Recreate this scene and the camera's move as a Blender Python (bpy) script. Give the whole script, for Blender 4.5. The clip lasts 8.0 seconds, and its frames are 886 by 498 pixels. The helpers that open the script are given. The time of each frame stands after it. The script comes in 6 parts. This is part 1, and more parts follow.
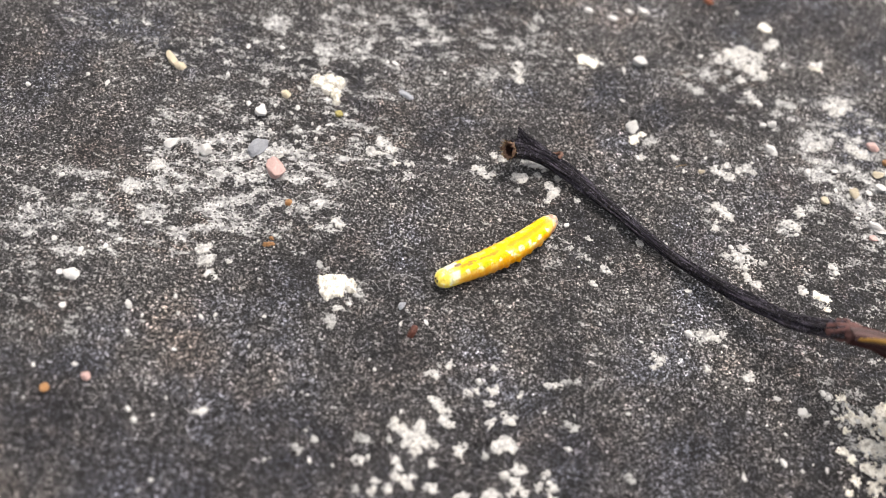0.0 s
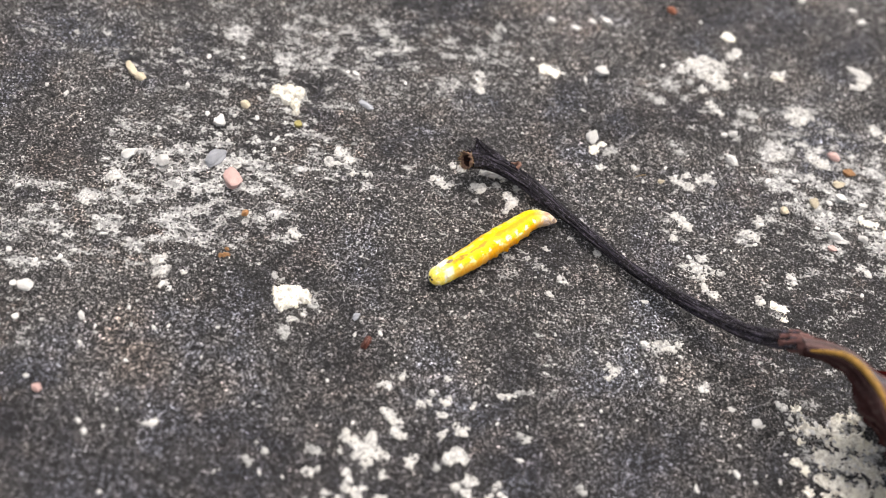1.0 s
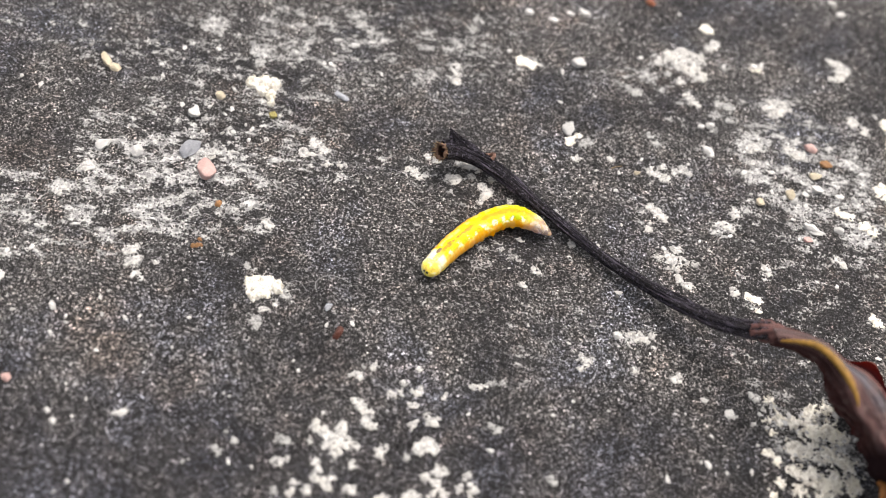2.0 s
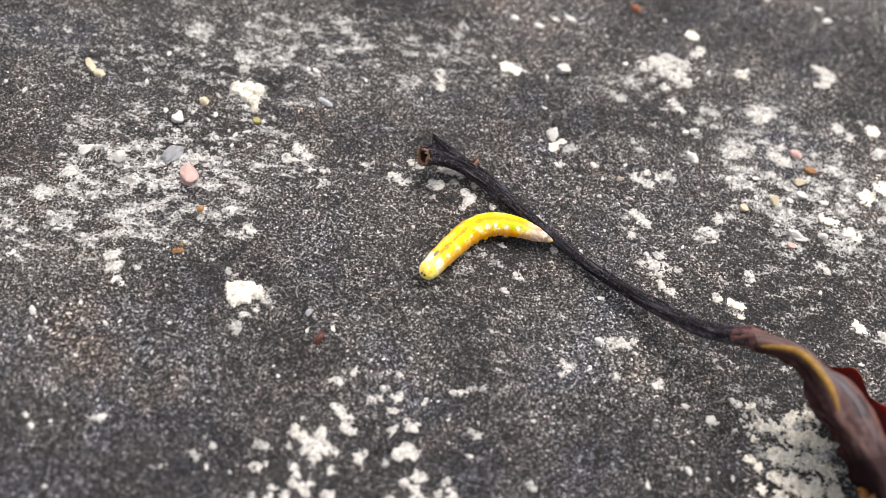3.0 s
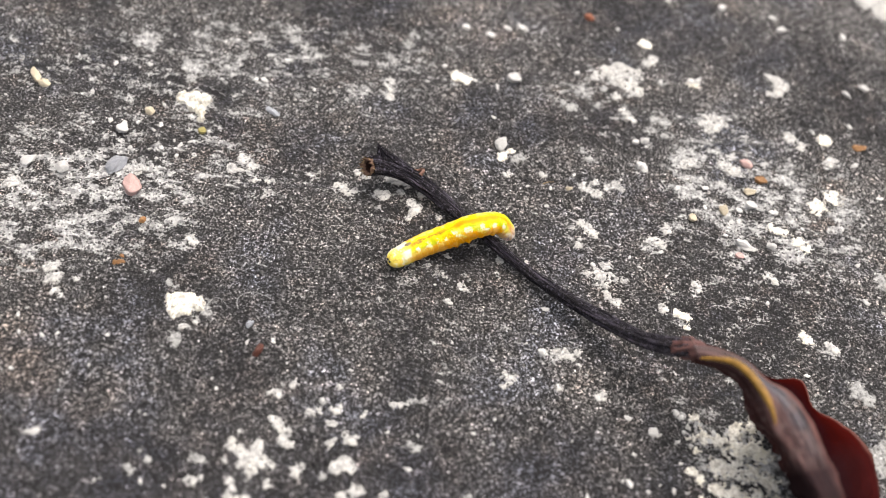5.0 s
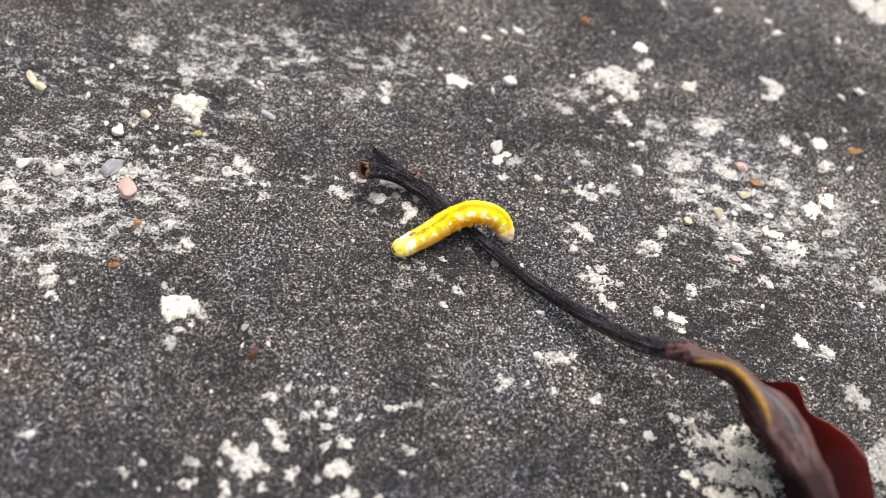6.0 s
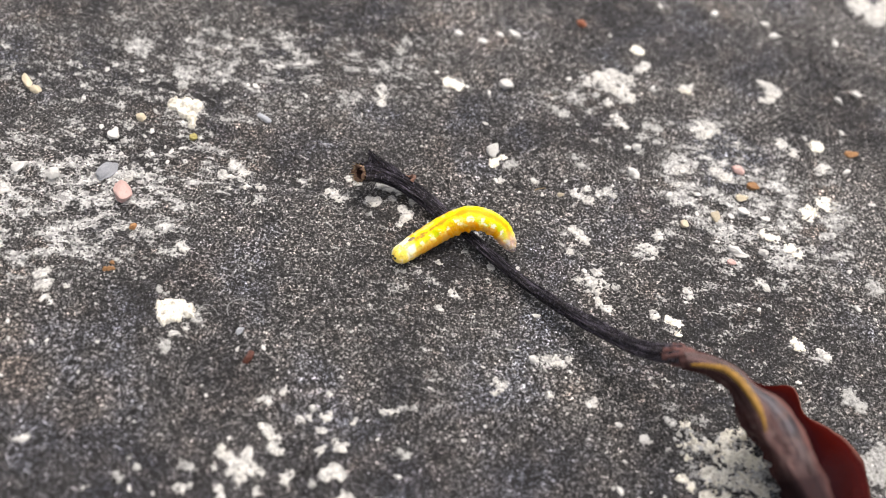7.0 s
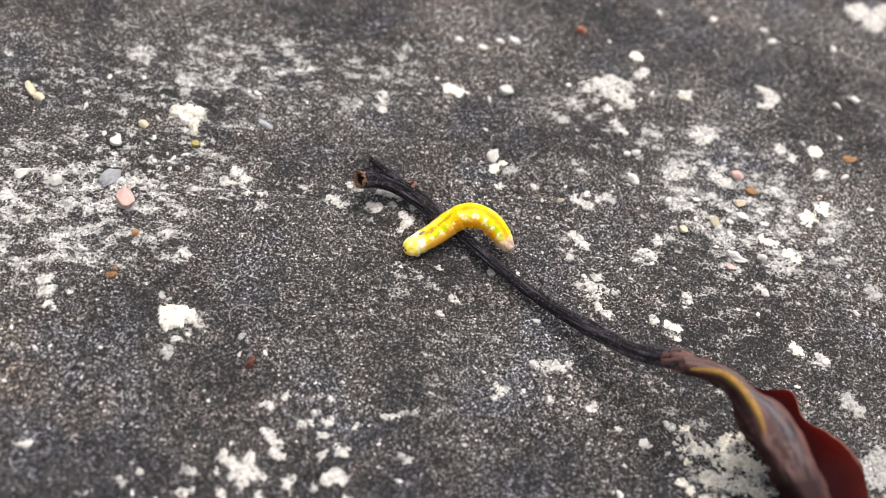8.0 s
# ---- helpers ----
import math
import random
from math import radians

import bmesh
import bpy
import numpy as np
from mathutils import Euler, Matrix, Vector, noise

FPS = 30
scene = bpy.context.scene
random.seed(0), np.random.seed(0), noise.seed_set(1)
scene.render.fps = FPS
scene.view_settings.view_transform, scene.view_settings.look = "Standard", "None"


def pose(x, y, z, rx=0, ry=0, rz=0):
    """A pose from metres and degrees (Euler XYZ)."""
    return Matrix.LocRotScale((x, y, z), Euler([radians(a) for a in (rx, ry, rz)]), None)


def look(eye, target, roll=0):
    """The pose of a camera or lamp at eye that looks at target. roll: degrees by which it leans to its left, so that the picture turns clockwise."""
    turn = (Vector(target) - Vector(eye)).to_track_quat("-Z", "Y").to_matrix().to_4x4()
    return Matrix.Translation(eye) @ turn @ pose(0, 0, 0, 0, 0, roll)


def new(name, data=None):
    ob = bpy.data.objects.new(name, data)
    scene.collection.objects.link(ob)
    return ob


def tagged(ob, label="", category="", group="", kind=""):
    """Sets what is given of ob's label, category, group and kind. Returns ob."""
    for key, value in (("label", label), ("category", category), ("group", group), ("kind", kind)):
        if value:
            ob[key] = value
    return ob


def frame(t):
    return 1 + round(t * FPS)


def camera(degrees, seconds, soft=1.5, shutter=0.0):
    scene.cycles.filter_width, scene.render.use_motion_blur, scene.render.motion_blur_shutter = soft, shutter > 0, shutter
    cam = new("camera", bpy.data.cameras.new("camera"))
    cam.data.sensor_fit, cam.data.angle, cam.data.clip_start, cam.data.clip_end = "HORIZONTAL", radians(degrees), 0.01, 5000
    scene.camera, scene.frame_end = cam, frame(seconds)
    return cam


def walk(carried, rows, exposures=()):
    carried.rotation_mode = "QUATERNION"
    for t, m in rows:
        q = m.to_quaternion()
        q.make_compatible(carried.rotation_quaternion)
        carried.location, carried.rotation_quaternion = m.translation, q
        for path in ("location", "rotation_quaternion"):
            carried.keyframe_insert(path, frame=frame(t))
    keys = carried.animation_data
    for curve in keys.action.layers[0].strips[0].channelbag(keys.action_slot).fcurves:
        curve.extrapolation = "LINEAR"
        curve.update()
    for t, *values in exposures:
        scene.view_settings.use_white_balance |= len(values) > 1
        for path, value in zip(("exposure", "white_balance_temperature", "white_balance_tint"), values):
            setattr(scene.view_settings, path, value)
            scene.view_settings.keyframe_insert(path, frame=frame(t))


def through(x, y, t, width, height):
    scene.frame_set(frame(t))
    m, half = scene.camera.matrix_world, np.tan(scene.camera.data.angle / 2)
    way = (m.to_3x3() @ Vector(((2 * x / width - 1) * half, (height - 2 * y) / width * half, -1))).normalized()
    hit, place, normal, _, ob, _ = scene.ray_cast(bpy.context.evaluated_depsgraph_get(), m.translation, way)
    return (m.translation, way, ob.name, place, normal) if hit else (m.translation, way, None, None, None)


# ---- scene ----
MM = 0.001

# ---- camera: eye in millimetres, yaw, pitch and roll in degrees ----
cam = camera(42.4, 8.0, soft=0.8)
cam.data.dof.use_dof = True
cam.data.dof.focus_distance = 0.0991
cam.data.dof.aperture_fstop = 21.0


def view(x, y, z, yaw, pitch, roll):
    eye = Vector((x, y, z)) * MM
    a, b = radians(yaw), radians(pitch)
    ahead = Vector((-math.sin(a) * math.cos(b), math.cos(a) * math.cos(b), math.sin(b)))
    return look(eye, eye + ahead, roll)


walk(cam, [
    (0.0, view(0.000, 0.000, 81.438, 0.000, -56.432, 10.242)),
    (0.5, view(2.244, 0.410, 81.767, 0.242, -56.140, 10.028)),
    (1.0, view(3.748, 1.000, 81.982, 0.232, -56.188, 10.019)),
    (1.5, view(5.139, 0.704, 81.659, 0.205, -56.293, 10.049)),
    (3.0, view(8.146, 0.849, 81.489, 0.838, -55.741, 9.571)),
    (3.5, view(9.160, 0.820, 81.295, 0.924, -55.830, 9.489)),
    (4.0, view(9.478, 0.755, 81.060, 0.675, -55.848, 9.789)),
    (4.5, view(11.822, 2.064, 81.416, 0.609, -55.584, 9.701)),
    (6.0, view(12.753, 2.305, 81.703, 0.529, -55.293, 9.755)),
    (6.5, view(12.834, 2.391, 81.989, 0.496, -55.203, 9.772)),
    (7.0, view(13.137, 2.507, 81.569, 0.612, -55.144, 9.658)),
    (7.5, view(13.360, 2.752, 81.394, 0.671, -54.815, 9.573)),
    (8.0, view(13.180, 2.324, 82.201, 0.782, -54.997, 9.422)),
], [(0.0, 0.53, 6850, 13), (8.0, 0.53, 6850, 13)])

# ---- light: bright overcast sky with a soft veiled sun ----
world = bpy.data.worlds.new("overcast_sky")
scene.world = world
world.use_nodes = True
wn, wl = world.node_tree.nodes, world.node_tree.links
sky = wn.new("ShaderNodeTexSky")
sky.sky_type = "NISHITA"
sky.sun_disc = False
sky.sun_elevation, sky.sun_rotation = radians(70), radians(25)
sky.dust_density = 4.0
# cloud takes most of the blue out of the sky's light
cloud = wn.new("ShaderNodeHueSaturation")
cloud.inputs["Saturation"].default_value = 0.25
wl.new(sky.outputs[0], cloud.inputs["Color"])
wl.new(cloud.outputs[0], wn["Background"].inputs[0])
wn["Background"].inputs[1].default_value = 0.14
sun = new("sun", bpy.data.lights.new("sun", "SUN"))
sun.data.energy, sun.data.angle, sun.data.color = 2.0, radians(38), (1.0, 0.96, 0.9)
sun.matrix_world = look((0.14, 0.30, 0.94), (0, 0, 0))

# ---- materials ----


def nodes_of(name):
    m = bpy.data.materials.new(name)
    m.use_nodes = True
    return m, m.node_tree, m.node_tree.nodes["Principled BSDF"]


def noise_node(tree, scale, detail=3.0, rough=0.6, coord=None, kind="noise"):
    """A noise or voronoi texture on object coordinates; scale in features per metre."""
    n = tree.nodes.new("ShaderNodeTexNoise" if kind == "noise" else "ShaderNodeTexVoronoi")
    n.inputs["Scale"].default_value = scale
    if kind == "noise":
        n.inputs["Detail"].default_value = detail
        n.inputs["Roughness"].default_value = rough
    if coord is not None:
        tree.links.new(coord, n.inputs["Vector"])
    return n


def ramp(tree, source, stops):
    r = tree.nodes.new("ShaderNodeValToRGB")
    while len(r.color_ramp.elements) < len(stops):
        r.color_ramp.elements.new(0.5)
    for e, (p, c) in zip(r.color_ramp.elements, stops):
        e.position = p
        e.color = (c, c, c, 1) if isinstance(c, (int, float)) else (*c, 1)
    tree.links.new(source, r.inputs[0])
    return r.outputs[0]


def mix(tree, a, b, f, mode="MIX"):
    m = tree.nodes.new("ShaderNodeMix")
    m.data_type, m.blend_type = "RGBA", mode
    for value, socket in ((f, m.inputs[0]), (a, m.inputs[6]), (b, m.inputs[7])):
        if isinstance(value, (int, float)):
            socket.default_value = value
        elif isinstance(value, tuple):
            socket.default_value = (*value, 1)
        else:
            tree.links.new(value, socket)
    return m.outputs[2]


def bump(tree, shader, height, strength, distance):
    b = tree.nodes.new("ShaderNodeBump")
    b.inputs["Strength"].default_value, b.inputs["Distance"].default_value = strength, distance
    tree.links.new(height, b.inputs["Height"])
    tree.links.new(b.outputs[0], shader.inputs["Normal"])


def place(tree):
    return tree.nodes.new("ShaderNodeTexCoord").outputs["Object"]


def own(tree):
    return tree.nodes.new("ShaderNodeObjectInfo").outputs["Random"]


def single(tree, colour):
    s = tree.nodes.new("ShaderNodeSeparateColor")
    tree.links.new(colour, s.inputs[0])
    return s.outputs[0]


def sums(tree, a, b, kind="ADD", k=1.0):
    """a + k * b, or a * b with kind MULTIPLY."""
    m = tree.nodes.new("ShaderNodeMath")
    m.operation = "MULTIPLY_ADD" if kind == "ADD" else kind
    if kind == "ADD":
        tree.links.new(b, m.inputs[0])
        m.inputs[1].default_value = k
        tree.links.new(a, m.inputs[2])
    else:
        tree.links.new(a, m.inputs[0])
        tree.links.new(b, m.inputs[1])
    return m.outputs[0]


def halved(tree, a, k=0.5):
    m = tree.nodes.new("ShaderNodeMath")
    m.operation = "MULTIPLY"
    m.inputs[1].default_value = k
    tree.links.new(a, m.inputs[0])
    return m.outputs[0]


def ground_material():
    m, t, s = nodes_of("weathered_concrete")
    c = place(t)
    big = noise_node(t, 65, 4, 0.6, c).outputs[0]
    mid = noise_node(t, 330, 6, 0.7, c).outputs[0]
    fine = noise_node(t, 1300, 8, 0.75, c).outputs[0]
    sand = noise_node(t, 4500, 4, 0.7, c).outputs[0]
    dust = noise_node(t, 6200, 4, 0.75, c).outputs[0]
    tone = noise_node(t, 110, 5, 0.65, c)
    small = noise_node(t, 7200, coord=c, kind="voronoi")
    clump = noise_node(t, 1900, 3, 0.6, c).outputs[0]
    veil = sums(t, big, mid, "ADD", 0.6)
    base = mix(t, (0.028, 0.027, 0.0295), (0.168, 0.160, 0.154), ramp(t, halved(t, veil), [(0.33, 0.0), (0.50, 1.0)]))
    # brownish and bluish clouds in the grey
    base = mix(t, base, (0.135, 0.098, 0.078), ramp(t, mid, [(0.51, 0.0), (0.68, 0.34)]))
    hue = t.nodes.new("ShaderNodeSeparateColor")
    t.links.new(tone.outputs["Color"], hue.inputs[0])
    base = mix(t, base, (0.88, 0.96, 1.15), ramp(t, hue.outputs[1], [(0.50, 0.0), (0.64, 1.0)]), "MULTIPLY")
    base = mix(t, base, (1.12, 0.99, 0.90), ramp(t, hue.outputs[2], [(0.54, 0.0), (0.68, 1.0)]), "MULTIPLY")
    darkened = t.nodes.new("ShaderNodeAttribute")
    darkened.attribute_name = "darkened"
    base = mix(t, base, (0.020, 0.020, 0.026), ramp(t, darkened.outputs["Fac"], [(0.0, 0.0), (1.0, 0.6)]))
    # sandy grain: shaded crevices and lit grey grains put into the colour, few grains pale
    base = mix(t, base, ramp(t, sand, [(0.41, 0.01), (0.47, 0.30), (0.53, 1.6), (0.59, 3.7)]), 1.0, "MULTIPLY")
    base = mix(t, base, ramp(t, single(t, small.outputs["Color"]), [(0.0, 0.14), (0.45, 0.7), (0.85, 1.45), (0.96, 2.1), (1.0, 4.0)]), 1.0, "MULTIPLY")
    # grains gather in clumps, the shade of the hollows between painted in
    base = mix(t, base, ramp(t, clump, [(0.36, 0.42), (0.5, 1.0), (0.64, 1.75)]), 1.0, "MULTIPLY")
    # thin chalky crust, broken into flakes, thick where the pale spots are strong
    pale = t.nodes.new("ShaderNodeAttribute")
    pale.attribute_name = "pale"
    flake = t.nodes.new("ShaderNodeMapping")
    flake.inputs["Scale"].default_value = (0.5, 1.5, 1.0)
    t.links.new(c, flake.inputs["Vector"])
    chips = noise_node(t, 1700, 5, 0.66, flake.outputs[0]).outputs[0]
    field = sums(t, sums(t, sums(t, fine, chips, "ADD", 1.0), mid, "ADD", 0.5), pale.outputs["Fac"], "ADD", 0.56)
    field = sums(t, sums(t, field, dust, "ADD", 0.35), sand, "ADD", 1.15)
    film = ramp(t, pale.outputs["Fac"], [(0.0, 0.0), (0.9, 0.10)])
    base = mix(t, base, (0.32, 0.31, 0.30), film)
    field = sums(t, field, darkened.outputs["Fac"], "ADD", -0.40)
    chalk = ramp(t, halved(t, field, 0.33), [(0.738, 0.0), (0.762, 0.55), (0.785, 1.0)])
    crust = mix(t, (0.40, 0.395, 0.395), (0.88, 0.875, 0.86), ramp(t, clump, [(0.40, 0.0), (0.58, 1.0)]))
    base = mix(t, base, crust, chalk)
    t.links.new(base, s.inputs["Base Color"])
    s.inputs["Roughness"].default_value = 0.62
    relief = sums(t, sums(t, sums(t, fine, small.outputs["Distance"], "ADD", -0.25), sand, "ADD", 1.1), chalk, "ADD", 0.3)
    bump(t, s, relief, 1.0, 0.00036)
    return m


def crust_material(name, light, dark, tint):
    """Chalky crust: pale top, greyer pits, faint tint in blotches."""
    m, t, s = nodes_of(name)
    c = place(t)
    fine = noise_node(t, 3000, 5, 0.7, c).outputs[0]
    mid = noise_node(t, 600, 4, 0.6, c).outputs[0]
    col = mix(t, dark, light, ramp(t, fine, [(0.38, 0.0), (0.56, 1.0)]))
    col = mix(t, col, tint, ramp(t, mid, [(0.5, 0.0), (0.72, 0.7)]))
    t.links.new(col, s.inputs["Base Color"])
    s.inputs["Roughness"].default_value = 0.85
    bump(t, s, fine, 0.7, 0.0002)
    return m


def stone_material(name, a, b, rough=0.5, through=0.0):
    m, t, s = nodes_of(name)
    c = place(t)
    n = noise_node(t, 1500, 5, 0.65, c).outputs[0]
    col = mix(t, a, b, ramp(t, n, [(0.35, 0.0), (0.65, 1.0)]))
    col = mix(t, col, (0.6, 0.6, 0.6), ramp(t, own(t), [(0.0, 0.0), (0.5, 0.15), (1.0, 0.7)]), "MULTIPLY")
    t.links.new(col, s.inputs["Base Color"])
    s.inputs["Roughness"].default_value = rough
    s.inputs["Transmission Weight"].default_value = through
    bump(t, s, noise_node(t, 3500, 4, 0.6, c).outputs[0], 0.5, 0.0001)
    return m


def bark_material():
    m, t, s = nodes_of("dry_black_bark")
    c = t.nodes.new("ShaderNodeTexCoord").outputs["UV"]
    mp = t.nodes.new("ShaderNodeMapping")
    mp.inputs["Scale"].default_value = (2.2, 0.16, 1.0)
    t.links.new(c, mp.inputs["Vector"])
    n = noise_node(t, 9, 6, 0.7, mp.outputs[0]).outputs[0]
    o = place(t)
    n2 = noise_node(t, 700, 4, 0.6, o).outputs[0]
    # glints along the ridges painted as paler purple grey streaks
    col = mix(t, (0.006, 0.005, 0.008), (0.13, 0.115, 0.155), ramp(t, n, [(0.50, 0.0), (0.64, 0.9)]))
    col = mix(t, col, (0.012, 0.010, 0.011), ramp(t, n2, [(0.50, 0.0), (0.64, 0.8)]))
    n3 = noise_node(t, 4200, 4, 0.7, o).outputs[0]
    col = mix(t, col, (0.22, 0.20, 0.255), ramp(t, n3, [(0.56, 0.0), (0.64, 0.7)]))
    t.links.new(col, s.inputs["Base Color"])
    s.inputs["Roughness"].default_value = 0.42
    s.inputs["Specular IOR Level"].default_value = 0.22
    bump(t, s, sums(t, sums(t, n, n2, "ADD", 0.4), n3, "ADD", 0.35), 1.0, 0.0005)
    return m


def leaf_material():
    m, t, s = nodes_of("dry_red_leaf")
    uv = t.nodes.new("ShaderNodeTexCoord").outputs["UV"]
    sep = t.nodes.new("ShaderNodeSeparateXYZ")
    t.links.new(uv, sep.inputs[0])
    mp = t.nodes.new("ShaderNodeMapping")
    mp.inputs["Scale"].default_value = (22.0, 3.0, 1.0)
    t.links.new(uv, mp.inputs["Vector"])
    n = noise_node(t, 1.0, 5, 0.65, mp.outputs[0]).outputs[0]
    n2 = noise_node(t, 900, 5, 0.72, place(t)).outputs[0]
    # the lit ridge and the shade beside its fold are in these colours too
    across = ramp(t, sep.outputs[0], [(0.0, (0.060, 0.022, 0.022)), (0.25, (0.080, 0.042, 0.040)), (0.4, (0.17, 0.105, 0.100)),
                                      (0.60, (0.15, 0.115, 0.115)), (0.67, (0.19, 0.095, 0.085)), (0.70, (0.014, 0.003, 0.004)), (0.80, (0.026, 0.0025, 0.002)), (0.93, (0.044, 0.004, 0.003)), (0.955, (0.046, 0.005, 0.004)), (0.975, (0.13, 0.055, 0.045)), (1.0, (0.16, 0.08, 0.07))])
    faded = sums(t, ramp(t, sep.outputs[0], [(0.42, 0.0), (0.47, 1.0), (0.58, 1.0), (0.63, 0.0)]), ramp(t, sep.outputs[1], [(0.10, 0.0), (0.2, 0.85), (0.5, 0.6), (0.65, 0.0)]), "MULTIPLY")
    across = mix(t, across, (0.14, 0.145, 0.165), faded)
    col = mix(t, across, (0.010, 0.006, 0.008), sums(t, ramp(t, n, [(0.47, 0.0), (0.62, 0.85)]), ramp(t, sep.outputs[0], [(0.64, 1.0), (0.72, 0.15)]), "MULTIPLY"))
    col = mix(t, col, (0.15, 0.105, 0.10), sums(t, ramp(t, n2, [(0.50, 0.0), (0.62, 0.6)]), ramp(t, sep.outputs[0], [(0.64, 1.0), (0.70, 0.0)]), "MULTIPLY"))
    col = mix(t, col, (0.020, 0.012, 0.014), sums(t, ramp(t, sep.outputs[1], [(0.60, 0.0), (0.68, 0.88)]), ramp(t, sep.outputs[0], [(0.62, 1.0), (0.70, 0.3)]), "MULTIPLY"))
    t.links.new(col, s.inputs["Base Color"])
    s.inputs["Roughness"].default_value = 0.5
    s.inputs["Specular IOR Level"].default_value = 0.0
    s.inputs["Subsurface Weight"].default_value = 0.05
    s.inputs["Subsurface Radius"].default_value = (0.0006, 0.0002, 0.0001)
    bump(t, s, sums(t, n, n2, "ADD", 0.8), 0.7, 0.0004)
    return m


def skin_material():
    """Moist larva skin by the place on the body at rest: pale blunt tail, yellow back with a brown line, white fat blotches along
    the upper flanks, clear amber lower flanks, glassy head."""
    m, t, s = nodes_of("larva_skin")
    c = place(t)
    sep = t.nodes.new("ShaderNodeSeparateXYZ")
    t.links.new(c, sep.inputs[0])
    rest = t.nodes.new("ShaderNodeAttribute")
    rest.attribute_name = "rest"
    where = rest.outputs["Vector"]
    far = t.nodes.new("ShaderNodeSeparateXYZ")
    t.links.new(where, far.inputs[0])

    def math_node(kind, a, b):
        k = t.nodes.new("ShaderNodeMath")
        k.operation = kind
        for value, socket in ((a, k.inputs[0]), (b, k.inputs[1])):
            if isinstance(value, (int, float)):
                socket.default_value = value
            else:
                t.links.new(value, socket)
        return k.outputs[0]

    # round: 0 on the middle of the back, 1 under the belly; x: 0 at the tail, 1 at the head
    flank = math_node("ABSOLUTE", sep.outputs[1], 0.0)
    turn = math_node("DIVIDE", math_node("ARCTAN2", flank, sep.outputs[2]), math.pi)
    x = math_node("DIVIDE", math_node("ADD", far.outputs[0], 0.001), 0.014)
    n = noise_node(t, 1500, 4, 0.65, where).outputs[0]
    n2 = noise_node(t, 620, 4, 0.6, where).outputs[0]
    n3 = noise_node(t, 3000, 3, 0.6, where).outputs[0]
    n4 = noise_node(t, 900, 3, 0.6, where).outputs[1]
    other = single(t, n4)
    n4b = noise_node(t, 1100, 4, 0.7, where).outputs[0]
    edge = sums(t, x, n2, "ADD", 0.10)
    round_ = math_node("ADD", turn, math_node("MULTIPLY", math_node("SUBTRACT", n2, 0.5), 0.30))
    body = ramp(t, round_, [(0.0, (0.93, 0.44, 0.002)), (0.05, (0.96, 0.56, 0.002)), (0.10, (0.97, 0.78, 0.003)), (0.24, (0.97, 0.77, 0.004)),
                            (0.30, (0.97, 0.50, 0.003)), (0.42, (0.96, 0.39, 0.002)), (0.62, (0.92, 0.35, 0.004)), (0.85, (0.80, 0.40, 0.06))])
    # paler fat clouds under the yellow skin, darker amber between them
    fat = math_node("MULTIPLY", ramp(t, n4b, [(0.50, 0.0), (0.56, 0.85)]), ramp(t, round_, [(0.07, 0.0), (0.13, 1.0), (0.34, 1.0), (0.42, 0.0)]))
    body = mix(t, body, (0.98, 0.84, 0.16), fat)
    amber = math_node("MULTIPLY", ramp(t, n4b, [(0.36, 0.8), (0.45, 0.0)]), ramp(t, round_, [(0.12, 0.0), (0.22, 1.0)]))
    body = mix(t, body, (0.90, 0.36, 0.003), amber)
    # greenish yellow fat between the blotches
    lime = math_node("MULTIPLY", ramp(t, round_, [(0.06, 0.0), (0.10, 1.0), (0.26, 1.0), (0.31, 0.0)]), ramp(t, other, [(0.46, 0.0), (0.54, 0.9)]))
    body = mix(t, body, (0.59, 0.67, 0.003), lime)
    # the lower flank is thin-skinned and peach where the fat is missing
    peach = math_node("MULTIPLY", ramp(t, other, [(0.44, 0.7), (0.52, 0.0)]), ramp(t, round_, [(0.28, 0.0), (0.36, 1.0)]))
    body = mix(t, body, (0.90, 0.46, 0.09), peach)
    # chain of white blotches, one to a segment
    beat = math_node("SINE", math_node("ADD", math_node("MULTIPLY", far.outputs[0], 6.2832 / 0.00098), math_node("MULTIPLY", n2, 5.0)), 0.0)
    spot = math_node("ADD", math_node("MULTIPLY", beat, 0.08), math_node("ADD", math_node("MULTIPLY", n, 0.5), math_node("MULTIPLY", n4b, 0.5)))
    chain = math_node("MULTIPLY", ramp(t, round_, [(0.13, 0.0), (0.17, 1.0), (0.29, 1.0), (0.33, 0.0)]), ramp(t, spot, [(0.52, 0.0), (0.56, 1.0)]))
    chain = math_node("MULTIPLY", chain, ramp(t, math_node("ADD", math_node("MULTIPLY", sep.outputs[1], 1000.0), 0.5), [(0.45, 1.0), (0.8, 0.25)]))
    chain = math_node("MULTIPLY", chain, ramp(t, x, [(0.16, 0.0), (0.19, 1.0), (0.80, 1.0), (0.86, 0.3)]))
    body = mix(t, body, (1.0, 0.95, 0.66), chain)
    # thin pale creases across, and small white specks on the lower flank
    crease = math_node("MULTIPLY", ramp(t, math_node("SINE", math_node("MULTIPLY", far.outputs[0], 6.2832 / 0.00058), 0.0), [(0.93, 0.0), (0.99, 0.3)]), ramp(t, n3, [(0.45, 0.0), (0.6, 1.0)]))
    body = mix(t, body, (1.0, 0.80, 0.32), math_node("MULTIPLY", crease, ramp(t, turn, [(0.12, 0.0), (0.2, 1.0)])))
    # rear flanks are clouded, greyish and let some light through
    cloud = math_node("MULTIPLY", ramp(t, edge, [(0.15, 0.0), (0.20, 0.6), (0.30, 0.5), (0.42, 0.0)]), ramp(t, round_, [(0.20, 0.0), (0.27, 1.0)]))
    body = mix(t, body, (0.74, 0.42, 0.07), cloud)
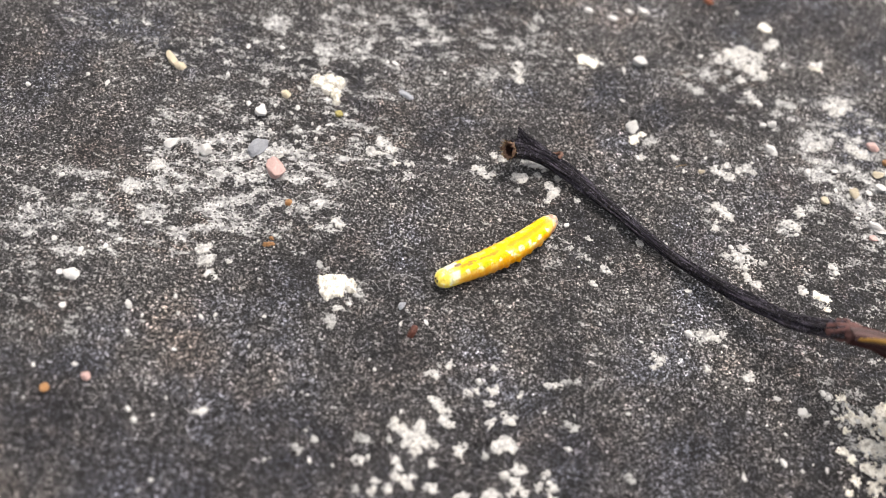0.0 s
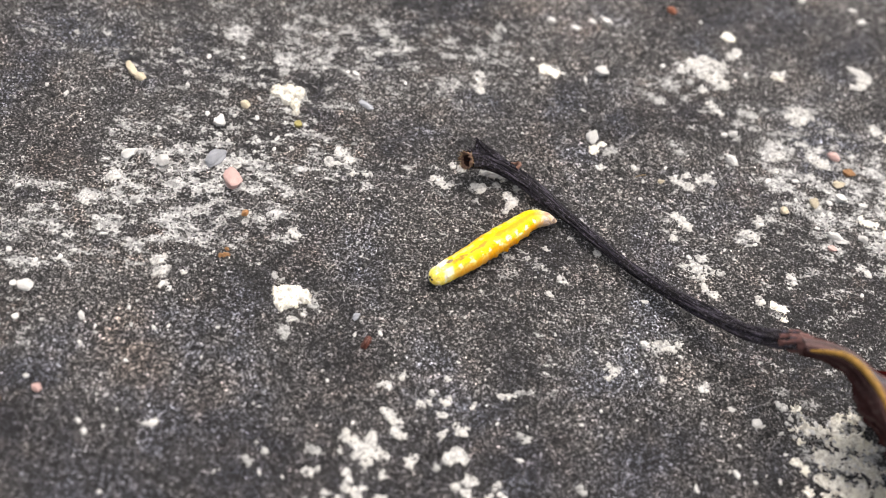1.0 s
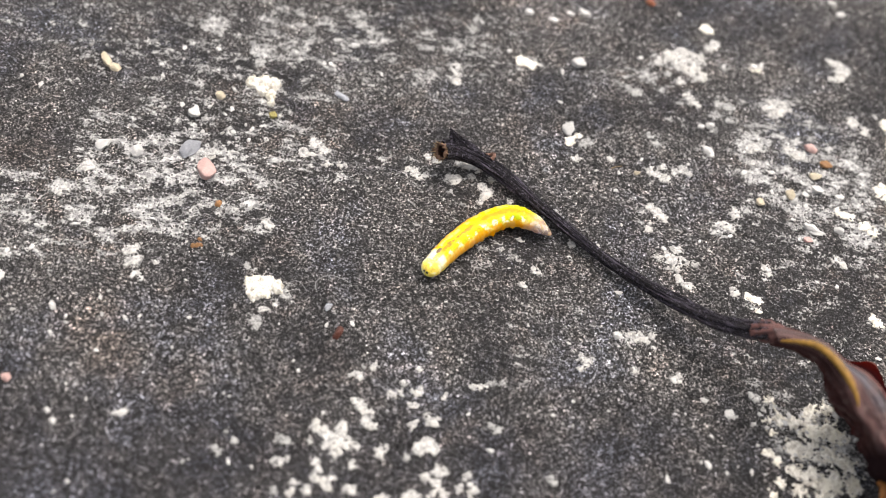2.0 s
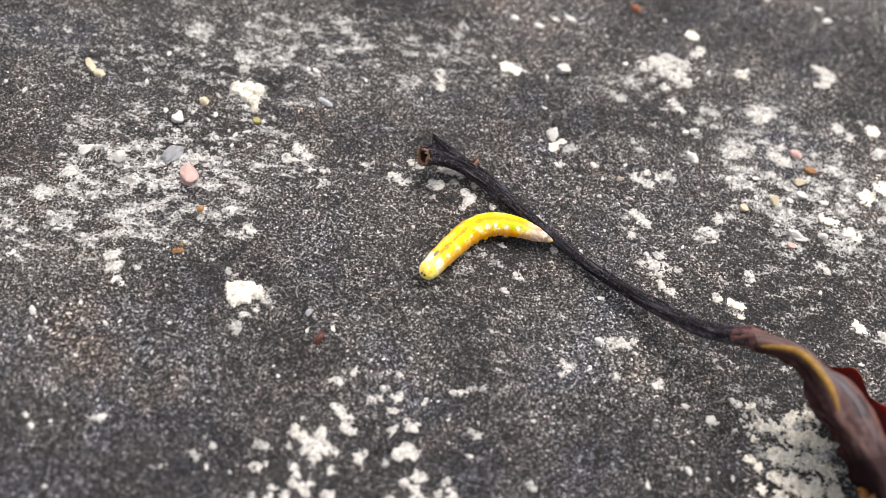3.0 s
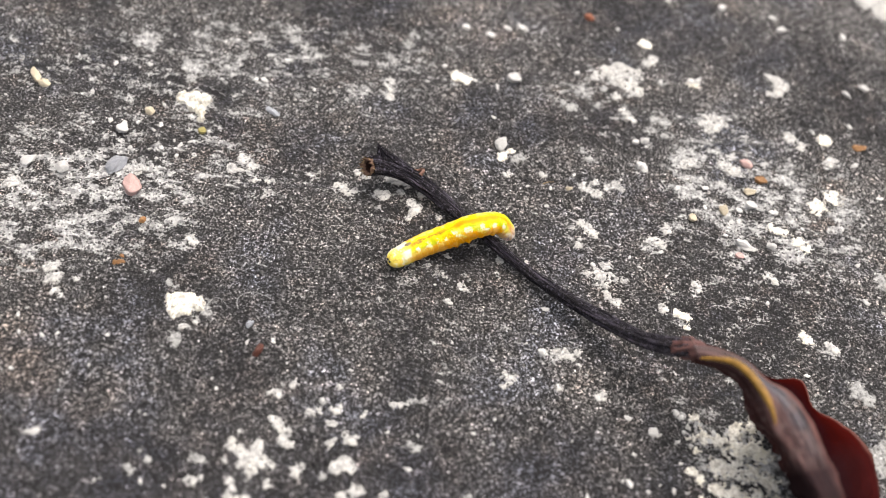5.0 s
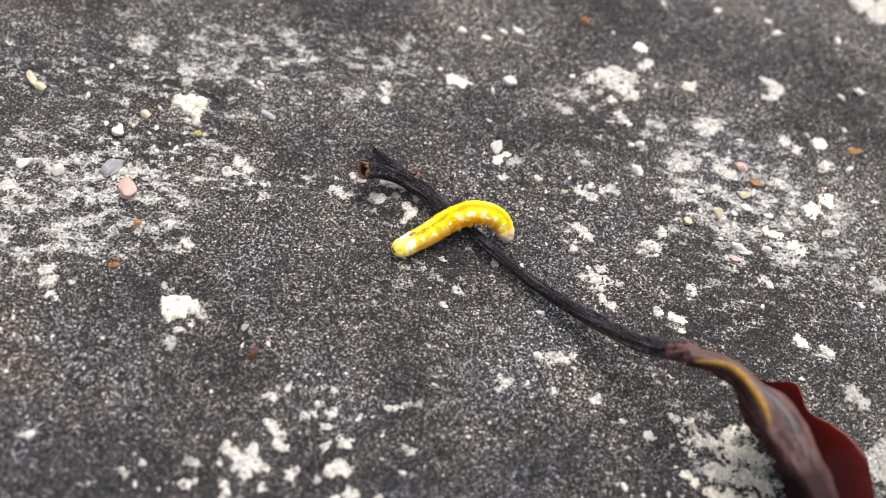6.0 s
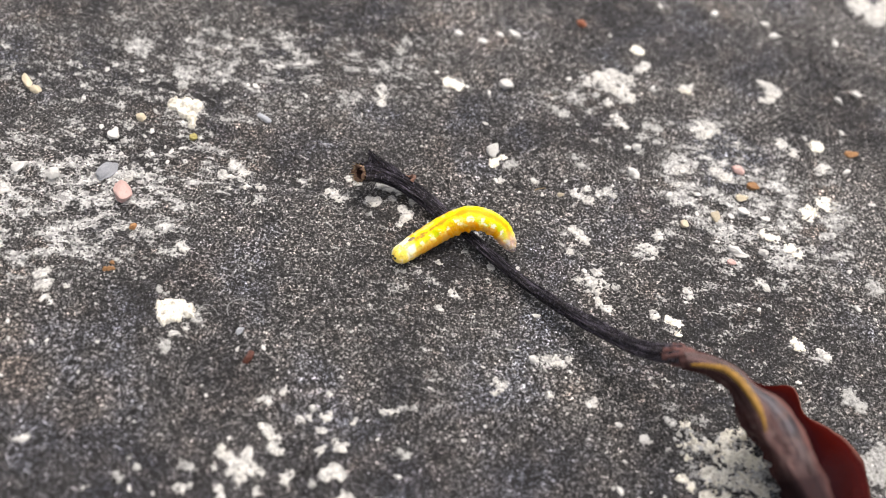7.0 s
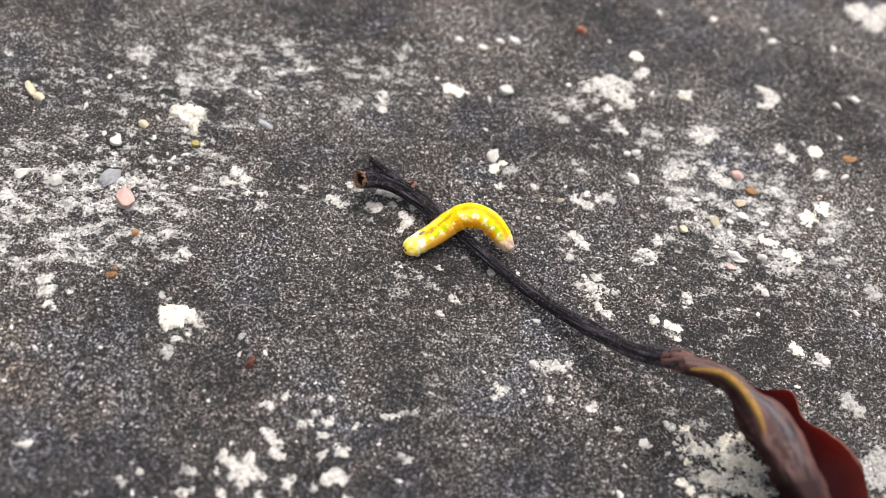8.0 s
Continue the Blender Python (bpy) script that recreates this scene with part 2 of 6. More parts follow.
    # brown line along the back, broad and mauve behind
    line = math_node("MULTIPLY", ramp(t, round_, [(0.035, 1.0), (0.075, 0.0)]), ramp(t, x, [(0.16, 0.0), (0.20, 0.9), (0.36, 0.75), (0.48, 0.25), (0.85, 0.12), (0.9, 0.0)]))
    line = math_node("MULTIPLY", line, ramp(t, n3, [(0.40, 0.0), (0.52, 1.0)]))
    body = mix(t, body, (0.33, 0.22, 0.03), line)
    # tail and head
    body = mix(t, body, (0.99, 0.81, 0.16), ramp(t, edge, [(0.10, 0.92), (0.17, 0.75), (0.22, 0.0)]))
    body = mix(t, body, (1.0, 0.96, 0.78), math_node("MULTIPLY", ramp(t, edge, [(0.12, 0.0), (0.155, 0.9), (0.185, 0.9), (0.205, 0.0)]), ramp(t, turn, [(0.06, 0.0), (0.1, 1.0), (0.3, 1.0), (0.36, 0.0)])))
    mottle = math_node("MULTIPLY", ramp(t, edge, [(0.14, 1.0), (0.20, 0.0)]), ramp(t, n4b, [(0.50, 0.0), (0.57, 0.6)]))
    body = mix(t, body, (1.0, 0.97, 0.80), mottle)
    bruise = math_node("MULTIPLY", ramp(t, edge, [(0.12, 0.7), (0.20, 0.0)]), ramp(t, n4b, [(0.36, 1.0), (0.45, 0.0)]))
    body = mix(t, body, (0.66, 0.46, 0.08), bruise)
    body = mix(t, body, (0.58, 0.43, 0.36), ramp(t, edge, [(0.82, 0.0), (0.91, 0.85)]))
    body = mix(t, body, (0.84, 0.76, 0.70), math_node("MULTIPLY", ramp(t, edge, [(0.84, 0.0), (0.90, 1.0)]), ramp(t, n4b, [(0.55, 0.0), (0.60, 0.7)])))
    body = mix(t, body, (0.24, 0.17, 0.17), math_node("MULTIPLY", ramp(t, edge, [(0.88, 0.0), (0.94, 1.0)]), ramp(t, n, [(0.53, 0.0), (0.58, 0.8)])))
    body = mix(t, body, (0.94, 0.94, 0.94), 1.0, "MULTIPLY")
    t.links.new(body, s.inputs["Base Color"])
    s.inputs["Roughness"].default_value = 0.28
    s.inputs["Specular IOR Level"].default_value = 0.10
    s.inputs["Coat Weight"].default_value = 0.10
    s.inputs["Coat Roughness"].default_value = 0.06
    s.inputs["Subsurface Weight"].default_value = 0.45
    s.inputs["Subsurface Radius"].default_value = (0.0008, 0.0005, 0.0001)
    s.inputs["Subsurface Scale"].default_value = 0.8
    bump(t, s, sums(t, halved(t, n3), n, "ADD", 0.9), 0.45, 0.00030)
    return m


def plain_material(name, colour, rough):
    m, t, s = nodes_of(name)
    n = noise_node(t, 2500, 4, 0.6, place(t)).outputs[0]
    dim = tuple(v * 0.55 for v in colour)
    t.links.new(mix(t, dim, colour, ramp(t, n, [(0.35, 0.0), (0.6, 1.0)])), s.inputs["Base Color"])
    s.inputs["Roughness"].default_value = rough
    return m


CONCRETE = ground_material()
LICHEN = crust_material("white_lichen", (0.58, 0.57, 0.55), (0.25, 0.25, 0.245), (0.56, 0.54, 0.49))
GREY_LICHEN = crust_material("grey_lichen", (0.40, 0.40, 0.39), (0.14, 0.14, 0.14), (0.34, 0.34, 0.32))
CREAM_LICHEN = crust_material("cream_lichen", (0.93, 0.90, 0.82), (0.48, 0.44, 0.37), (0.82, 0.77, 0.60))
QUARTZ = stone_material("white_quartz", (0.80, 0.79, 0.77), (0.60, 0.59, 0.57), 0.45)
PINK = stone_material("pink_feldspar", (0.72, 0.54, 0.50), (0.60, 0.34, 0.31), 0.35)
SLATE = stone_material("blue_grey_flake", (0.47, 0.49, 0.53), (0.31, 0.325, 0.36), 0.3)
AMBER = stone_material("amber_crumb", (0.55, 0.30, 0.12), (0.22, 0.09, 0.035), 0.5)
YELLOW = stone_material("yellow_crumb", (0.50, 0.44, 0.16), (0.26, 0.22, 0.06), 0.5)
BEIGE = stone_material("beige_chip", (0.70, 0.62, 0.47), (0.56, 0.48, 0.34), 0.5)
BROWN = stone_material("red_brown_bud", (0.16, 0.05, 0.03), (0.06, 0.02, 0.015), 0.35)
RED = stone_material("red_crumb", (0.50, 0.19, 0.10), (0.36, 0.12, 0.07), 0.6)
BARK = bark_material()
LEAF = leaf_material()
VEIN = plain_material("yellow_vein", (0.32, 0.17, 0.025), 0.6)
FRAY = plain_material("torn_fibre", (0.17, 0.095, 0.062), 0.8)
SCALE = plain_material("rusty_scale", (0.28, 0.15, 0.11), 0.5)
COLLAR = plain_material("red_brown_collar", (0.15, 0.065, 0.058), 0.6)
TISSUE = plain_material("orange_tissue", (0.42, 0.16, 0.03), 0.6)
HOLLOW = plain_material("dark_hollow", (0.05, 0.02, 0.012), 0.8)
STRAW = plain_material("straw_fibre", (0.36, 0.25, 0.13), 0.6)
FIBRE = plain_material("pale_fibre", (0.42, 0.42, 0.42), 0.35)
SKIN = skin_material()
MARK = plain_material("grey_brown_mark", (0.30, 0.19, 0.08), 0.3)
PORE = plain_material("black_pore", (0.012, 0.010, 0.010), 0.35)

# ---- helpers for meshes ----


def link(name, bm, material, parent=None, label="", smooth=True):
    me = bpy.data.meshes.new(name)
    bm.normal_update()
    bm.to_mesh(me)
    bm.free()
    me.materials.append(material)
    if smooth:
        me.polygons.foreach_set("use_smooth", [True] * len(me.polygons))
    ob = new(name, me)
    if parent is not None:
        ob.parent = parent
    if label:
        ob["label"] = label
    return ob


part = link


def fractal(x, y, z, octaves=3):
    return noise.fractal(Vector((x, y, z)), 0.8, 2.1, octaves)


def catmull(points, u):
    """A point on a smooth line through the points, u from 0 to 1."""
    n = len(points) - 1
    f = min(max(u, 0.0), 1.0) * n
    i = min(int(f), n - 1)
    f -= i
    p = [Vector(points[min(max(k, 0), n)]) for k in range(i - 1, i + 3)]
    return 0.5 * (2 * p[1] + (p[2] - p[0]) * f + (2 * p[0] - 5 * p[1] + 4 * p[2] - p[3]) * f * f + (3 * p[1] - p[0] - 3 * p[2] + p[3]) * f**3)


def along(points, count=200):
    """Even steps along the smooth line: a function of the fraction of its length, and the length."""
    dense = [catmull(points, i / count) for i in range(count + 1)]
    far = [0.0]
    for a, b in zip(dense, dense[1:]):
        far.append(far[-1] + (b - a).length)

    def at(s):
        s = s * far[-1]
        if s <= 0:
            return dense[0] + (dense[0] - dense[1]).normalized() * -s
        if s >= far[-1]:
            return dense[-1] + (dense[-1] - dense[-2]).normalized() * (s - far[-1])
        i = int(np.searchsorted(far, s, side="right")) - 1
        f = (s - far[i]) / max(far[i + 1] - far[i], 1e-9)
        return dense[i].lerp(dense[i + 1], f)

    return at, far[-1]


# ---- the concrete slab ----


def ground_height(x, y):
    """Height of the slab's surface in millimetres."""
    if abs(x - 5) > 70 or abs(y - 60) > 60:
        return 0.0
    h = 0.16 * fractal(x / 9, y / 9, 1.3, 3) + 0.07 * fractal(x / 1.7, y / 1.7, 4.1, 3)
    h += 0.06 * noise.noise(Vector((x * 1.9, y * 1.9, 7.0))) + 0.05 * noise.noise(Vector((x * 3.0, y * 3.0, 2.0)))
    for cx, cy, r, d in DENTS:
        k = ((x - cx) ** 2 + (y - cy) ** 2) / (r * r)
        if k < 4:
            h -= d * math.exp(-2 * k)
    return h


DENTS = [
    (-3.6, 51.9, 1.3, 0.35),
    (-10.7, 70.5, 1.4, 0.50),
    (-14.6, 71.0, 1.6, 0.20),
    (-30.0, 59.8, 2.3, 0.35),
    (-14.5, 78.5, 3.4, 0.30),
    (-4.8, 42.1, 2.7, 0.20),
    (9.9, 42.0, 3.2, 0.20),
    (22.2, 42.4, 4.2, 0.20),
    (-3.0, 72.3, 4.3, 0.12),
]

PALE, DARK = [], []


def pale_spot(x, y, rx, ry, amount):
    """A pale spot on the slab, in millimetres: mostly chalk, a few only brighten the ground."""
    PALE.append((x, y, rx, ry, amount))


def dark_spot(x, y, rx, ry, amount):
    """A spot where the slab's colour is darker, in millimetres."""
    DARK.append((x, y, rx, ry, amount))


pale_spot(-23.6, 58.7, 5.6, 4.3, 0.84)
pale_spot(-16.2, 57.2, 6.5, 4.2, 0.95)
pale_spot(-19.8, 61.5, 5.1, 3.1, 0.67)
pale_spot(-12.3, 60.0, 3.5, 3.0, 0.67)
pale_spot(-8.5, 61.5, 3.5, 2.7, 0.50)
pale_spot(-33.4, 48.0, 5.5, 6.6, 0.62)
pale_spot(-30.2, 51.0, 4.5, 3.6, 0.45)
pale_spot(-19.8, 52.1, 4.4, 2.9, 0.56)
pale_spot(-30.1, 41.0, 5.2, 3.4, 0.39)
pale_spot(-10.5, 72.0, 1.9, 5.2, 0.56)
pale_spot(-11.0, 74.8, 3.3, 3.3, 0.39)
pale_spot(-17.2, 75.5, 3.9, 2.7, 0.34)
pale_spot(-3.9, 61.9, 3.0, 1.8, 0.35)
pale_spot(-1.7, 54.3, 2.9, 1.5, 0.35)
pale_spot(1.5, 63.1, 2.5, 1.8, 0.30)
pale_spot(5.4, 80.4, 3.4, 4.1, 0.30)
pale_spot(-6.9, 70.0, 2.7, 1.3, 0.25)
pale_spot(35.0, 72.8, 4.5, 3.4, 0.75)
pale_spot(34.8, 68.0, 5.5, 4.0, 0.55)
pale_spot(37.2, 63.4, 3.3, 3.9, 0.32)
pale_spot(26.3, 58.0, 3.1, 2.5, 0.25)
pale_spot(14.2, 45.9, 3.3, 3.4, 0.30)
pale_spot(-10.9, 33.0, 5.3, 3.7, 0.28)
pale_spot(-20.1, 32.2, 2.2, 2.1, 0.20)
pale_spot(-19.8, 37.0, 3.2, 2.7, 0.28)
pale_spot(-29.9, 33.1, 1.4, 3.3, 0.56)
pale_spot(-5.7, 49.4, 1.9, 2.3, 0.20)
pale_spot(36.9, 73.4, 5.5, 3.6, 0.65)
pale_spot(43.8, 71.6, 5.5, 4.0, 0.58)
pale_spot(39.5, 68.6, 6.4, 3.2, 0.62)
pale_spot(40.5, 63.8, 4.7, 3.1, 0.60)
pale_spot(46.2, 67.6, 3.6, 4.4, 0.75)
pale_spot(31.6, 63.4, 3.0, 2.2, 0.40)
pale_spot(36.2, 79.4, 4.2, 2.4, 0.35)
pale_spot(12.0, 60.0, 13.0, 7.0, 0.10)
pale_spot(10.5, 52.6, 8.0, 4.5, 0.08)
pale_spot(28.0, 76.0, 11.0, 6.0, 0.16)
# broad dark spots that tone the near edge down in the colour
dark_spot(-18.0, 37.0, 11.0, 7.0, 0.50)
dark_spot(5.0, 38.0, 14.0, 6.5, 0.45)
dark_spot(23.0, 38.0, 9.0, 6.0, 0.45)
pale_spot(21.7, 79.8, 4.6, 2.6, 0.30)
pale_spot(37.0, 58.2, 6.0, 4.2, 0.25)
pale_spot(45.9, 60.1, 6.2, 5.6, 0.25)
pale_spot(47.0, 51.4, 5.0, 5.4, 0.25)
pale_spot(45.3, 85.6, 7.2, 4.3, 0.18)
pale_spot(38.0, 43.6, 5.1, 5.1, 0.80)
pale_spot(49.4, 45.3, 2.4, 3.5, 0.70)
pale_spot(33.9, 46.8, 2.8, 2.3, 0.40)
pale_spot(51.8, 96.9, 3.9, 4.7, 0.25)
pale_spot(26.9, 74.4, 6.7, 4.7, 0.16)
pale_spot(22.4, 79.2, 4.0, 2.1, 0.25)
pale_spot(0.4, 32.9, 5.6, 3.1, 0.30)
pale_spot(9.3, 34.6, 4.0, 3.2, 0.25)
pale_spot(23.0, 49.9, 3.9, 2.3, 0.25)
pale_spot(-17.1, 63.4, 5.7, 3.7, 0.67)
pale_spot(-23.7, 53.7, 6.0, 3.0, 0.62)
pale_spot(-29.3, 56.1, 4.6, 2.5, 0.45)
pale_spot(-35.8, 54.6, 4.1, 3.7, 0.39)
pale_spot(-11.6, 66.8, 2.6, 2.5, 0.39)
pale_spot(-13.0, 54.2, 5.4, 2.4, 0.45)
pale_spot(-26.2, 49.0, 5.9, 2.4, 0.45)
pale_spot(-16.8, 49.9, 5.8, 2.0, 0.28)
pale_spot(-24.3, 65.1, 3.7, 2.6, 0.34)
pale_spot(-21.4, 70.0, 4.9, 2.6, 0.28)
pale_spot(-17.2, 77.8, 6.8, 2.7, 0.39)
pale_spot(-8.2, 77.7, 5.0, 3.4, 0.39)
pale_spot(0.0, 78.3, 6.7, 4.0, 0.30)
pale_spot(8.0, 83.3, 6.9, 2.8, 0.25)
pale_spot(-0.1, 70.9, 8.0, 2.6, 0.15)
pale_spot(-8.3, 66.2, 3.1, 2.5, 0.45)
pale_spot(-2.3, 64.2, 4.6, 2.5, 0.20)
pale_spot(10.6, 54.6, 4.4, 3.5, 0.15)
pale_spot(19.1, 63.8, 4.2, 2.5, 0.20)
pale_spot(26.8, 62.4, 4.7, 3.8, 0.22)
pale_spot(19.6, 51.4, 3.9, 2.3, 0.20)
pale_spot(-8.5, 42.3, 5.5, 3.3, 0.15)
pale_spot(4.5, 48.2, 7.0, 2.8, 0.10)
pale_spot(5.4, 56.5, 7.9, 4.7, 0.18)
pale_spot(2.5, 48.9, 9.4, 2.8, 0.12)
pale_spot(14.7, 51.5, 5.8, 4.6, 0.15)
pale_spot(-13.8, 70.1, 1.9, 2.0, 0.39)
pale_spot(-12.4, 70.1, 1.9, 2.0, 0.39)
pale_spot(-12.4, 68.4, 1.1, 1.2, 0.39)
pale_spot(-14.3, 69.7, 1.0, 1.1, 0.39)
pale_spot(-8.8, 48.2, 1.2, 1.3, 0.39)
pale_spot(-8.1, 48.6, 1.4, 1.5, 0.39)
pale_spot(-7.5, 48.1, 1.1, 1.2, 0.35)
pale_spot(-7.9, 45.2, 1.3, 1.3, 0.35)
pale_spot(-6.1, 47.9, 1.0, 1.1, 0.35)
pale_spot(24.9, 83.0, 2.5, 2.7, 0.25)
pale_spot(26.9, 82.7, 3.2, 3.4, 0.25)
pale_spot(27.3, 80.9, 1.7, 1.8, 0.25)
pale_spot(29.1, 85.6, 2.1, 2.2, 0.25)
pale_spot(24.2, 82.0, 1.7, 1.8, 0.25)
pale_spot(28.4, 87.7, 1.4, 1.4, 0.25)
pale_spot(15.5, 70.1, 0.9, 1.0, 0.20)
pale_spot(16.4, 70.6, 0.9, 0.9, 0.20)
pale_spot(17.7, 70.1, 1.4, 1.5, 0.35)
pale_spot(34.5, 78.4, 1.2, 1.3, 0.25)
pale_spot(35.4, 79.3, 1.3, 1.4, 0.25)
pale_spot(36.2, 78.8, 1.2, 1.3, 0.25)
pale_spot(35.3, 77.6, 0.9, 1.0, 0.25)
pale_spot(24.6, 58.8, 1.0, 1.0, 0.25)
pale_spot(25.8, 58.0, 1.1, 1.1, 0.25)
pale_spot(26.2, 56.9, 0.8, 0.9, 0.25)
pale_spot(27.1, 56.2, 0.8, 0.9, 0.25)
pale_spot(27.1, 59.2, 0.7, 0.8, 0.25)
pale_spot(32.3, 55.9, 1.0, 1.0, 0.25)
pale_spot(33.2, 55.7, 0.7, 0.8, 0.25)
pale_spot(23.2, 50.6, 0.9, 1.0, 0.35)
pale_spot(24.3, 50.8, 0.9, 1.0, 0.25)
pale_spot(22.4, 50.6, 0.5, 0.5, 0.35)
pale_spot(19.1, 46.9, 0.8, 0.9, 0.35)
pale_spot(18.6, 46.4, 0.6, 0.6, 0.35)
pale_spot(5.4, 62.8, 0.7, 0.8, 0.20)
pale_spot(6.1, 63.2, 0.8, 0.9, 0.20)
pale_spot(8.5, 63.0, 0.9, 0.9, 0.20)
pale_spot(8.8, 62.1, 0.8, 0.9, 0.20)
pale_spot(5.7, 64.9, 0.5, 0.5, 0.35)
pale_spot(6.6, 64.9, 0.7, 0.7, 0.35)
pale_spot(7.6, 64.8, 0.5, 0.5, 0.35)
pale_spot(4.2, 64.9, 0.7, 0.7, 0.35)
pale_spot(3.8, 76.3, 0.9, 0.9, 0.35)
pale_spot(4.2, 74.9, 0.9, 0.9, 0.35)
pale_spot(-7.0, 64.0, 0.7, 0.8, 0.35)
pale_spot(-6.2, 63.8, 0.8, 0.9, 0.35)
pale_spot(-6.4, 62.9, 0.7, 0.8, 0.35)
pale_spot(-7.1, 63.1, 0.6, 0.6, 0.35)
pale_spot(-4.2, 62.1, 0.9, 0.9, 0.35)
pale_spot(-4.0, 61.3, 0.6, 0.6, 0.35)
pale_spot(1.5, 63.4, 0.7, 0.7, 0.35)
pale_spot(2.7, 63.1, 1.0, 1.0, 0.35)
pale_spot(-0.8, 63.4, 0.7, 0.8, 0.35)
pale_spot(-19.2, 49.0, 1.0, 1.1, 0.39)
pale_spot(-18.5, 47.6, 0.8, 0.9, 0.39)
pale_spot(-29.2, 45.1, 1.0, 1.1, 0.39)
pale_spot(-31.2, 39.7, 0.9, 1.0, 0.20)
pale_spot(-28.0, 39.9, 1.1, 1.1, 0.39)
pale_spot(-21.2, 33.6, 1.3, 1.4, 0.39)
pale_spot(-20.4, 33.9, 0.9, 0.9, 0.20)
pale_spot(-28.6, 28.7, 1.1, 1.1, 0.39)
pale_spot(-22.7, 29.5, 1.0, 1.0, 0.39)
pale_spot(-24.8, 31.9, 0.9, 0.9, 0.20)
pale_spot(-25.6, 57.4, 1.1, 1.2, 0.39)
pale_spot(-27.2, 54.4, 0.7, 0.8, 0.39)
pale_spot(-24.3, 53.4, 1.0, 1.0, 0.39)
pale_spot(-23.3, 53.3, 0.8, 0.8, 0.39)
pale_spot(-18.3, 55.8, 1.1, 1.2, 0.39)
pale_spot(-17.5, 56.3, 1.1, 1.2, 0.39)
pale_spot(-16.6, 55.9, 1.0, 1.0, 0.39)
pale_spot(-13.2, 59.8, 1.1, 1.2, 0.39)
pale_spot(-12.1, 59.4, 1.0, 1.0, 0.39)
pale_spot(-21.1, 55.2, 1.1, 1.2, 0.39)
pale_spot(-20.7, 56.5, 1.1, 1.2, 0.39)
pale_spot(-11.1, 56.2, 0.7, 0.7, 0.39)
pale_spot(-9.2, 54.8, 0.7, 0.7, 0.39)
pale_spot(-9.6, 55.1, 0.6, 0.7, 0.39)
pale_spot(-15.2, 59.3, 1.5, 1.5, 0.39)
pale_spot(-13.9, 58.3, 1.1, 1.2, 0.39)
pale_spot(-17.8, 52.6, 0.8, 0.8, 0.39)
pale_spot(-17.4, 54.2, 0.9, 1.0, 0.39)
pale_spot(-27.6, 61.3, 1.2, 1.2, 0.39)
pale_spot(-27.0, 62.8, 1.0, 1.1, 0.39)
pale_spot(-33.9, 49.3, 2.0, 2.1, 0.39)
pale_spot(-32.8, 51.0, 1.6, 1.7, 0.39)
pale_spot(-40.0, 60.1, 1.7, 1.8, 0.39)
pale_spot(-40.9, 61.9, 1.2, 1.3, 0.39)
pale_spot(20.4, 78.3, 0.9, 1.0, 0.20)
pale_spot(21.3, 77.4, 1.1, 1.1, 0.20)
pale_spot(26.3, 77.5, 1.0, 1.1, 0.14)
pale_spot(26.9, 76.9, 0.9, 1.0, 0.14)
pale_spot(23.3, 71.8, 1.1, 1.1, 0.20)
pale_spot(28.5, 71.4, 1.0, 1.0, 0.14)
pale_spot(10.2, 78.8, 1.4, 1.5, 0.35)
pale_spot(10.9, 78.5, 1.1, 1.1, 0.35)
pale_spot(11.9, 78.5, 0.9, 0.9, 0.35)
pale_spot(18.8, 83.3, 0.8, 0.9, 0.20)
pale_spot(38.0, 45.3, 2.3, 2.4, 0.35)
pale_spot(39.4, 44.1, 2.3, 2.4, 0.35)
pale_spot(37.4, 43.0, 2.2, 2.4, 0.35)
pale_spot(40.1, 46.2, 1.4, 1.4, 0.35)
pale_spot(38.5, 41.8, 2.6, 2.7, 0.35)
pale_spot(40.7, 42.7, 1.9, 2.0, 0.35)
pale_spot(36.2, 42.3, 1.3, 1.4, 0.35)
pale_spot(35.7, 46.4, 1.0, 1.0, 0.35)
pale_spot(34.6, 46.5, 0.7, 0.7, 0.35)
pale_spot(35.1, 45.0, 1.2, 1.3, 0.35)
pale_spot(36.9, 45.8, 1.1, 1.1, 0.35)
pale_spot(50.2, 46.7, 1.9, 2.0, 0.35)
pale_spot(49.6, 45.1, 1.7, 1.8, 0.35)
pale_spot(51.0, 45.6, 2.0, 2.2, 0.35)
pale_spot(32.5, 72.7, 0.9, 1.0, 0.25)
pale_spot(31.9, 72.4, 0.7, 0.7, 0.25)
pale_spot(35.2, 73.6, 1.4, 1.5, 0.25)
pale_spot(36.4, 72.9, 1.7, 1.8, 0.25)
pale_spot(37.7, 72.5, 1.2, 1.3, 0.25)
pale_spot(34.4, 73.9, 1.0, 1.1, 0.14)
pale_spot(32.6, 71.2, 0.9, 1.0, 0.25)
pale_spot(33.4, 70.9, 0.9, 0.9, 0.25)
pale_spot(38.7, 71.1, 1.0, 1.0, 0.14)
pale_spot(39.3, 71.8, 0.8, 0.8, 0.14)
pale_spot(38.9, 69.4, 1.0, 1.1, 0.25)
pale_spot(40.8, 68.9, 0.9, 0.9, 0.25)
pale_spot(41.7, 68.6, 0.9, 0.9, 0.25)
pale_spot(45.1, 71.5, 1.8, 1.9, 0.25)
pale_spot(45.9, 70.7, 1.8, 1.9, 0.25)
pale_spot(44.1, 72.2, 1.2, 1.3, 0.25)
pale_spot(42.6, 64.8, 1.9, 2.0, 0.25)
pale_spot(43.6, 66.0, 1.4, 1.4, 0.25)
pale_spot(41.3, 85.4, 1.7, 1.8, 0.25)
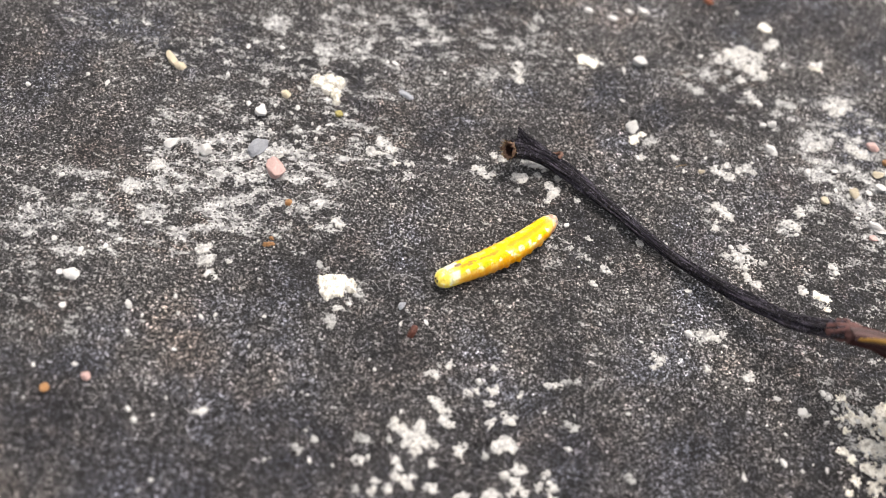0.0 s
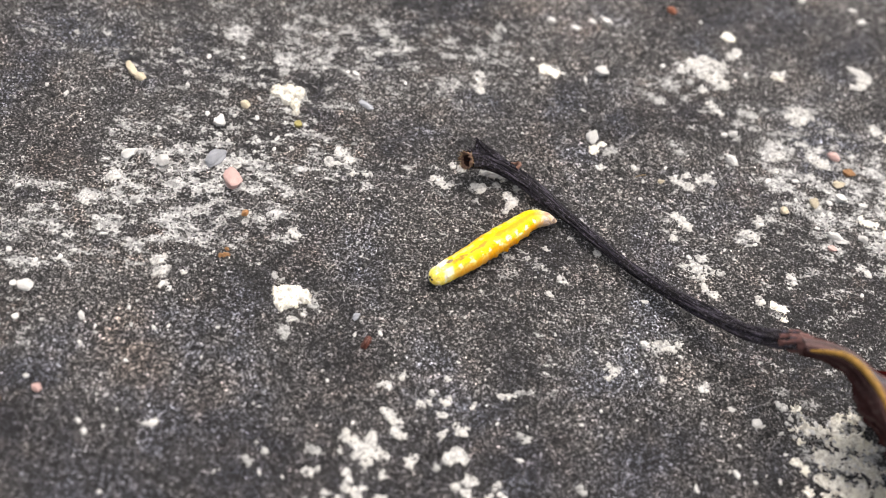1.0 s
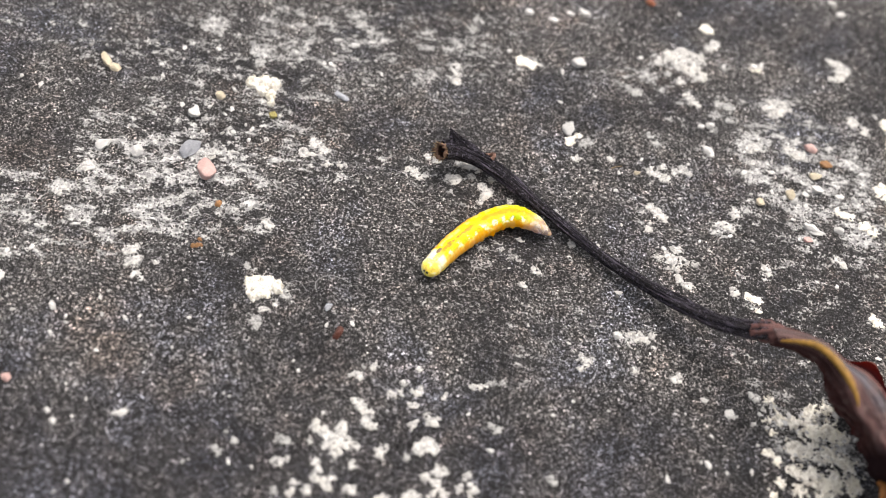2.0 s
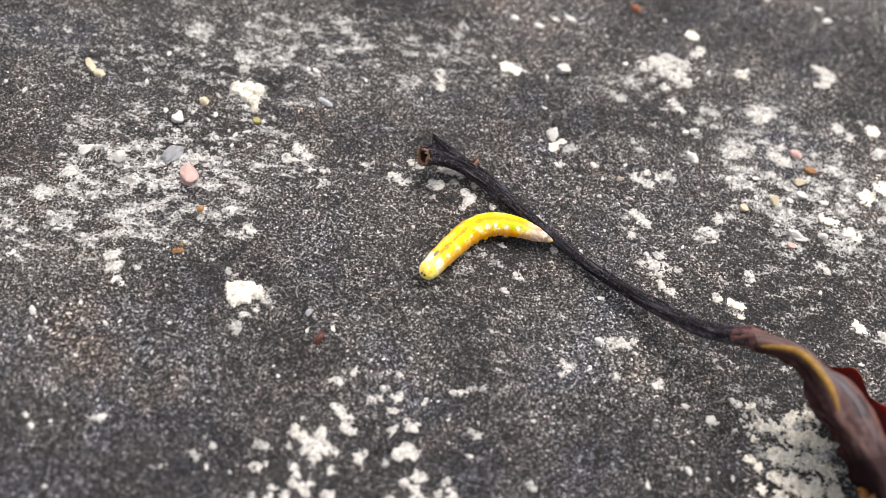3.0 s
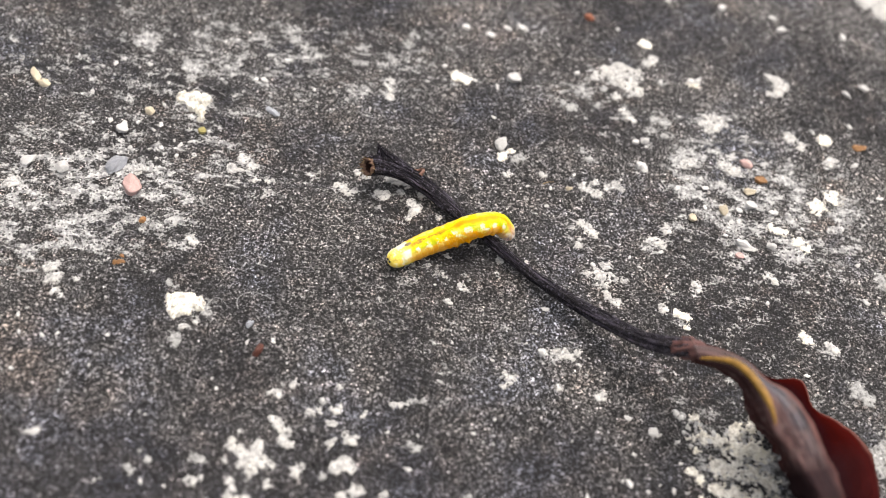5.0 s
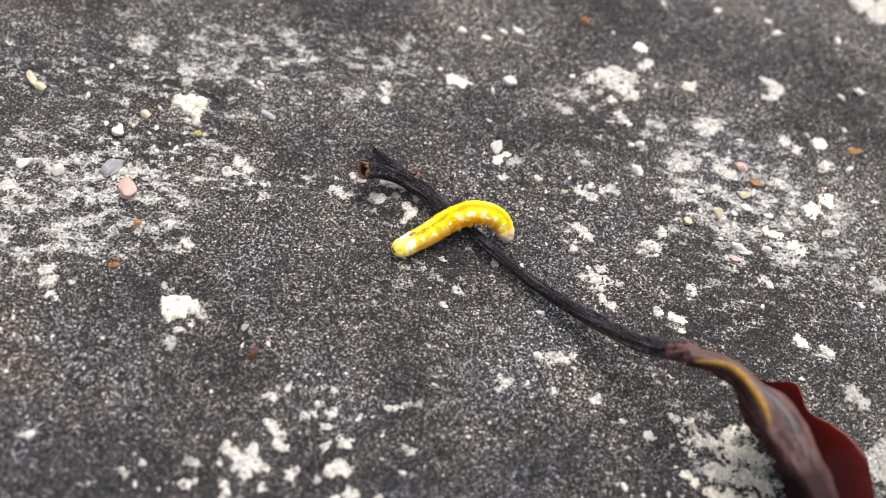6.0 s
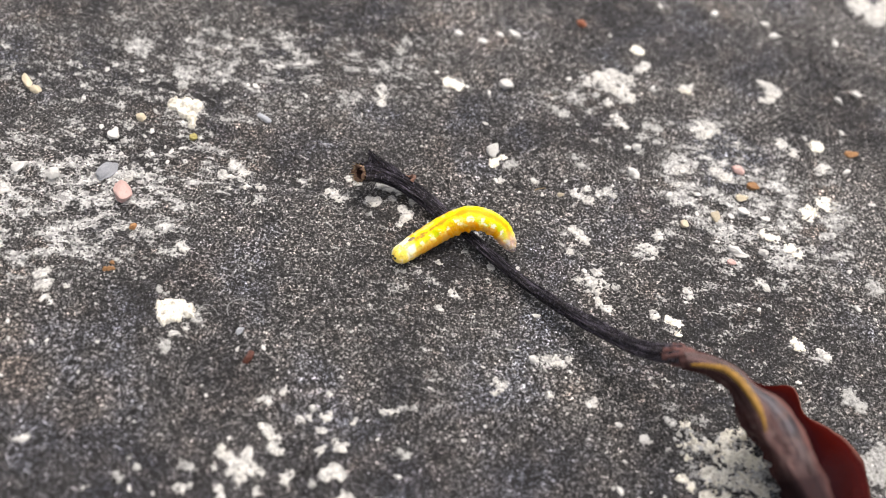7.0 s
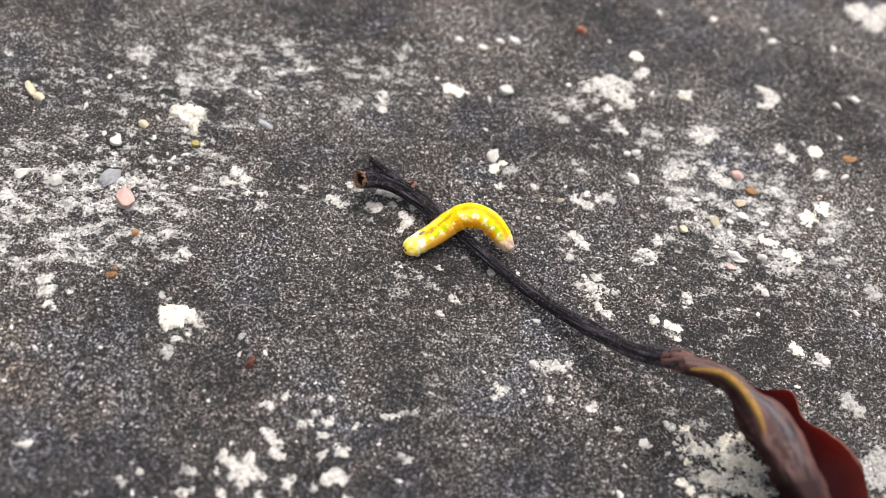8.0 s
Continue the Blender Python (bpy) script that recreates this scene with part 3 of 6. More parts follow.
pale_spot(42.0, 84.8, 1.3, 1.4, 0.25)
pale_spot(52.0, 100.0, 2.3, 2.4, 0.25)
pale_spot(53.4, 99.1, 2.3, 2.4, 0.25)
pale_spot(54.8, 100.7, 2.1, 2.2, 0.25)
pale_spot(45.5, 55.2, 0.9, 0.9, 0.25)
pale_spot(46.1, 54.9, 0.7, 0.8, 0.25)
pale_spot(43.2, 56.2, 0.6, 0.7, 0.25)
pale_spot(43.9, 55.8, 0.8, 0.8, 0.25)
pale_spot(33.8, 58.8, 1.0, 1.0, 0.25)
pale_spot(34.1, 58.5, 0.6, 0.7, 0.25)
pale_spot(32.9, 55.9, 1.1, 1.2, 0.25)
pale_spot(31.9, 56.3, 0.7, 0.7, 0.14)
pale_spot(31.6, 57.7, 0.9, 1.0, 0.25)
pale_spot(42.3, 78.7, 1.5, 1.5, 0.25)
pale_spot(43.4, 78.4, 1.1, 1.2, 0.14)
pale_spot(46.2, 79.4, 1.1, 1.2, 0.14)
pale_spot(46.4, 76.3, 1.3, 1.3, 0.25)
pale_spot(30.8, 64.2, 1.0, 1.0, 0.25)
pale_spot(36.2, 61.0, 1.1, 1.2, 0.25)
pale_spot(40.0, 60.9, 1.0, 1.0, 0.25)
pale_spot(47.9, 51.6, 1.3, 1.3, 0.25)
pale_spot(48.9, 51.0, 1.0, 1.0, 0.14)
pale_spot(50.9, 63.3, 1.2, 1.3, 0.25)
pale_spot(30.8, 44.6, 0.9, 0.9, 0.20)
pale_spot(31.4, 44.5, 0.6, 0.6, 0.20)
pale_spot(0.5, 37.5, 1.2, 1.3, 0.35)
pale_spot(0.1, 36.8, 1.3, 1.3, 0.35)
pale_spot(0.7, 36.2, 1.9, 2.0, 0.35)
pale_spot(1.9, 36.2, 1.1, 1.2, 0.35)
pale_spot(-0.4, 36.0, 1.0, 1.0, 0.35)
pale_spot(-1.3, 37.3, 0.7, 0.7, 0.35)
pale_spot(-0.9, 36.9, 0.6, 0.7, 0.35)
pale_spot(0.5, 35.1, 1.0, 1.0, 0.35)
pale_spot(2.4, 36.1, 0.6, 0.6, 0.35)
pale_spot(-1.5, 36.0, 0.6, 0.7, 0.35)
pale_spot(1.5, 40.1, 0.9, 0.9, 0.35)
pale_spot(1.9, 39.3, 0.9, 0.9, 0.35)
pale_spot(2.4, 39.1, 0.6, 0.6, 0.35)
pale_spot(2.5, 38.4, 0.9, 0.9, 0.35)
pale_spot(2.9, 38.0, 0.7, 0.8, 0.35)
pale_spot(1.1, 42.1, 0.9, 0.9, 0.35)
pale_spot(0.5, 42.0, 0.4, 0.5, 0.35)
pale_spot(1.3, 42.7, 0.4, 0.5, 0.35)
pale_spot(2.0, 43.1, 0.5, 0.5, 0.35)
pale_spot(4.1, 40.9, 0.7, 0.7, 0.35)
pale_spot(4.5, 41.3, 0.4, 0.5, 0.35)
pale_spot(5.4, 41.7, 0.4, 0.5, 0.35)
pale_spot(5.9, 41.6, 0.5, 0.5, 0.35)
pale_spot(6.2, 42.0, 0.4, 0.5, 0.35)
pale_spot(5.8, 40.4, 0.6, 0.7, 0.20)
pale_spot(7.2, 39.7, 0.4, 0.5, 0.20)
pale_spot(7.6, 39.2, 0.6, 0.6, 0.20)
pale_spot(6.0, 38.7, 0.6, 0.7, 0.20)
pale_spot(7.0, 36.9, 1.1, 1.2, 0.35)
pale_spot(7.7, 37.2, 1.1, 1.1, 0.35)
pale_spot(3.8, 36.0, 0.9, 1.0, 0.35)
pale_spot(4.1, 36.5, 0.6, 0.7, 0.35)
pale_spot(5.8, 36.1, 0.6, 0.6, 0.20)
pale_spot(-0.7, 34.3, 1.0, 1.0, 0.35)
pale_spot(-1.0, 33.9, 0.6, 0.6, 0.35)
pale_spot(2.0, 34.5, 0.7, 0.7, 0.35)
pale_spot(-0.2, 33.4, 0.8, 0.8, 0.35)
pale_spot(-0.6, 32.8, 0.8, 0.8, 0.35)
pale_spot(0.7, 33.2, 0.9, 1.0, 0.35)
pale_spot(1.2, 33.5, 0.6, 0.6, 0.35)
pale_spot(-1.7, 32.6, 0.7, 0.7, 0.35)
pale_spot(8.6, 35.3, 1.1, 1.1, 0.35)
pale_spot(7.6, 34.8, 0.9, 1.0, 0.35)
pale_spot(8.2, 34.0, 1.1, 1.2, 0.35)
pale_spot(10.8, 35.2, 1.0, 1.0, 0.35)
pale_spot(11.3, 34.4, 1.0, 1.0, 0.35)
pale_spot(8.0, 41.7, 0.4, 0.5, 0.20)
pale_spot(10.3, 43.2, 0.6, 0.6, 0.35)
pale_spot(10.8, 42.9, 0.6, 0.6, 0.35)
pale_spot(11.3, 43.3, 0.6, 0.6, 0.35)
pale_spot(-0.7, 39.0, 0.7, 0.8, 0.20)
pale_spot(12.1, 39.8, 0.9, 0.9, 0.20)
pale_spot(23.0, 68.4, 0.5, 0.5, 0.35)
pale_spot(23.6, 68.6, 0.7, 0.7, 0.35)
pale_spot(24.1, 68.9, 0.6, 0.6, 0.25)
pale_spot(23.5, 67.6, 0.6, 0.6, 0.35)
pale_spot(24.1, 67.3, 1.0, 1.0, 0.25)
pale_spot(24.6, 66.9, 0.7, 0.8, 0.25)
pale_spot(25.2, 68.0, 0.6, 0.6, 0.25)
pale_spot(26.0, 68.6, 0.8, 0.9, 0.25)
pale_spot(26.8, 68.1, 0.6, 0.6, 0.25)
pale_spot(23.6, 63.8, 0.9, 0.9, 0.35)
pale_spot(24.3, 63.5, 1.0, 1.0, 0.25)
pale_spot(24.9, 63.2, 0.6, 0.7, 0.25)
pale_spot(24.7, 62.6, 0.5, 0.5, 0.25)
pale_spot(23.5, 61.3, 0.6, 0.7, 0.35)
pale_spot(23.0, 72.3, 0.9, 0.9, 0.20)
pale_spot(23.6, 71.5, 0.7, 0.7, 0.20)
pale_spot(29.8, 63.1, 0.9, 0.9, 0.25)
pale_spot(30.9, 62.9, 0.7, 0.7, 0.25)
pale_spot(29.9, 61.5, 1.1, 1.2, 0.25)
pale_spot(31.8, 62.7, 0.7, 0.8, 0.25)
pale_spot(31.2, 64.7, 0.9, 1.0, 0.25)
pale_spot(37.3, 73.6, 1.8, 1.8, 0.25)
pale_spot(36.4, 72.9, 1.2, 1.3, 0.25)
pale_spot(40.2, 61.3, 0.8, 0.9, 0.25)
# far edge brightened in the colour, as haze would do
pale_spot(-28.9, 71.9, 20.0, 6.0, 0.45)
pale_spot(-10.9, 77.1, 14.5, 6.0, 0.45)
pale_spot(3.1, 76.0, 11.0, 5.3, 0.20)
pale_spot(38.3, 54.9, 4.5, 3.6, 0.29)
# pale colour that offsets the shade beside larva and stalk
pale_spot(16.9, 58.5, 3.4, 2.4, 0.35)
pale_spot(3.9, 62.5, 3.5, 4.8, 0.15)
pale_spot(10.3, 56.5, 2.9, 1.5, 0.25)
pale_spot(43.6, 73.5, 10.6, 6.1, 0.25)
pale_spot(47.7, 68.4, 5.5, 4.6, 0.22)
pale_spot(33.5, 51.2, 3.4, 2.9, 0.25)

# near edge dimmed in the colour, which the sky and sun leave too bright
dark_spot(3.2, 33.0, 39.1, 5.8, 0.95)
dark_spot(-21.5, 31.0, 11.5, 4.8, 1.00)
dark_spot(25.5, 39.1, 12.1, 4.5, 0.30)
dark_spot(37.0, 91.4, 12.7, 4.6, 0.85)
dark_spot(22.2, 87.7, 12.0, 3.6, 0.20)
dark_spot(-30.2, 59.7, 2.3, 2.5, 0.90)
dark_spot(-34.3, 60.4, 3.2, 1.6, 0.50)
dark_spot(-10.7, 70.5, 0.9, 2.6, 0.90)
dark_spot(-12.7, 72.3, 1.6, 0.9, 0.70)
dark_spot(-16.1, 78.1, 2.8, 2.7, 0.25)
dark_spot(-5.6, 75.0, 3.8, 1.7, 0.20)
dark_spot(16.5, 83.9, 7.0, 2.8, 0.40)
dark_spot(31.0, 87.5, 9.8, 3.7, 0.50)
dark_spot(-39.1, 70.1, 6.8, 4.1, 0.15)
dark_spot(-5.6, 41.4, 4.1, 2.7, 0.40)
dark_spot(-16.6, 48.8, 4.3, 1.7, 0.30)
dark_spot(23.1, 42.6, 5.2, 3.4, 0.45)
dark_spot(16.6, 37.4, 6.8, 2.7, 0.60)
dark_spot(-17.4, 31.8, 6.2, 3.2, 0.40)
dark_spot(16.3, 57.6, 3.5, 3.6, 0.20)
dark_spot(-2.7, 51.2, 1.9, 1.4, 0.20)
# shade under the raised stalk, put into the slab's colour
dark_spot(7.8, 62.6, 2.5, 1.8, 0.20)
dark_spot(31.0, 43.1, 3.4, 3.5, 0.50)
dark_spot(4.6, 37.0, 5.3, 3.2, 0.30)
dark_spot(-10.9, 45.0, 4.2, 2.2, 0.20)
dark_spot(3.8, 69.7, 6.4, 2.6, 0.15)
dark_spot(37.9, 72.9, 1.4, 2.6, 0.40)
dark_spot(46.6, 89.8, 4.9, 3.0, 0.35)
dark_spot(35.7, 46.1, 2.8, 2.3, 0.30)


def axis_steps(lo, hi, step, reach):
    fine = list(np.arange(lo, hi + step / 2, step))
    out, d = [], step
    while (out[-1] if out else 0) < reach:
        d *= 1.6
        out.append((out[-1] if out else 0) + d)
    return [lo - v for v in reversed(out)] + fine + [hi + v for v in out]


def slab():
    xs, ys = axis_steps(-48, 60, 0.18, 30000), axis_steps(22, 108, 0.18, 30000)
    verts, pale, darkened = [], [], []
    gx, gy = np.meshgrid(np.array(xs), np.array(ys))

    def spread(spots, fall):
        total = np.zeros(gx.shape)
        for cx, cy, rx, ry, a in spots:
            i0, i1 = np.searchsorted(xs, (cx - 2 * rx, cx + 2 * rx))
            j0, j1 = np.searchsorted(ys, (cy - 2 * ry, cy + 2 * ry))
            k = ((gx[j0:j1, i0:i1] - cx) / rx) ** 2 + ((gy[j0:j1, i0:i1] - cy) / ry) ** 2
            total[j0:j1, i0:i1] += a * np.exp(-fall * k)
        return total

    pales, dark_sums = spread(PALE, 1.2), spread(DARK, 1.5)
    for j, y in enumerate(ys):
        for i, x in enumerate(xs):
            inside = -48 <= x <= 60 and 22 <= y <= 108
            z, p, w = 0.0, 0.0, 0.0
            if inside:
                z = ground_height(x, y)
                p, w = pales[j, i], dark_sums[j, i]
                if p > 0.01:
                    p *= 0.6 + 1.7 * fractal(x / 2.6, y / 1.3, 9.0, 5)
                if w > 0.01:
                    w *= 0.8 + 0.8 * fractal(x / 1.3, y / 1.3, 5.0, 4)
            verts.append((x * MM, y * MM, z * MM))
            darkened.append(min(max(w, 0.0), 1.0))
            pale.append(min(max(1 - math.exp(-1.1 * p), 0.0), 1.0))
    w = len(xs)
    faces = [(j * w + i, j * w + i + 1, (j + 1) * w + i + 1, (j + 1) * w + i) for j in range(len(ys) - 1) for i in range(w - 1)]
    me = bpy.data.meshes.new("ground")
    me.from_pydata(verts, [], faces)
    me.attributes.new("pale", "FLOAT", "POINT").data.foreach_set("value", pale)
    me.attributes.new("darkened", "FLOAT", "POINT").data.foreach_set("value", darkened)
    me.materials.append(CONCRETE)
    me.polygons.foreach_set("use_smooth", [True] * len(me.polygons))
    tagged(new("ground", me), "dark weathered concrete slab with sandy grain and pale stains", "ground", kind="structure")


slab()

# ---- lichen crusts ----


def crust_mesh(name, lobes, high, material, rough=0.55, cell=0.12, freq=1.5, seed=0.0):
    """A ragged flat crust over the slab: where its field falls below nought it dips under the surface."""
    pad = 1.2
    x0, x1 = min(l[0] - l[2] for l in lobes) - pad, max(l[0] + l[2] for l in lobes) + pad
    y0, y1 = min(l[1] - l[2] for l in lobes) - pad, max(l[1] + l[2] for l in lobes) + pad
    nx, ny = int((x1 - x0) / cell) + 2, int((y1 - y0) / cell) + 2
    ox, oy = sum(l[0] for l in lobes) / len(lobes), sum(l[1] for l in lobes) / len(lobes)
    index, verts, field = {}, [], {}
    thick = high > 0.3
    for j in range(ny):
        for i in range(nx):
            x, y = x0 + i * cell, y0 + j * cell
            bend = 1.0 if rough > 0.16 else 0.55
            wx = x + bend * 0.24 * noise.noise(Vector((x * 2.1, y * 2.4, seed + 11))) + bend * 0.17 * noise.noise(Vector((x * 5.5, y * 6.5, seed + 13)))
            wy = y + bend * 0.20 * noise.noise(Vector((x * 2.1, y * 2.4, seed + 17))) + bend * 0.14 * noise.noise(Vector((x * 5.5, y * 6.5, seed + 19)))
            f = max((1 - math.hypot(wx - l[0], wy - l[1]) / l[2]) * min(1.0, l[2] / 0.6) for l in lobes)
            if f > -0.9:
                if rough > 0.94:
                    f += 0.5 * noise.noise(Vector((x * 2.2, y * 2.6, seed + 23))) + 0.35 * noise.noise(Vector((x * 4.4, y * 5.0, seed + 29)))
                f += 0.09 + (0.16 + 0.75 * rough) * (0.40 * fractal(x * freq * 0.6, y * freq * 0.6, seed, 3) + 0.62 * noise.noise(Vector((x * 2.7, y * 3.3, seed + 2))) + 0.42 * noise.noise(Vector((x * 6.0, y * 7.5, seed + 4)))) + 0.16 * noise.noise(Vector((x * 10.0, y * 12.0, seed + 6)))
            field[i, j] = f
    faces = []

    def vert(i, j):
        if (i, j) not in index:
            x, y, f = x0 + i * cell, y0 + j * cell, field[i, j]
            if f > 0:
                if thick:
                    z = high * (0.45 * (1 - math.exp(-12 * f)) + 0.55 * min(f * 1.2, 1.0)) * (0.9 + 0.45 * noise.noise(Vector((x * 2.4, y * 2.4, seed + 5)))) + 0.02
                else:
                    z = (0.22 * high + 0.030) * (1 - math.exp(-25 * f)) * (1.0 + 0.5 * noise.noise(Vector((x * 5.0, y * 5.0, seed + 5)))) + 0.015
            else:
                z = max(f * 1.6, -0.25) + 0.015
            index[i, j] = len(verts)
            verts.append(((x - ox) * MM, (y - oy) * MM, (ground_height(x, y) + z) * MM))
        return index[i, j]

    for j in range(ny - 1):
        for i in range(nx - 1):
            if max(field[i, j], field[i + 1, j], field[i, j + 1], field[i + 1, j + 1]) > -0.08:
                faces.append((vert(i, j), vert(i + 1, j), vert(i + 1, j + 1), vert(i, j + 1)))
    me = bpy.data.meshes.new(name)
    me.from_pydata(verts, [], faces)
    me.materials.append(material)
    me.polygons.foreach_set("use_smooth", [True] * len(me.polygons))
    ob = new(name, me)
    ob.location = (ox * MM, oy * MM, 0)
    return ob


CRUSTS = 0
LARGE = []


def lichen(label, high, material, *lobes, rough=0.0, freq=0.0):
    global CRUSTS
    CRUSTS += 1
    big = max(l[2] for l in lobes)
    rough, freq = rough or (0.7 if big < 0.8 else 0.85), freq or (3.0 if big < 0.8 else 2.2)
    ob = crust_mesh("lichen_patch", lobes, high, material, rough, 0.07 if big < 0.8 else 0.1, freq, CRUSTS * 3.7)
    if len(lobes) > 4:
        LARGE.append((ob, lobes, high, material))
    return tagged(ob, label, "lichen", "lichen patches on the concrete")


lichen("broad pale lichen crust beside the dry leaf", 0.12, GREY_LICHEN, (50.19, 46.69, 1.06), (49.62, 45.10, 0.97), (51.03, 45.62, 1.15), rough=0.95)
lichen("large white lichen patch on dark concrete", 0.18, LICHEN, (51.95, 100.03, 1.30), (53.42, 99.08, 1.30), (54.77, 100.75, 1.19), rough=0.6)
lichen("thin grey crusty lichen patch on dark concrete", 0.11, GREY_LICHEN, (47.95, 51.62, 0.80), (48.86, 51.02, 0.60), rough=0.8)
lichen("thin white crusty lichen patch on dark concrete", 0.11, GREY_LICHEN, (50.90, 63.26, 0.75), rough=0.8)
lichen("thick white heart-shaped lichen lump on the concrete", 0.62, CREAM_LICHEN, (-14.25, 70.01, 0.67), (-13.29, 70.24, 0.73), (-12.40, 70.10, 0.67), (-13.11, 69.14, 0.62), (-12.37, 68.75, 0.51), (-12.05, 67.91, 0.31), rough=0.12)
lichen("cream knobbly lichen cushion pitted with dark holes", 0.42, CREAM_LICHEN, (-8.97, 48.72, 0.69), (-7.98, 49.10, 0.64), (-7.11, 48.84, 0.55), (-8.72, 47.77, 0.64), (-8.13, 48.23, 0.69), (-6.77, 48.47, 0.32), rough=0.25)
lichen("small ragged white lichen fleck on dark concrete", 0.12, LICHEN, (-7.76, 46.48, 0.27), (-7.45, 46.55, 0.18), rough=0.2)
lichen("small ragged white lichen fleck on dark concrete", 0.12, LICHEN, (-6.92, 47.21, 0.27), rough=0.2)
lichen("thin dull grey lichen patch on the concrete", 0.06, GREY_LICHEN, (-8.12, 45.54, 0.45), (-7.82, 44.96, 0.31), rough=0.5)
lichen("thin dull grey lichen patch on the concrete", 0.06, GREY_LICHEN, (-6.21, 48.09, 0.37), rough=0.4)
lichen("thin dull grey lichen patch on the concrete", 0.06, GREY_LICHEN, (-10.03, 50.36, 0.28), (-9.40, 50.16, 0.28), rough=0.4)
lichen("angular white crust scrap lying beside the dark hollow", 0.25, LICHEN, (-20.03, 49.60, 0.36), (-19.57, 49.93, 0.41), (-19.21, 50.30, 0.27), rough=0.35)
lichen("angular white crust scrap lying beside the dark hollow", 0.25, LICHEN, (-19.59, 48.55, 0.36), (-19.05, 48.78, 0.41), (-18.79, 49.30, 0.23), rough=0.35)
lichen("small ragged white lichen fleck on dark concrete", 0.20, LICHEN, (-18.61, 47.74, 0.32), (-18.06, 47.36, 0.18), rough=0.2)
lichen("small ragged white lichen fleck on dark concrete", 0.10, LICHEN, (-17.30, 49.11, 0.27), rough=0.3)
lichen("thin white lichen patch with ragged edges", 0.08, LICHEN, (-27.39, 54.32, 0.42), (-26.93, 54.67, 0.28), rough=0.6)
lichen("thin white lichen patch with ragged edges", 0.08, LICHEN, (-25.62, 57.67, 0.57), (-26.03, 57.13, 0.38), rough=0.7)
lichen("thin white lichen patch with ragged edges", 0.08, LICHEN, (-15.90, 60.91, 0.44), (-15.57, 61.38, 0.34), rough=0.6)
lichen("thin white lichen patch with ragged edges", 0.06, LICHEN, (-9.43, 55.03, 0.43), (-8.91, 54.55, 0.29), rough=0.8)
lichen("thin white lichen patch with ragged edges", 0.06, LICHEN, (-7.90, 62.98, 0.50), (-7.15, 64.15, 0.60), (-6.24, 63.57, 0.45), rough=0.8)
lichen("thin white lichen patch with ragged edges", 0.06, LICHEN, (-7.20, 62.81, 0.30), (-5.67, 62.19, 0.40), (-4.41, 62.28, 0.35), rough=0.7)
lichen("large white lichen patch with a jagged lobed edge", 0.10, LICHEN, (-1.24, 37.16, 0.43), (-0.49, 36.78, 0.43), (0.30, 36.37, 0.64), (0.75, 37.32, 0.52), (1.21, 36.22, 0.60), (2.05, 36.20, 0.39), (0.72, 35.32, 0.43), (-0.24, 35.69, 0.34), rough=0.45)
lichen("small ragged white lichen fleck on dark concrete", 0.08, LICHEN, (-1.45, 35.83, 0.30), rough=0.3)
lichen("small ragged white lichen fleck on dark concrete", 0.10, LICHEN, (1.12, 42.11, 0.40), (0.82, 42.26, 0.22), (0.42, 42.02, 0.18), rough=0.3)
lichen("small ragged white lichen fleck on dark concrete", 0.06, LICHEN, (1.38, 42.83, 0.18), rough=0.3)
lichen("small ragged white lichen fleck on dark concrete", 0.06, LICHEN, (2.06, 43.08, 0.18), (2.40, 43.41, 0.18), rough=0.3)
lichen("long white lichen strip with lobed edges", 0.08, LICHEN, (1.24, 39.92, 0.35), (1.74, 39.67, 0.44), (2.06, 39.24, 0.35), (2.69, 39.22, 0.22), rough=0.35)
lichen("long white lichen strip with lobed edges", 0.08, LICHEN, (2.46, 38.39, 0.43), (3.06, 38.07, 0.30), rough=0.35)
lichen("small ragged white lichen fleck on dark concrete", 0.07, LICHEN, (4.09, 40.90, 0.27), (4.69, 41.32, 0.22), rough=0.3)
lichen("small curved white lichen fleck", 0.07, LICHEN, (5.96, 41.53, 0.27), (6.25, 41.95, 0.22), (5.44, 41.68, 0.18), rough=0.2)
lichen("small ragged white lichen fleck on dark concrete", 0.06, LICHEN, (8.06, 41.46, 0.22), (8.22, 41.84, 0.18), rough=0.3)
lichen("small ragged white lichen fleck on dark concrete", 0.05, GREY_LICHEN, (4.76, 42.15, 0.22), rough=0.3)
lichen("small ragged white lichen fleck on dark concrete", 0.07, LICHEN, (5.65, 40.32, 0.22), (5.99, 40.43, 0.22), rough=0.3)
lichen("small ragged white lichen fleck on dark concrete", 0.07, LICHEN, (5.87, 38.69, 0.26), (6.24, 38.86, 0.26), rough=0.3)
lichen("small forked white lichen fleck", 0.07, LICHEN, (7.30, 39.37, 0.31), (7.75, 39.12, 0.26), (6.97, 39.69, 0.18), (7.92, 39.64, 0.18), rough=0.3)
lichen("small ragged white lichen fleck on dark concrete", 0.05, LICHEN, (5.94, 43.62, 0.23), rough=0.3)
lichen("round smooth-edged white lichen patch", 0.14, LICHEN, (6.92, 36.88, 0.56), (7.55, 37.29, 0.61), (7.94, 37.08, 0.48), rough=0.15)
lichen("small ragged white lichen fleck on dark concrete", 0.08, LICHEN, (3.98, 36.20, 0.43), (3.90, 35.71, 0.26), (4.31, 36.50, 0.22), rough=0.3)
lichen("small ragged white lichen fleck on dark concrete", 0.06, GREY_LICHEN, (6.01, 36.13, 0.30), rough=0.3)
lichen("small ragged white lichen fleck on dark concrete", 0.08, LICHEN, (2.06, 34.56, 0.34), rough=0.3)
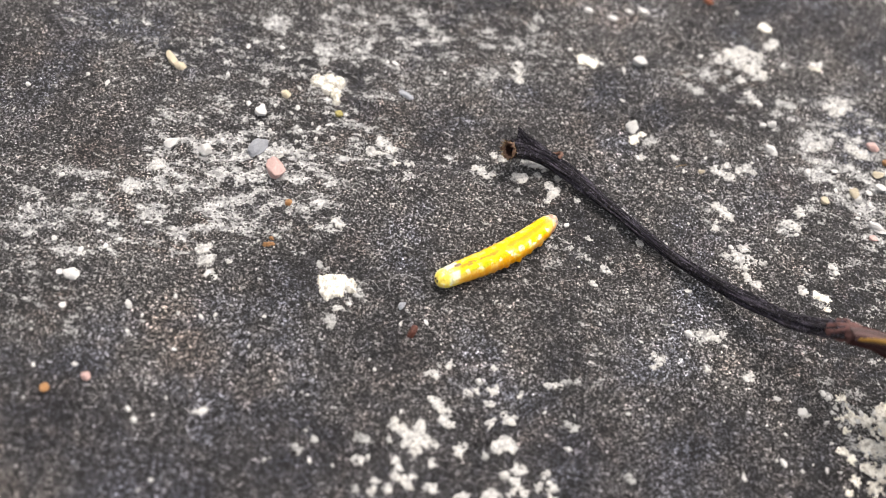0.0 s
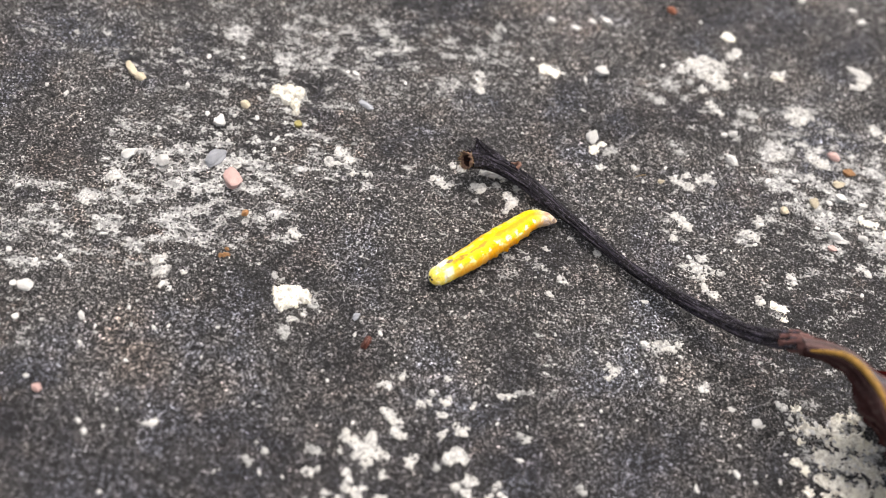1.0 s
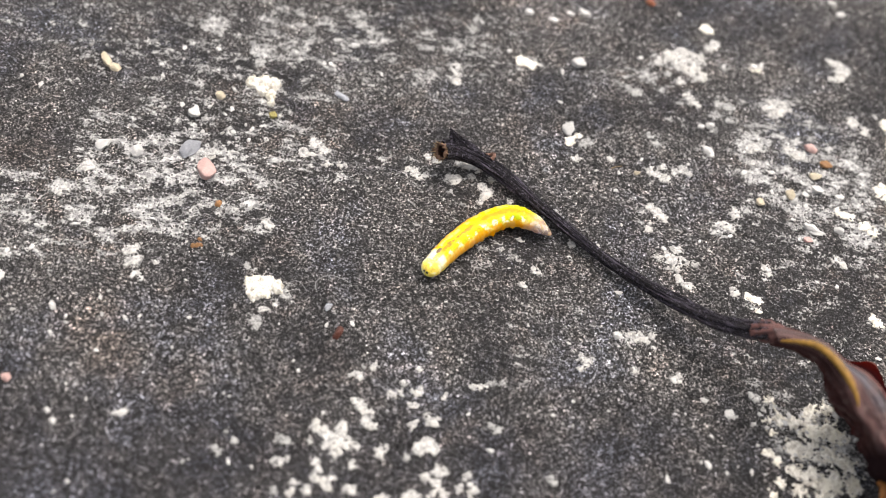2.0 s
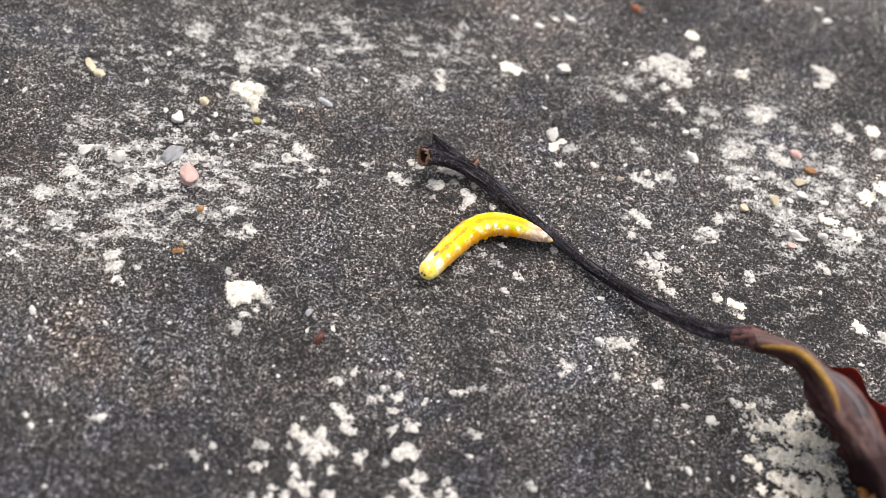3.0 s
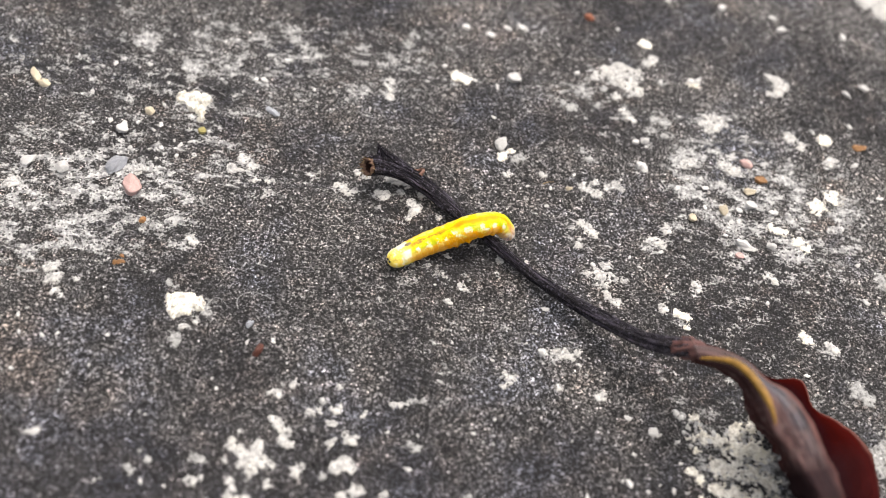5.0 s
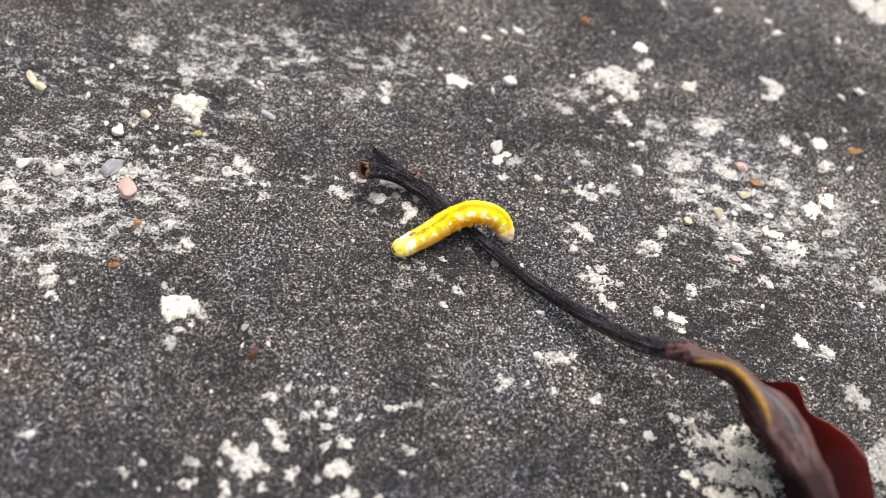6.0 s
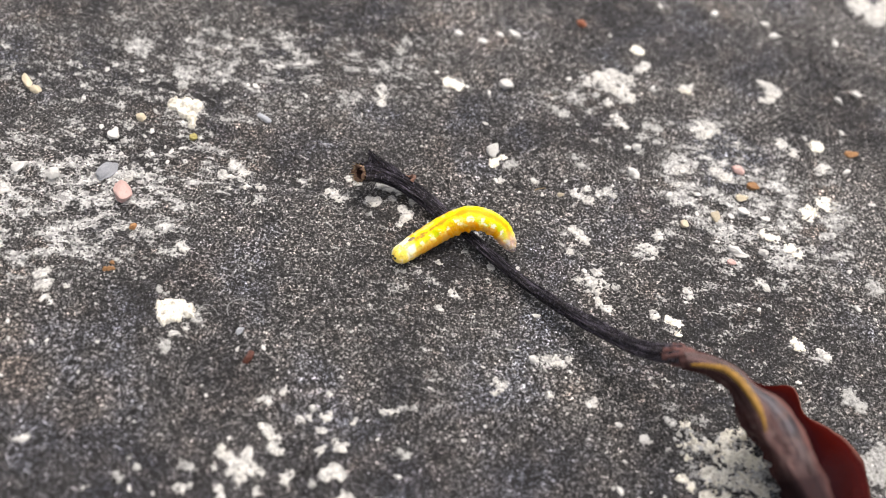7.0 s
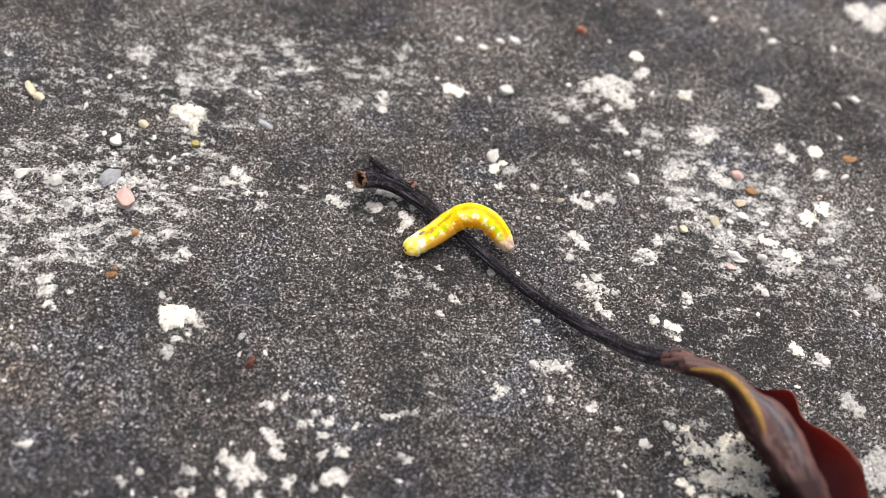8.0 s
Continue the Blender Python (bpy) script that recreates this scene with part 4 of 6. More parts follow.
lichen("small ragged white lichen fleck on dark concrete", 0.06, LICHEN, (1.97, 32.66, 0.33), (2.50, 32.58, 0.25), rough=0.3)
lichen("thin white lichen patch with ragged edges", 0.08, LICHEN, (7.65, 34.77, 0.38), (8.70, 35.26, 0.47), (8.52, 34.30, 0.38), (8.50, 33.47, 0.34), (9.18, 33.52, 0.38), rough=0.5)
lichen("thin white lichen patch with ragged edges", 0.06, LICHEN, (10.82, 35.30, 0.34), (10.48, 34.22, 0.34), (11.30, 34.47, 0.43), (11.41, 33.77, 0.34), rough=0.8)
lichen("thin white lichen patch with ragged edges", 0.08, LICHEN, (4.82, 32.31, 0.50), (4.32, 32.03, 0.33), rough=0.5)
lichen("thin white lichen patch with ragged edges", 0.08, LICHEN, (6.57, 32.74, 0.46), (7.23, 32.87, 0.42), rough=0.5)
lichen("thin white lichen patch with ragged edges", 0.07, LICHEN, (-0.64, 34.25, 0.34), (-0.33, 33.67, 0.34), (-0.53, 33.08, 0.33), (0.21, 32.86, 0.29), rough=0.5)
lichen("thin white lichen patch with ragged edges", 0.07, LICHEN, (0.74, 33.15, 0.29), (0.64, 32.49, 0.33), rough=0.5)
lichen("small ragged white lichen fleck on dark concrete", 0.05, GREY_LICHEN, (-3.28, 31.45, 0.33), rough=0.4)
lichen("small ragged white lichen fleck on dark concrete", 0.06, LICHEN, (-2.04, 31.56, 0.33), (-1.84, 32.46, 0.25), rough=0.4)
lichen("small ragged white lichen fleck on dark concrete", 0.06, LICHEN, (-0.87, 32.01, 0.33), rough=0.4)
lichen("small ragged white lichen fleck on dark concrete", 0.06, LICHEN, (-3.77, 33.82, 0.25), (-3.32, 33.73, 0.29), (-2.95, 33.98, 0.21), rough=0.4)
lichen("thin dull grey lichen patch on the concrete", 0.05, GREY_LICHEN, (-3.71, 35.61, 0.38), (-3.21, 35.53, 0.30), rough=0.5)
lichen("thin dull grey lichen patch on the concrete", 0.05, GREY_LICHEN, (-8.21, 33.78, 0.37), rough=0.6)
lichen("small ragged white lichen fleck on dark concrete", 0.05, GREY_LICHEN, (-7.81, 35.41, 0.25), (-7.10, 34.75, 0.21), rough=0.5)
lichen("faint streak of pale lichen on dark concrete", 0.05, LICHEN, (10.30, 42.98, 0.27), (10.75, 43.02, 0.32), (11.27, 43.23, 0.27), rough=0.6)
lichen("faint streak of pale lichen on dark concrete", 0.04, GREY_LICHEN, (11.92, 43.47, 0.32), (12.62, 43.71, 0.27), rough=0.8)
lichen("thin dull grey lichen patch on the concrete", 0.05, GREY_LICHEN, (12.02, 39.73, 0.35), (12.59, 39.55, 0.35), rough=0.6)
lichen("thin dull grey lichen patch on the concrete", 0.05, GREY_LICHEN, (17.27, 36.24, 0.35), rough=0.5)
lichen("small ragged white lichen fleck on dark concrete", 0.06, LICHEN, (19.05, 46.76, 0.33), (18.76, 46.38, 0.23), (19.32, 47.24, 0.28), rough=0.35)
lichen("small ragged white lichen fleck on dark concrete", 0.05, LICHEN, (18.70, 47.43, 0.19), rough=0.4)
lichen("thin jagged white lichen patch beside a white pebble", 0.07, LICHEN, (22.59, 50.30, 0.29), (23.14, 50.03, 0.38), (23.80, 50.06, 0.34), (24.34, 50.51, 0.34), (23.38, 50.58, 0.24), rough=0.6)
lichen("small ragged white lichen fleck on dark concrete", 0.06, LICHEN, (23.17, 47.09, 0.28), rough=0.4)
lichen("small ragged white lichen fleck on dark concrete", 0.06, LICHEN, (26.68, 47.07, 0.33), (26.88, 46.70, 0.19), rough=0.3)
lichen("small ragged white lichen fleck on dark concrete", 0.06, LICHEN, (30.95, 44.54, 0.33), (31.42, 44.38, 0.23), rough=0.3)
lichen("small ragged white lichen fleck on dark concrete", 0.05, LICHEN, (28.94, 45.41, 0.23), rough=0.3)
lichen("broad cream lichen crust with dark gaps beside the dry leaf", 0.20, CREAM_LICHEN, (34.29, 46.65, 0.38), (35.23, 45.00, 0.56), (36.38, 44.87, 0.56), (37.63, 45.99, 0.66), (38.94, 46.46, 0.52), (37.75, 44.39, 0.94), (39.13, 44.77, 0.75), (40.04, 44.10, 0.66), (36.37, 42.63, 0.74), rough=0.95)
lichen("broad cream lichen crust with dark gaps beside the dry leaf", 0.20, CREAM_LICHEN, (37.73, 42.41, 0.93), (39.09, 42.43, 0.84), (40.43, 41.97, 0.74), (36.36, 40.69, 0.64), (37.70, 40.23, 0.91), (39.27, 40.30, 0.92), (40.83, 40.23, 0.83), (36.58, 39.02, 0.54), (38.57, 38.99, 0.73), rough=0.95)
lichen("thin white lichen patch with ragged edges", 0.07, CREAM_LICHEN, (34.08, 44.56, 0.28), (34.59, 43.76, 0.28), rough=0.7)
lichen("thin white lichen patch with ragged edges", 0.07, CREAM_LICHEN, (34.24, 41.72, 0.41), (34.88, 41.26, 0.37), rough=0.7)
lichen("thin white lichen patch with ragged edges", 0.06, CREAM_LICHEN, (35.16, 39.50, 0.36), (34.59, 38.31, 0.36), rough=0.7)
lichen("small ragged white lichen fleck on dark concrete", 0.06, LICHEN, (33.22, 46.54, 0.28), (33.83, 45.84, 0.24), rough=0.5)
lichen("branching white lichen patch on dark concrete", 0.07, LICHEN, (23.31, 68.05, 0.37), (24.01, 67.81, 0.48), (24.72, 67.44, 0.43), (24.48, 68.79, 0.32), (25.66, 68.39, 0.37), (26.43, 68.84, 0.48), (26.92, 68.48, 0.27), rough=0.35)
lichen("small angular white lichen patch", 0.08, LICHEN, (23.64, 63.93, 0.36), (24.13, 63.53, 0.47), (24.66, 63.21, 0.41), (24.94, 62.77, 0.26), rough=0.2)
lichen("small ragged white lichen fleck on dark concrete", 0.06, LICHEN, (23.50, 61.38, 0.36), (23.55, 62.14, 0.21), rough=0.25)
lichen("broken white lichen patch beside the black stalk", 0.07, LICHEN, (26.13, 59.74, 0.41), (25.64, 58.61, 0.51), (24.60, 58.56, 0.30), (26.69, 58.54, 0.46), (27.80, 58.48, 0.30), (26.09, 57.75, 0.40), (26.44, 56.70, 0.35), rough=0.45)
lichen("broken white lichen patch beside the black stalk", 0.07, LICHEN, (26.71, 56.34, 0.35), (27.26, 56.17, 0.40), rough=0.3)
lichen("small ragged white lichen fleck on dark concrete", 0.06, LICHEN, (25.31, 59.14, 0.25), rough=0.4)
lichen("small ragged white lichen fleck on dark concrete", 0.05, LICHEN, (25.35, 57.58, 0.20), rough=0.4)
lichen("thin white lichen patch with ragged edges", 0.07, LICHEN, (31.39, 56.31, 0.35), (31.13, 56.83, 0.20), rough=0.5)
lichen("thin white lichen patch with ragged edges", 0.07, CREAM_LICHEN, (32.63, 56.22, 0.40), (33.32, 55.91, 0.40), rough=0.4)
lichen("small ragged white lichen fleck on dark concrete", 0.06, CREAM_LICHEN, (33.43, 54.96, 0.30), rough=0.4)
lichen("small ragged white lichen fleck on dark concrete", 0.07, LICHEN, (34.12, 59.32, 0.41), (34.38, 58.84, 0.31), rough=0.35)
lichen("thin white lichen patch with ragged edges", 0.06, LICHEN, (29.63, 63.31, 0.37), (30.44, 63.43, 0.42), (31.07, 63.19, 0.31), rough=0.9)
lichen("thin white lichen patch with ragged edges", 0.06, LICHEN, (31.28, 64.83, 0.47), rough=0.9)
lichen("thin white lichen patch with ragged edges", 0.07, CREAM_LICHEN, (43.40, 56.11, 0.36), (43.92, 55.82, 0.41), rough=0.6)
lichen("small bright white lichen patch", 0.12, LICHEN, (45.63, 55.61, 0.41), (46.20, 55.39, 0.46), rough=0.3)
lichen("large bright white lichen patch with a jagged edge", 0.12, LICHEN, (23.63, 81.94, 0.63), (24.65, 82.89, 0.87), (25.98, 83.54, 0.87), (27.14, 83.05, 0.93), (25.60, 81.97, 0.75), (26.99, 81.39, 0.80), (27.80, 80.82, 0.63), rough=0.4)
lichen("round bright white lichen patch", 0.12, LICHEN, (28.66, 85.07, 0.59), (29.04, 85.64, 0.53), rough=0.2)
lichen("small ragged white lichen fleck on dark concrete", 0.08, CREAM_LICHEN, (28.28, 87.54, 0.59), rough=0.3)
lichen("crescent of white lichen open at one side", 0.10, LICHEN, (40.85, 86.13, 0.42), (41.76, 85.96, 0.54), (42.20, 85.13, 0.71), (41.65, 84.07, 0.53), (40.90, 83.81, 0.35), rough=0.25)
lichen("white lichen patch with a hole in it", 0.10, LICHEN, (34.44, 78.25, 0.51), (35.11, 79.00, 0.57), (35.94, 79.06, 0.52), (35.77, 78.13, 0.51), (34.89, 77.77, 0.51), (36.55, 78.76, 0.29), rough=0.35)
lichen("small ragged white lichen fleck on dark concrete", 0.08, LICHEN, (26.68, 78.15, 0.45), (27.11, 77.37, 0.45), (27.56, 77.11, 0.34), rough=0.3)
lichen("small ragged white lichen fleck on dark concrete", 0.08, CREAM_LICHEN, (33.27, 83.40, 0.58), rough=0.3)
lichen("small ragged white lichen fleck on dark concrete", 0.06, GREY_LICHEN, (30.11, 82.62, 0.46), rough=0.4)
lichen("small ragged white lichen fleck on dark concrete", 0.06, GREY_LICHEN, (21.58, 77.36, 0.50), (20.72, 77.74, 0.34), rough=0.4)
lichen("small ragged white lichen fleck on dark concrete", 0.06, GREY_LICHEN, (24.44, 80.53, 0.40), rough=0.4)
lichen("small ragged white lichen fleck on dark concrete", 0.06, LICHEN, (25.71, 79.86, 0.40), rough=0.4)
lichen("thin dull grey lichen patch on the concrete", 0.06, GREY_LICHEN, (23.03, 72.30, 0.33), (23.68, 71.41, 0.38), rough=0.5)
lichen("thin dull grey lichen patch on the concrete", 0.06, GREY_LICHEN, (29.69, 77.70, 0.51), (30.69, 77.64, 0.45), rough=0.7)
lichen("thin white lichen patch with ragged edges", 0.07, LICHEN, (32.70, 72.83, 0.50), (33.51, 73.16, 0.50), rough=0.8)
lichen("thin white lichen patch with ragged edges", 0.07, LICHEN, (36.48, 73.58, 0.56), (37.40, 73.24, 0.61), rough=0.8)
lichen("thin white lichen patch with ragged edges", 0.07, LICHEN, (33.00, 71.25, 0.44), rough=0.8)
lichen("thin white lichen patch with ragged edges", 0.07, LICHEN, (42.88, 78.52, 0.63), (44.06, 77.64, 0.52), rough=0.9)
lichen("thin white lichen patch with ragged edges", 0.07, CREAM_LICHEN, (46.23, 79.02, 0.69), rough=0.9)
lichen("thin white lichen patch with ragged edges", 0.07, LICHEN, (46.63, 76.24, 0.63), rough=0.9)
lichen("thin white lichen patch with ragged edges", 0.06, CREAM_LICHEN, (40.90, 67.19, 0.43), (41.84, 67.02, 0.49), rough=0.9)
lichen("thin white lichen patch with ragged edges", 0.06, CREAM_LICHEN, (43.36, 66.07, 0.54), (44.06, 65.34, 0.48), rough=0.9)
lichen("thin white lichen patch with ragged edges", 0.06, CREAM_LICHEN, (45.25, 70.62, 0.77), (46.66, 71.95, 0.78), rough=0.9)
lichen("thin white lichen patch with ragged edges", 0.06, LICHEN, (40.50, 61.87, 0.42), (41.15, 61.40, 0.31), rough=0.8)
lichen("thin white lichen patch with ragged edges", 0.10, LICHEN, (4.05, 76.64, 0.44), (3.79, 76.20, 0.33), (4.32, 75.66, 0.38), (4.31, 74.69, 0.43), rough=0.3)
lichen("thin white lichen patch with ragged edges", 0.08, CREAM_LICHEN, (10.16, 78.83, 0.61), (11.04, 78.52, 0.56), rough=0.3)
lichen("cream lichen crust beside a white pebble", 0.12, CREAM_LICHEN, (15.82, 70.18, 0.37), (16.45, 70.74, 0.32), (15.61, 69.65, 0.27), rough=0.3)
lichen("dull grey lichen patch beside a white pebble", 0.10, GREY_LICHEN, (16.97, 69.83, 0.43), (17.56, 70.31, 0.43), rough=0.2)
lichen("small ragged white lichen fleck on dark concrete", 0.06, LICHEN, (16.63, 67.98, 0.32), rough=0.4)
lichen("small ragged white lichen fleck on dark concrete", 0.05, LICHEN, (19.73, 68.63, 0.27), rough=0.4)
lichen("thin dull grey lichen patch on the concrete", 0.05, GREY_LICHEN, (-5.76, 79.71, 0.55), (-4.78, 79.02, 0.44), rough=0.8)
lichen("thin dull grey lichen patch on the concrete", 0.05, GREY_LICHEN, (4.82, 82.00, 0.56), (5.19, 83.29, 0.51), rough=0.7)
lichen("thin dull grey lichen patch on the concrete", 0.05, GREY_LICHEN, (-14.18, 72.42, 0.47), rough=0.6)
lichen("round grey white lichen rosette in the shade of the stalk", 0.07, LICHEN, (5.43, 63.13, 0.46), (5.93, 63.18, 0.46), (5.75, 62.74, 0.35), rough=0.12)
lichen("grey white lichen fleck in the shade of the stalk", 0.07, LICHEN, (8.36, 62.76, 0.46), (8.89, 62.31, 0.51), (8.67, 61.68, 0.40), rough=0.12)
lichen("broken white lichen patch near the torn stalk", 0.06, LICHEN, (1.50, 63.26, 0.35), (2.20, 63.10, 0.46), (2.92, 62.81, 0.35), (2.61, 62.54, 0.30), rough=0.5)
lichen("long thin white lichen strip under the stalk", 0.06, LICHEN, (5.76, 64.84, 0.31), (6.29, 64.77, 0.36), (6.91, 64.78, 0.36), (7.38, 64.76, 0.26), rough=0.1)
lichen("small white lichen fleck under the torn end", 0.06, LICHEN, (3.90, 64.81, 0.41), rough=0.1)
lichen("small white lichen fleck under the torn end", 0.06, LICHEN, (3.03, 65.07, 0.31), rough=0.1)
lichen("small pale lichen fleck near the black stalk", 0.05, LICHEN, (7.73, 64.51, 0.26), (7.84, 64.47, 0.21), rough=0.15)
lichen("small pale lichen fleck near the black stalk", 0.05, LICHEN, (9.02, 63.82, 0.26), (9.13, 63.78, 0.20), rough=0.15)
lichen("small pale lichen fleck near the black stalk", 0.05, GREY_LICHEN, (7.28, 63.75, 0.31), (7.39, 63.71, 0.25), rough=0.15)
lichen("small pale lichen fleck near the black stalk", 0.05, GREY_LICHEN, (5.59, 61.55, 0.25), (5.70, 61.51, 0.20), rough=0.15)
lichen("small pale lichen fleck near the black stalk", 0.05, LICHEN, (8.31, 61.09, 0.25), (8.41, 61.05, 0.20), rough=0.15)
lichen("small pale lichen fleck near the black stalk", 0.05, LICHEN, (11.01, 61.71, 0.25), (11.12, 61.67, 0.20), rough=0.15)
lichen("small pale lichen fleck near the black stalk", 0.05, LICHEN, (12.34, 57.84, 0.25), (12.45, 57.80, 0.20), rough=0.15)
lichen("small pale lichen fleck near the black stalk", 0.05, LICHEN, (14.15, 54.96, 0.34), (14.25, 54.92, 0.27), rough=0.15)
lichen("small pale lichen fleck near the black stalk", 0.05, LICHEN, (13.05, 53.27, 0.34), (13.15, 53.23, 0.27), rough=0.15)
lichen("small pale lichen fleck near the black stalk", 0.05, LICHEN, (16.87, 58.36, 0.30), (16.97, 58.32, 0.24), rough=0.15)

# ---- stones and crumbs ----


def stone_mesh(name, seed, level=2, rough=0.4, facets=7):
    """A unit pebble with chipped flats."""
    rng = random.Random(seed)
    bm = bmesh.new()
    bmesh.ops.create_icosphere(bm, subdivisions=level, radius=1.0)
    cuts = [(Vector((rng.gauss(0, 1), rng.gauss(0, 1), rng.gauss(0, 1))).normalized(), rng.uniform(0.45, 0.8)) for _ in range(facets)]
    for v in bm.verts:
        for n, d in cuts:
            over = v.co.dot(n) - d
            if over > 0:
                v.co -= n * over * 0.9
        v.co *= 1 + rough * noise.noise(v.co * 1.3 + Vector((seed * 1.7, 0, 0))) + 0.3 * rough * noise.noise(v.co * 4 + Vector((seed, 3, 0)))
    me = bpy.data.meshes.new(name)
    bm.to_mesh(me)
    bm.free()
    me.polygons.foreach_set("use_smooth", [level > 2] * len(me.polygons))
    return me


SHAPES = {}


def crumbs(patch, lobes, high, material):
    """Loose knobs that stand out of a broad crust, as parts of it."""
    rng = random.Random(int(patch.location.x * 1e6) % 9973)
    wide = sum(l[2] for l in lobes)
    for n in range(min(70, max(5, int(wide * 4)))):
        lx, ly, lr = lobes[n % len(lobes)]
        far, way = lr * rng.random() ** 0.6 * 0.95, rng.uniform(0, 6.283)
        x, y, r = lx + far * math.cos(way), ly + far * math.sin(way), (0.08 + 0.16 * rng.random() ** 2) * (1.5 if wide > 10 else 1.0)
        key = (n % 5, material.name, "knob")
        if key not in SHAPES:
            SHAPES[key] = stone_mesh("knob", 61 + n % 5)
            SHAPES[key].materials.append(material)
        ob = new("knob", SHAPES[key])
        ob.parent = patch
        ob.scale = (r * MM, r * MM * rng.uniform(0.6, 1.0), r * MM * 0.7)
        ob.rotation_euler = (0, 0, rng.uniform(0, 6.283))
        ob.location = (x * MM - patch.location.x, y * MM - patch.location.y, (ground_height(x, y) + high * 0.75) * MM)


for large in LARGE:
    crumbs(*large)



def stone(name, label, category, material, x, y, rx, ry, rz, turn=0.0, shape=0, group="", sink=0.35):
    key = (shape, material.name)
    if key not in SHAPES:
        SHAPES[key] = stone_mesh("pebble", 11 + shape * 5, 4 if shape > 5 else 2, 0.3 if shape > 5 else 0.4)
        SHAPES[key].materials.append(material)
    ob = new(name, SHAPES[key])
    ob.scale = (rx * MM, ry * MM, rz * MM)
    ob.rotation_euler = (0, 0, radians(turn))
    ob.location = (x * MM, y * MM, (ground_height(x, y) + rz * (0.8 - sink)) * MM)
    return tagged(ob, label, category, group)


def grain(x, y, r, k=0):
    stone("sand_grain", "small white quartz grain lying on dark concrete", "grain", QUARTZ, x, y, r * (0.95 + 0.07 * (k % 6)), r * (0.6 + 0.08 * (k % 5)), r * (0.35 + 0.08 * (k % 4)), 37 * k, k % 5, "loose white grains")


stone("pink_pebble", "smooth pink feldspar pebble lying on white crust", "pebble", PINK, -15.70, 58.85, 1.0, 1.28, 0.75, 25, 6)
stone("grey_flake", "translucent blue grey stone flake leaning on the pink pebble", "pebble", SLATE, -17.82, 61.10, 0.72, 1.23, 0.46, -30, 7)
stone("white_pebble", "square grey white chip on weathered concrete", "chip", QUARTZ, -29.26, 45.12, 0.70, 0.62, 0.30, 10, 7)
stone("white_pebble", "small white chip on weathered concrete", "chip", QUARTZ, -30.30, 45.01, 0.38, 0.34, 0.26, 0, 6)
stone("white_pebble", "rounded white pebble on pale crust", "pebble", QUARTZ, -25.19, 59.96, 0.77, 0.67, 0.52, 10, 8)
stone("white_pebble", "angular white pebble on pale crust", "pebble", QUARTZ, -22.31, 59.81, 0.67, 0.72, 0.46, 40, 9)
stone("beige_chip", "curved beige stone chip on dark concrete", "chip", BEIGE, -27.81, 69.17, 0.49, 1.09, 0.38, 35, 6)
stone("beige_chip", "curved beige stone chip on dark concrete", "chip", BEIGE, -26.88, 68.71, 0.60, 0.49, 0.33, 0, 7)
stone("amber_crumb", "amber brown resin crumb on the concrete", "crumb", AMBER, -14.42, 51.44, 0.34, 0.30, 0.26, 0, 8)
stone("amber_crumb", "tiny amber crumb on the concrete", "crumb", AMBER, -13.89, 55.93, 0.35, 0.40, 0.30, 0, 9)
stone("amber_crumb", "small orange crumb in a cluster on the concrete", "crumb", AMBER, -14.85, 51.27, 0.23, 0.21, 0.17, 277, 7, "orange crumbs")
stone("amber_crumb", "small orange crumb in a cluster on the concrete", "crumb", AMBER, -14.44, 52.00, 0.23, 0.21, 0.17, 290, 8, "orange crumbs")
stone("amber_crumb", "small orange crumb in a cluster on the concrete", "crumb", AMBER, -14.17, 51.42, 0.18, 0.17, 0.13, 292, 6, "orange crumbs")
stone("yellow_crumb", "small yellow green crumb beside the lichen lump", "crumb", YELLOW, -11.59, 66.40, 0.52, 0.42, 0.37, 0, 6)
stone("red_brown_bud", "shiny red brown bud scale on dark concrete", "bud", BROWN, -1.24, 45.67, 0.37, 0.79, 0.42, -15, 9)
stone("dark_pebble", "small grey pebble beside the bud", "pebble", SLATE, -2.48, 47.77, 0.33, 0.42, 0.33, 0, 8)
stone("amber_crumb", "ochre crumb on dark concrete", "crumb", AMBER, -28.04, 34.84, 0.51, 0.46, 0.32, 0, 6)
stone("pink_pebble", "tiny pinkish pebble on dark concrete", "pebble", PINK, -25.33, 36.57, 0.41, 0.41, 0.28, 0, 7)
stone("white_pebble", "small bright white pebble beside cream crust", "pebble", QUARTZ, 15.50, 71.35, 0.70, 0.87, 0.60, 20, 8)
stone("white_pebble", "small white pebble on dark concrete", "pebble", QUARTZ, 15.62, 79.40, 0.91, 0.68, 0.51, 0, 6)
stone("white_pebble", "small white pebble beside a lichen patch", "pebble", QUARTZ, 21.50, 49.98, 0.39, 0.39, 0.29, 0, 7)
stone("white_pebble", "paired white chips on dark concrete", "pebble", QUARTZ, -15.87, 35.44, 0.45, 0.36, 0.27, 0, 8)
stone("white_pebble", "paired white chips on dark concrete", "pebble", QUARTZ, -16.52, 35.23, 0.31, 0.22, 0.22, 0, 9)
stone("beige_chip", "pale beige pebble on dark concrete", "chip", BEIGE, 33.51, 66.50, 0.38, 0.49, 0.33, 0, 6)
stone("red_crumb", "orange red crumb far out on the concrete", "crumb", RED, 22.39, 89.87, 0.55, 0.49, 0.37, 0, 7)
stone("amber_crumb", "small tan crumb beside white lichen", "crumb", BEIGE, 22.21, 67.54, 0.37, 0.27, 0.21, 0, 8)
stone("grey_flake", "thin pale grey stone flake", "flake", SLATE, -6.01, 70.37, 0.96, 0.37, 0.21, -30, 9)
stone("beige_chip", "pale beige pebble on speckled concrete", "chip", BEIGE, 33.67, 66.45, 0.37, 0.47, 0.31, 0, 6)
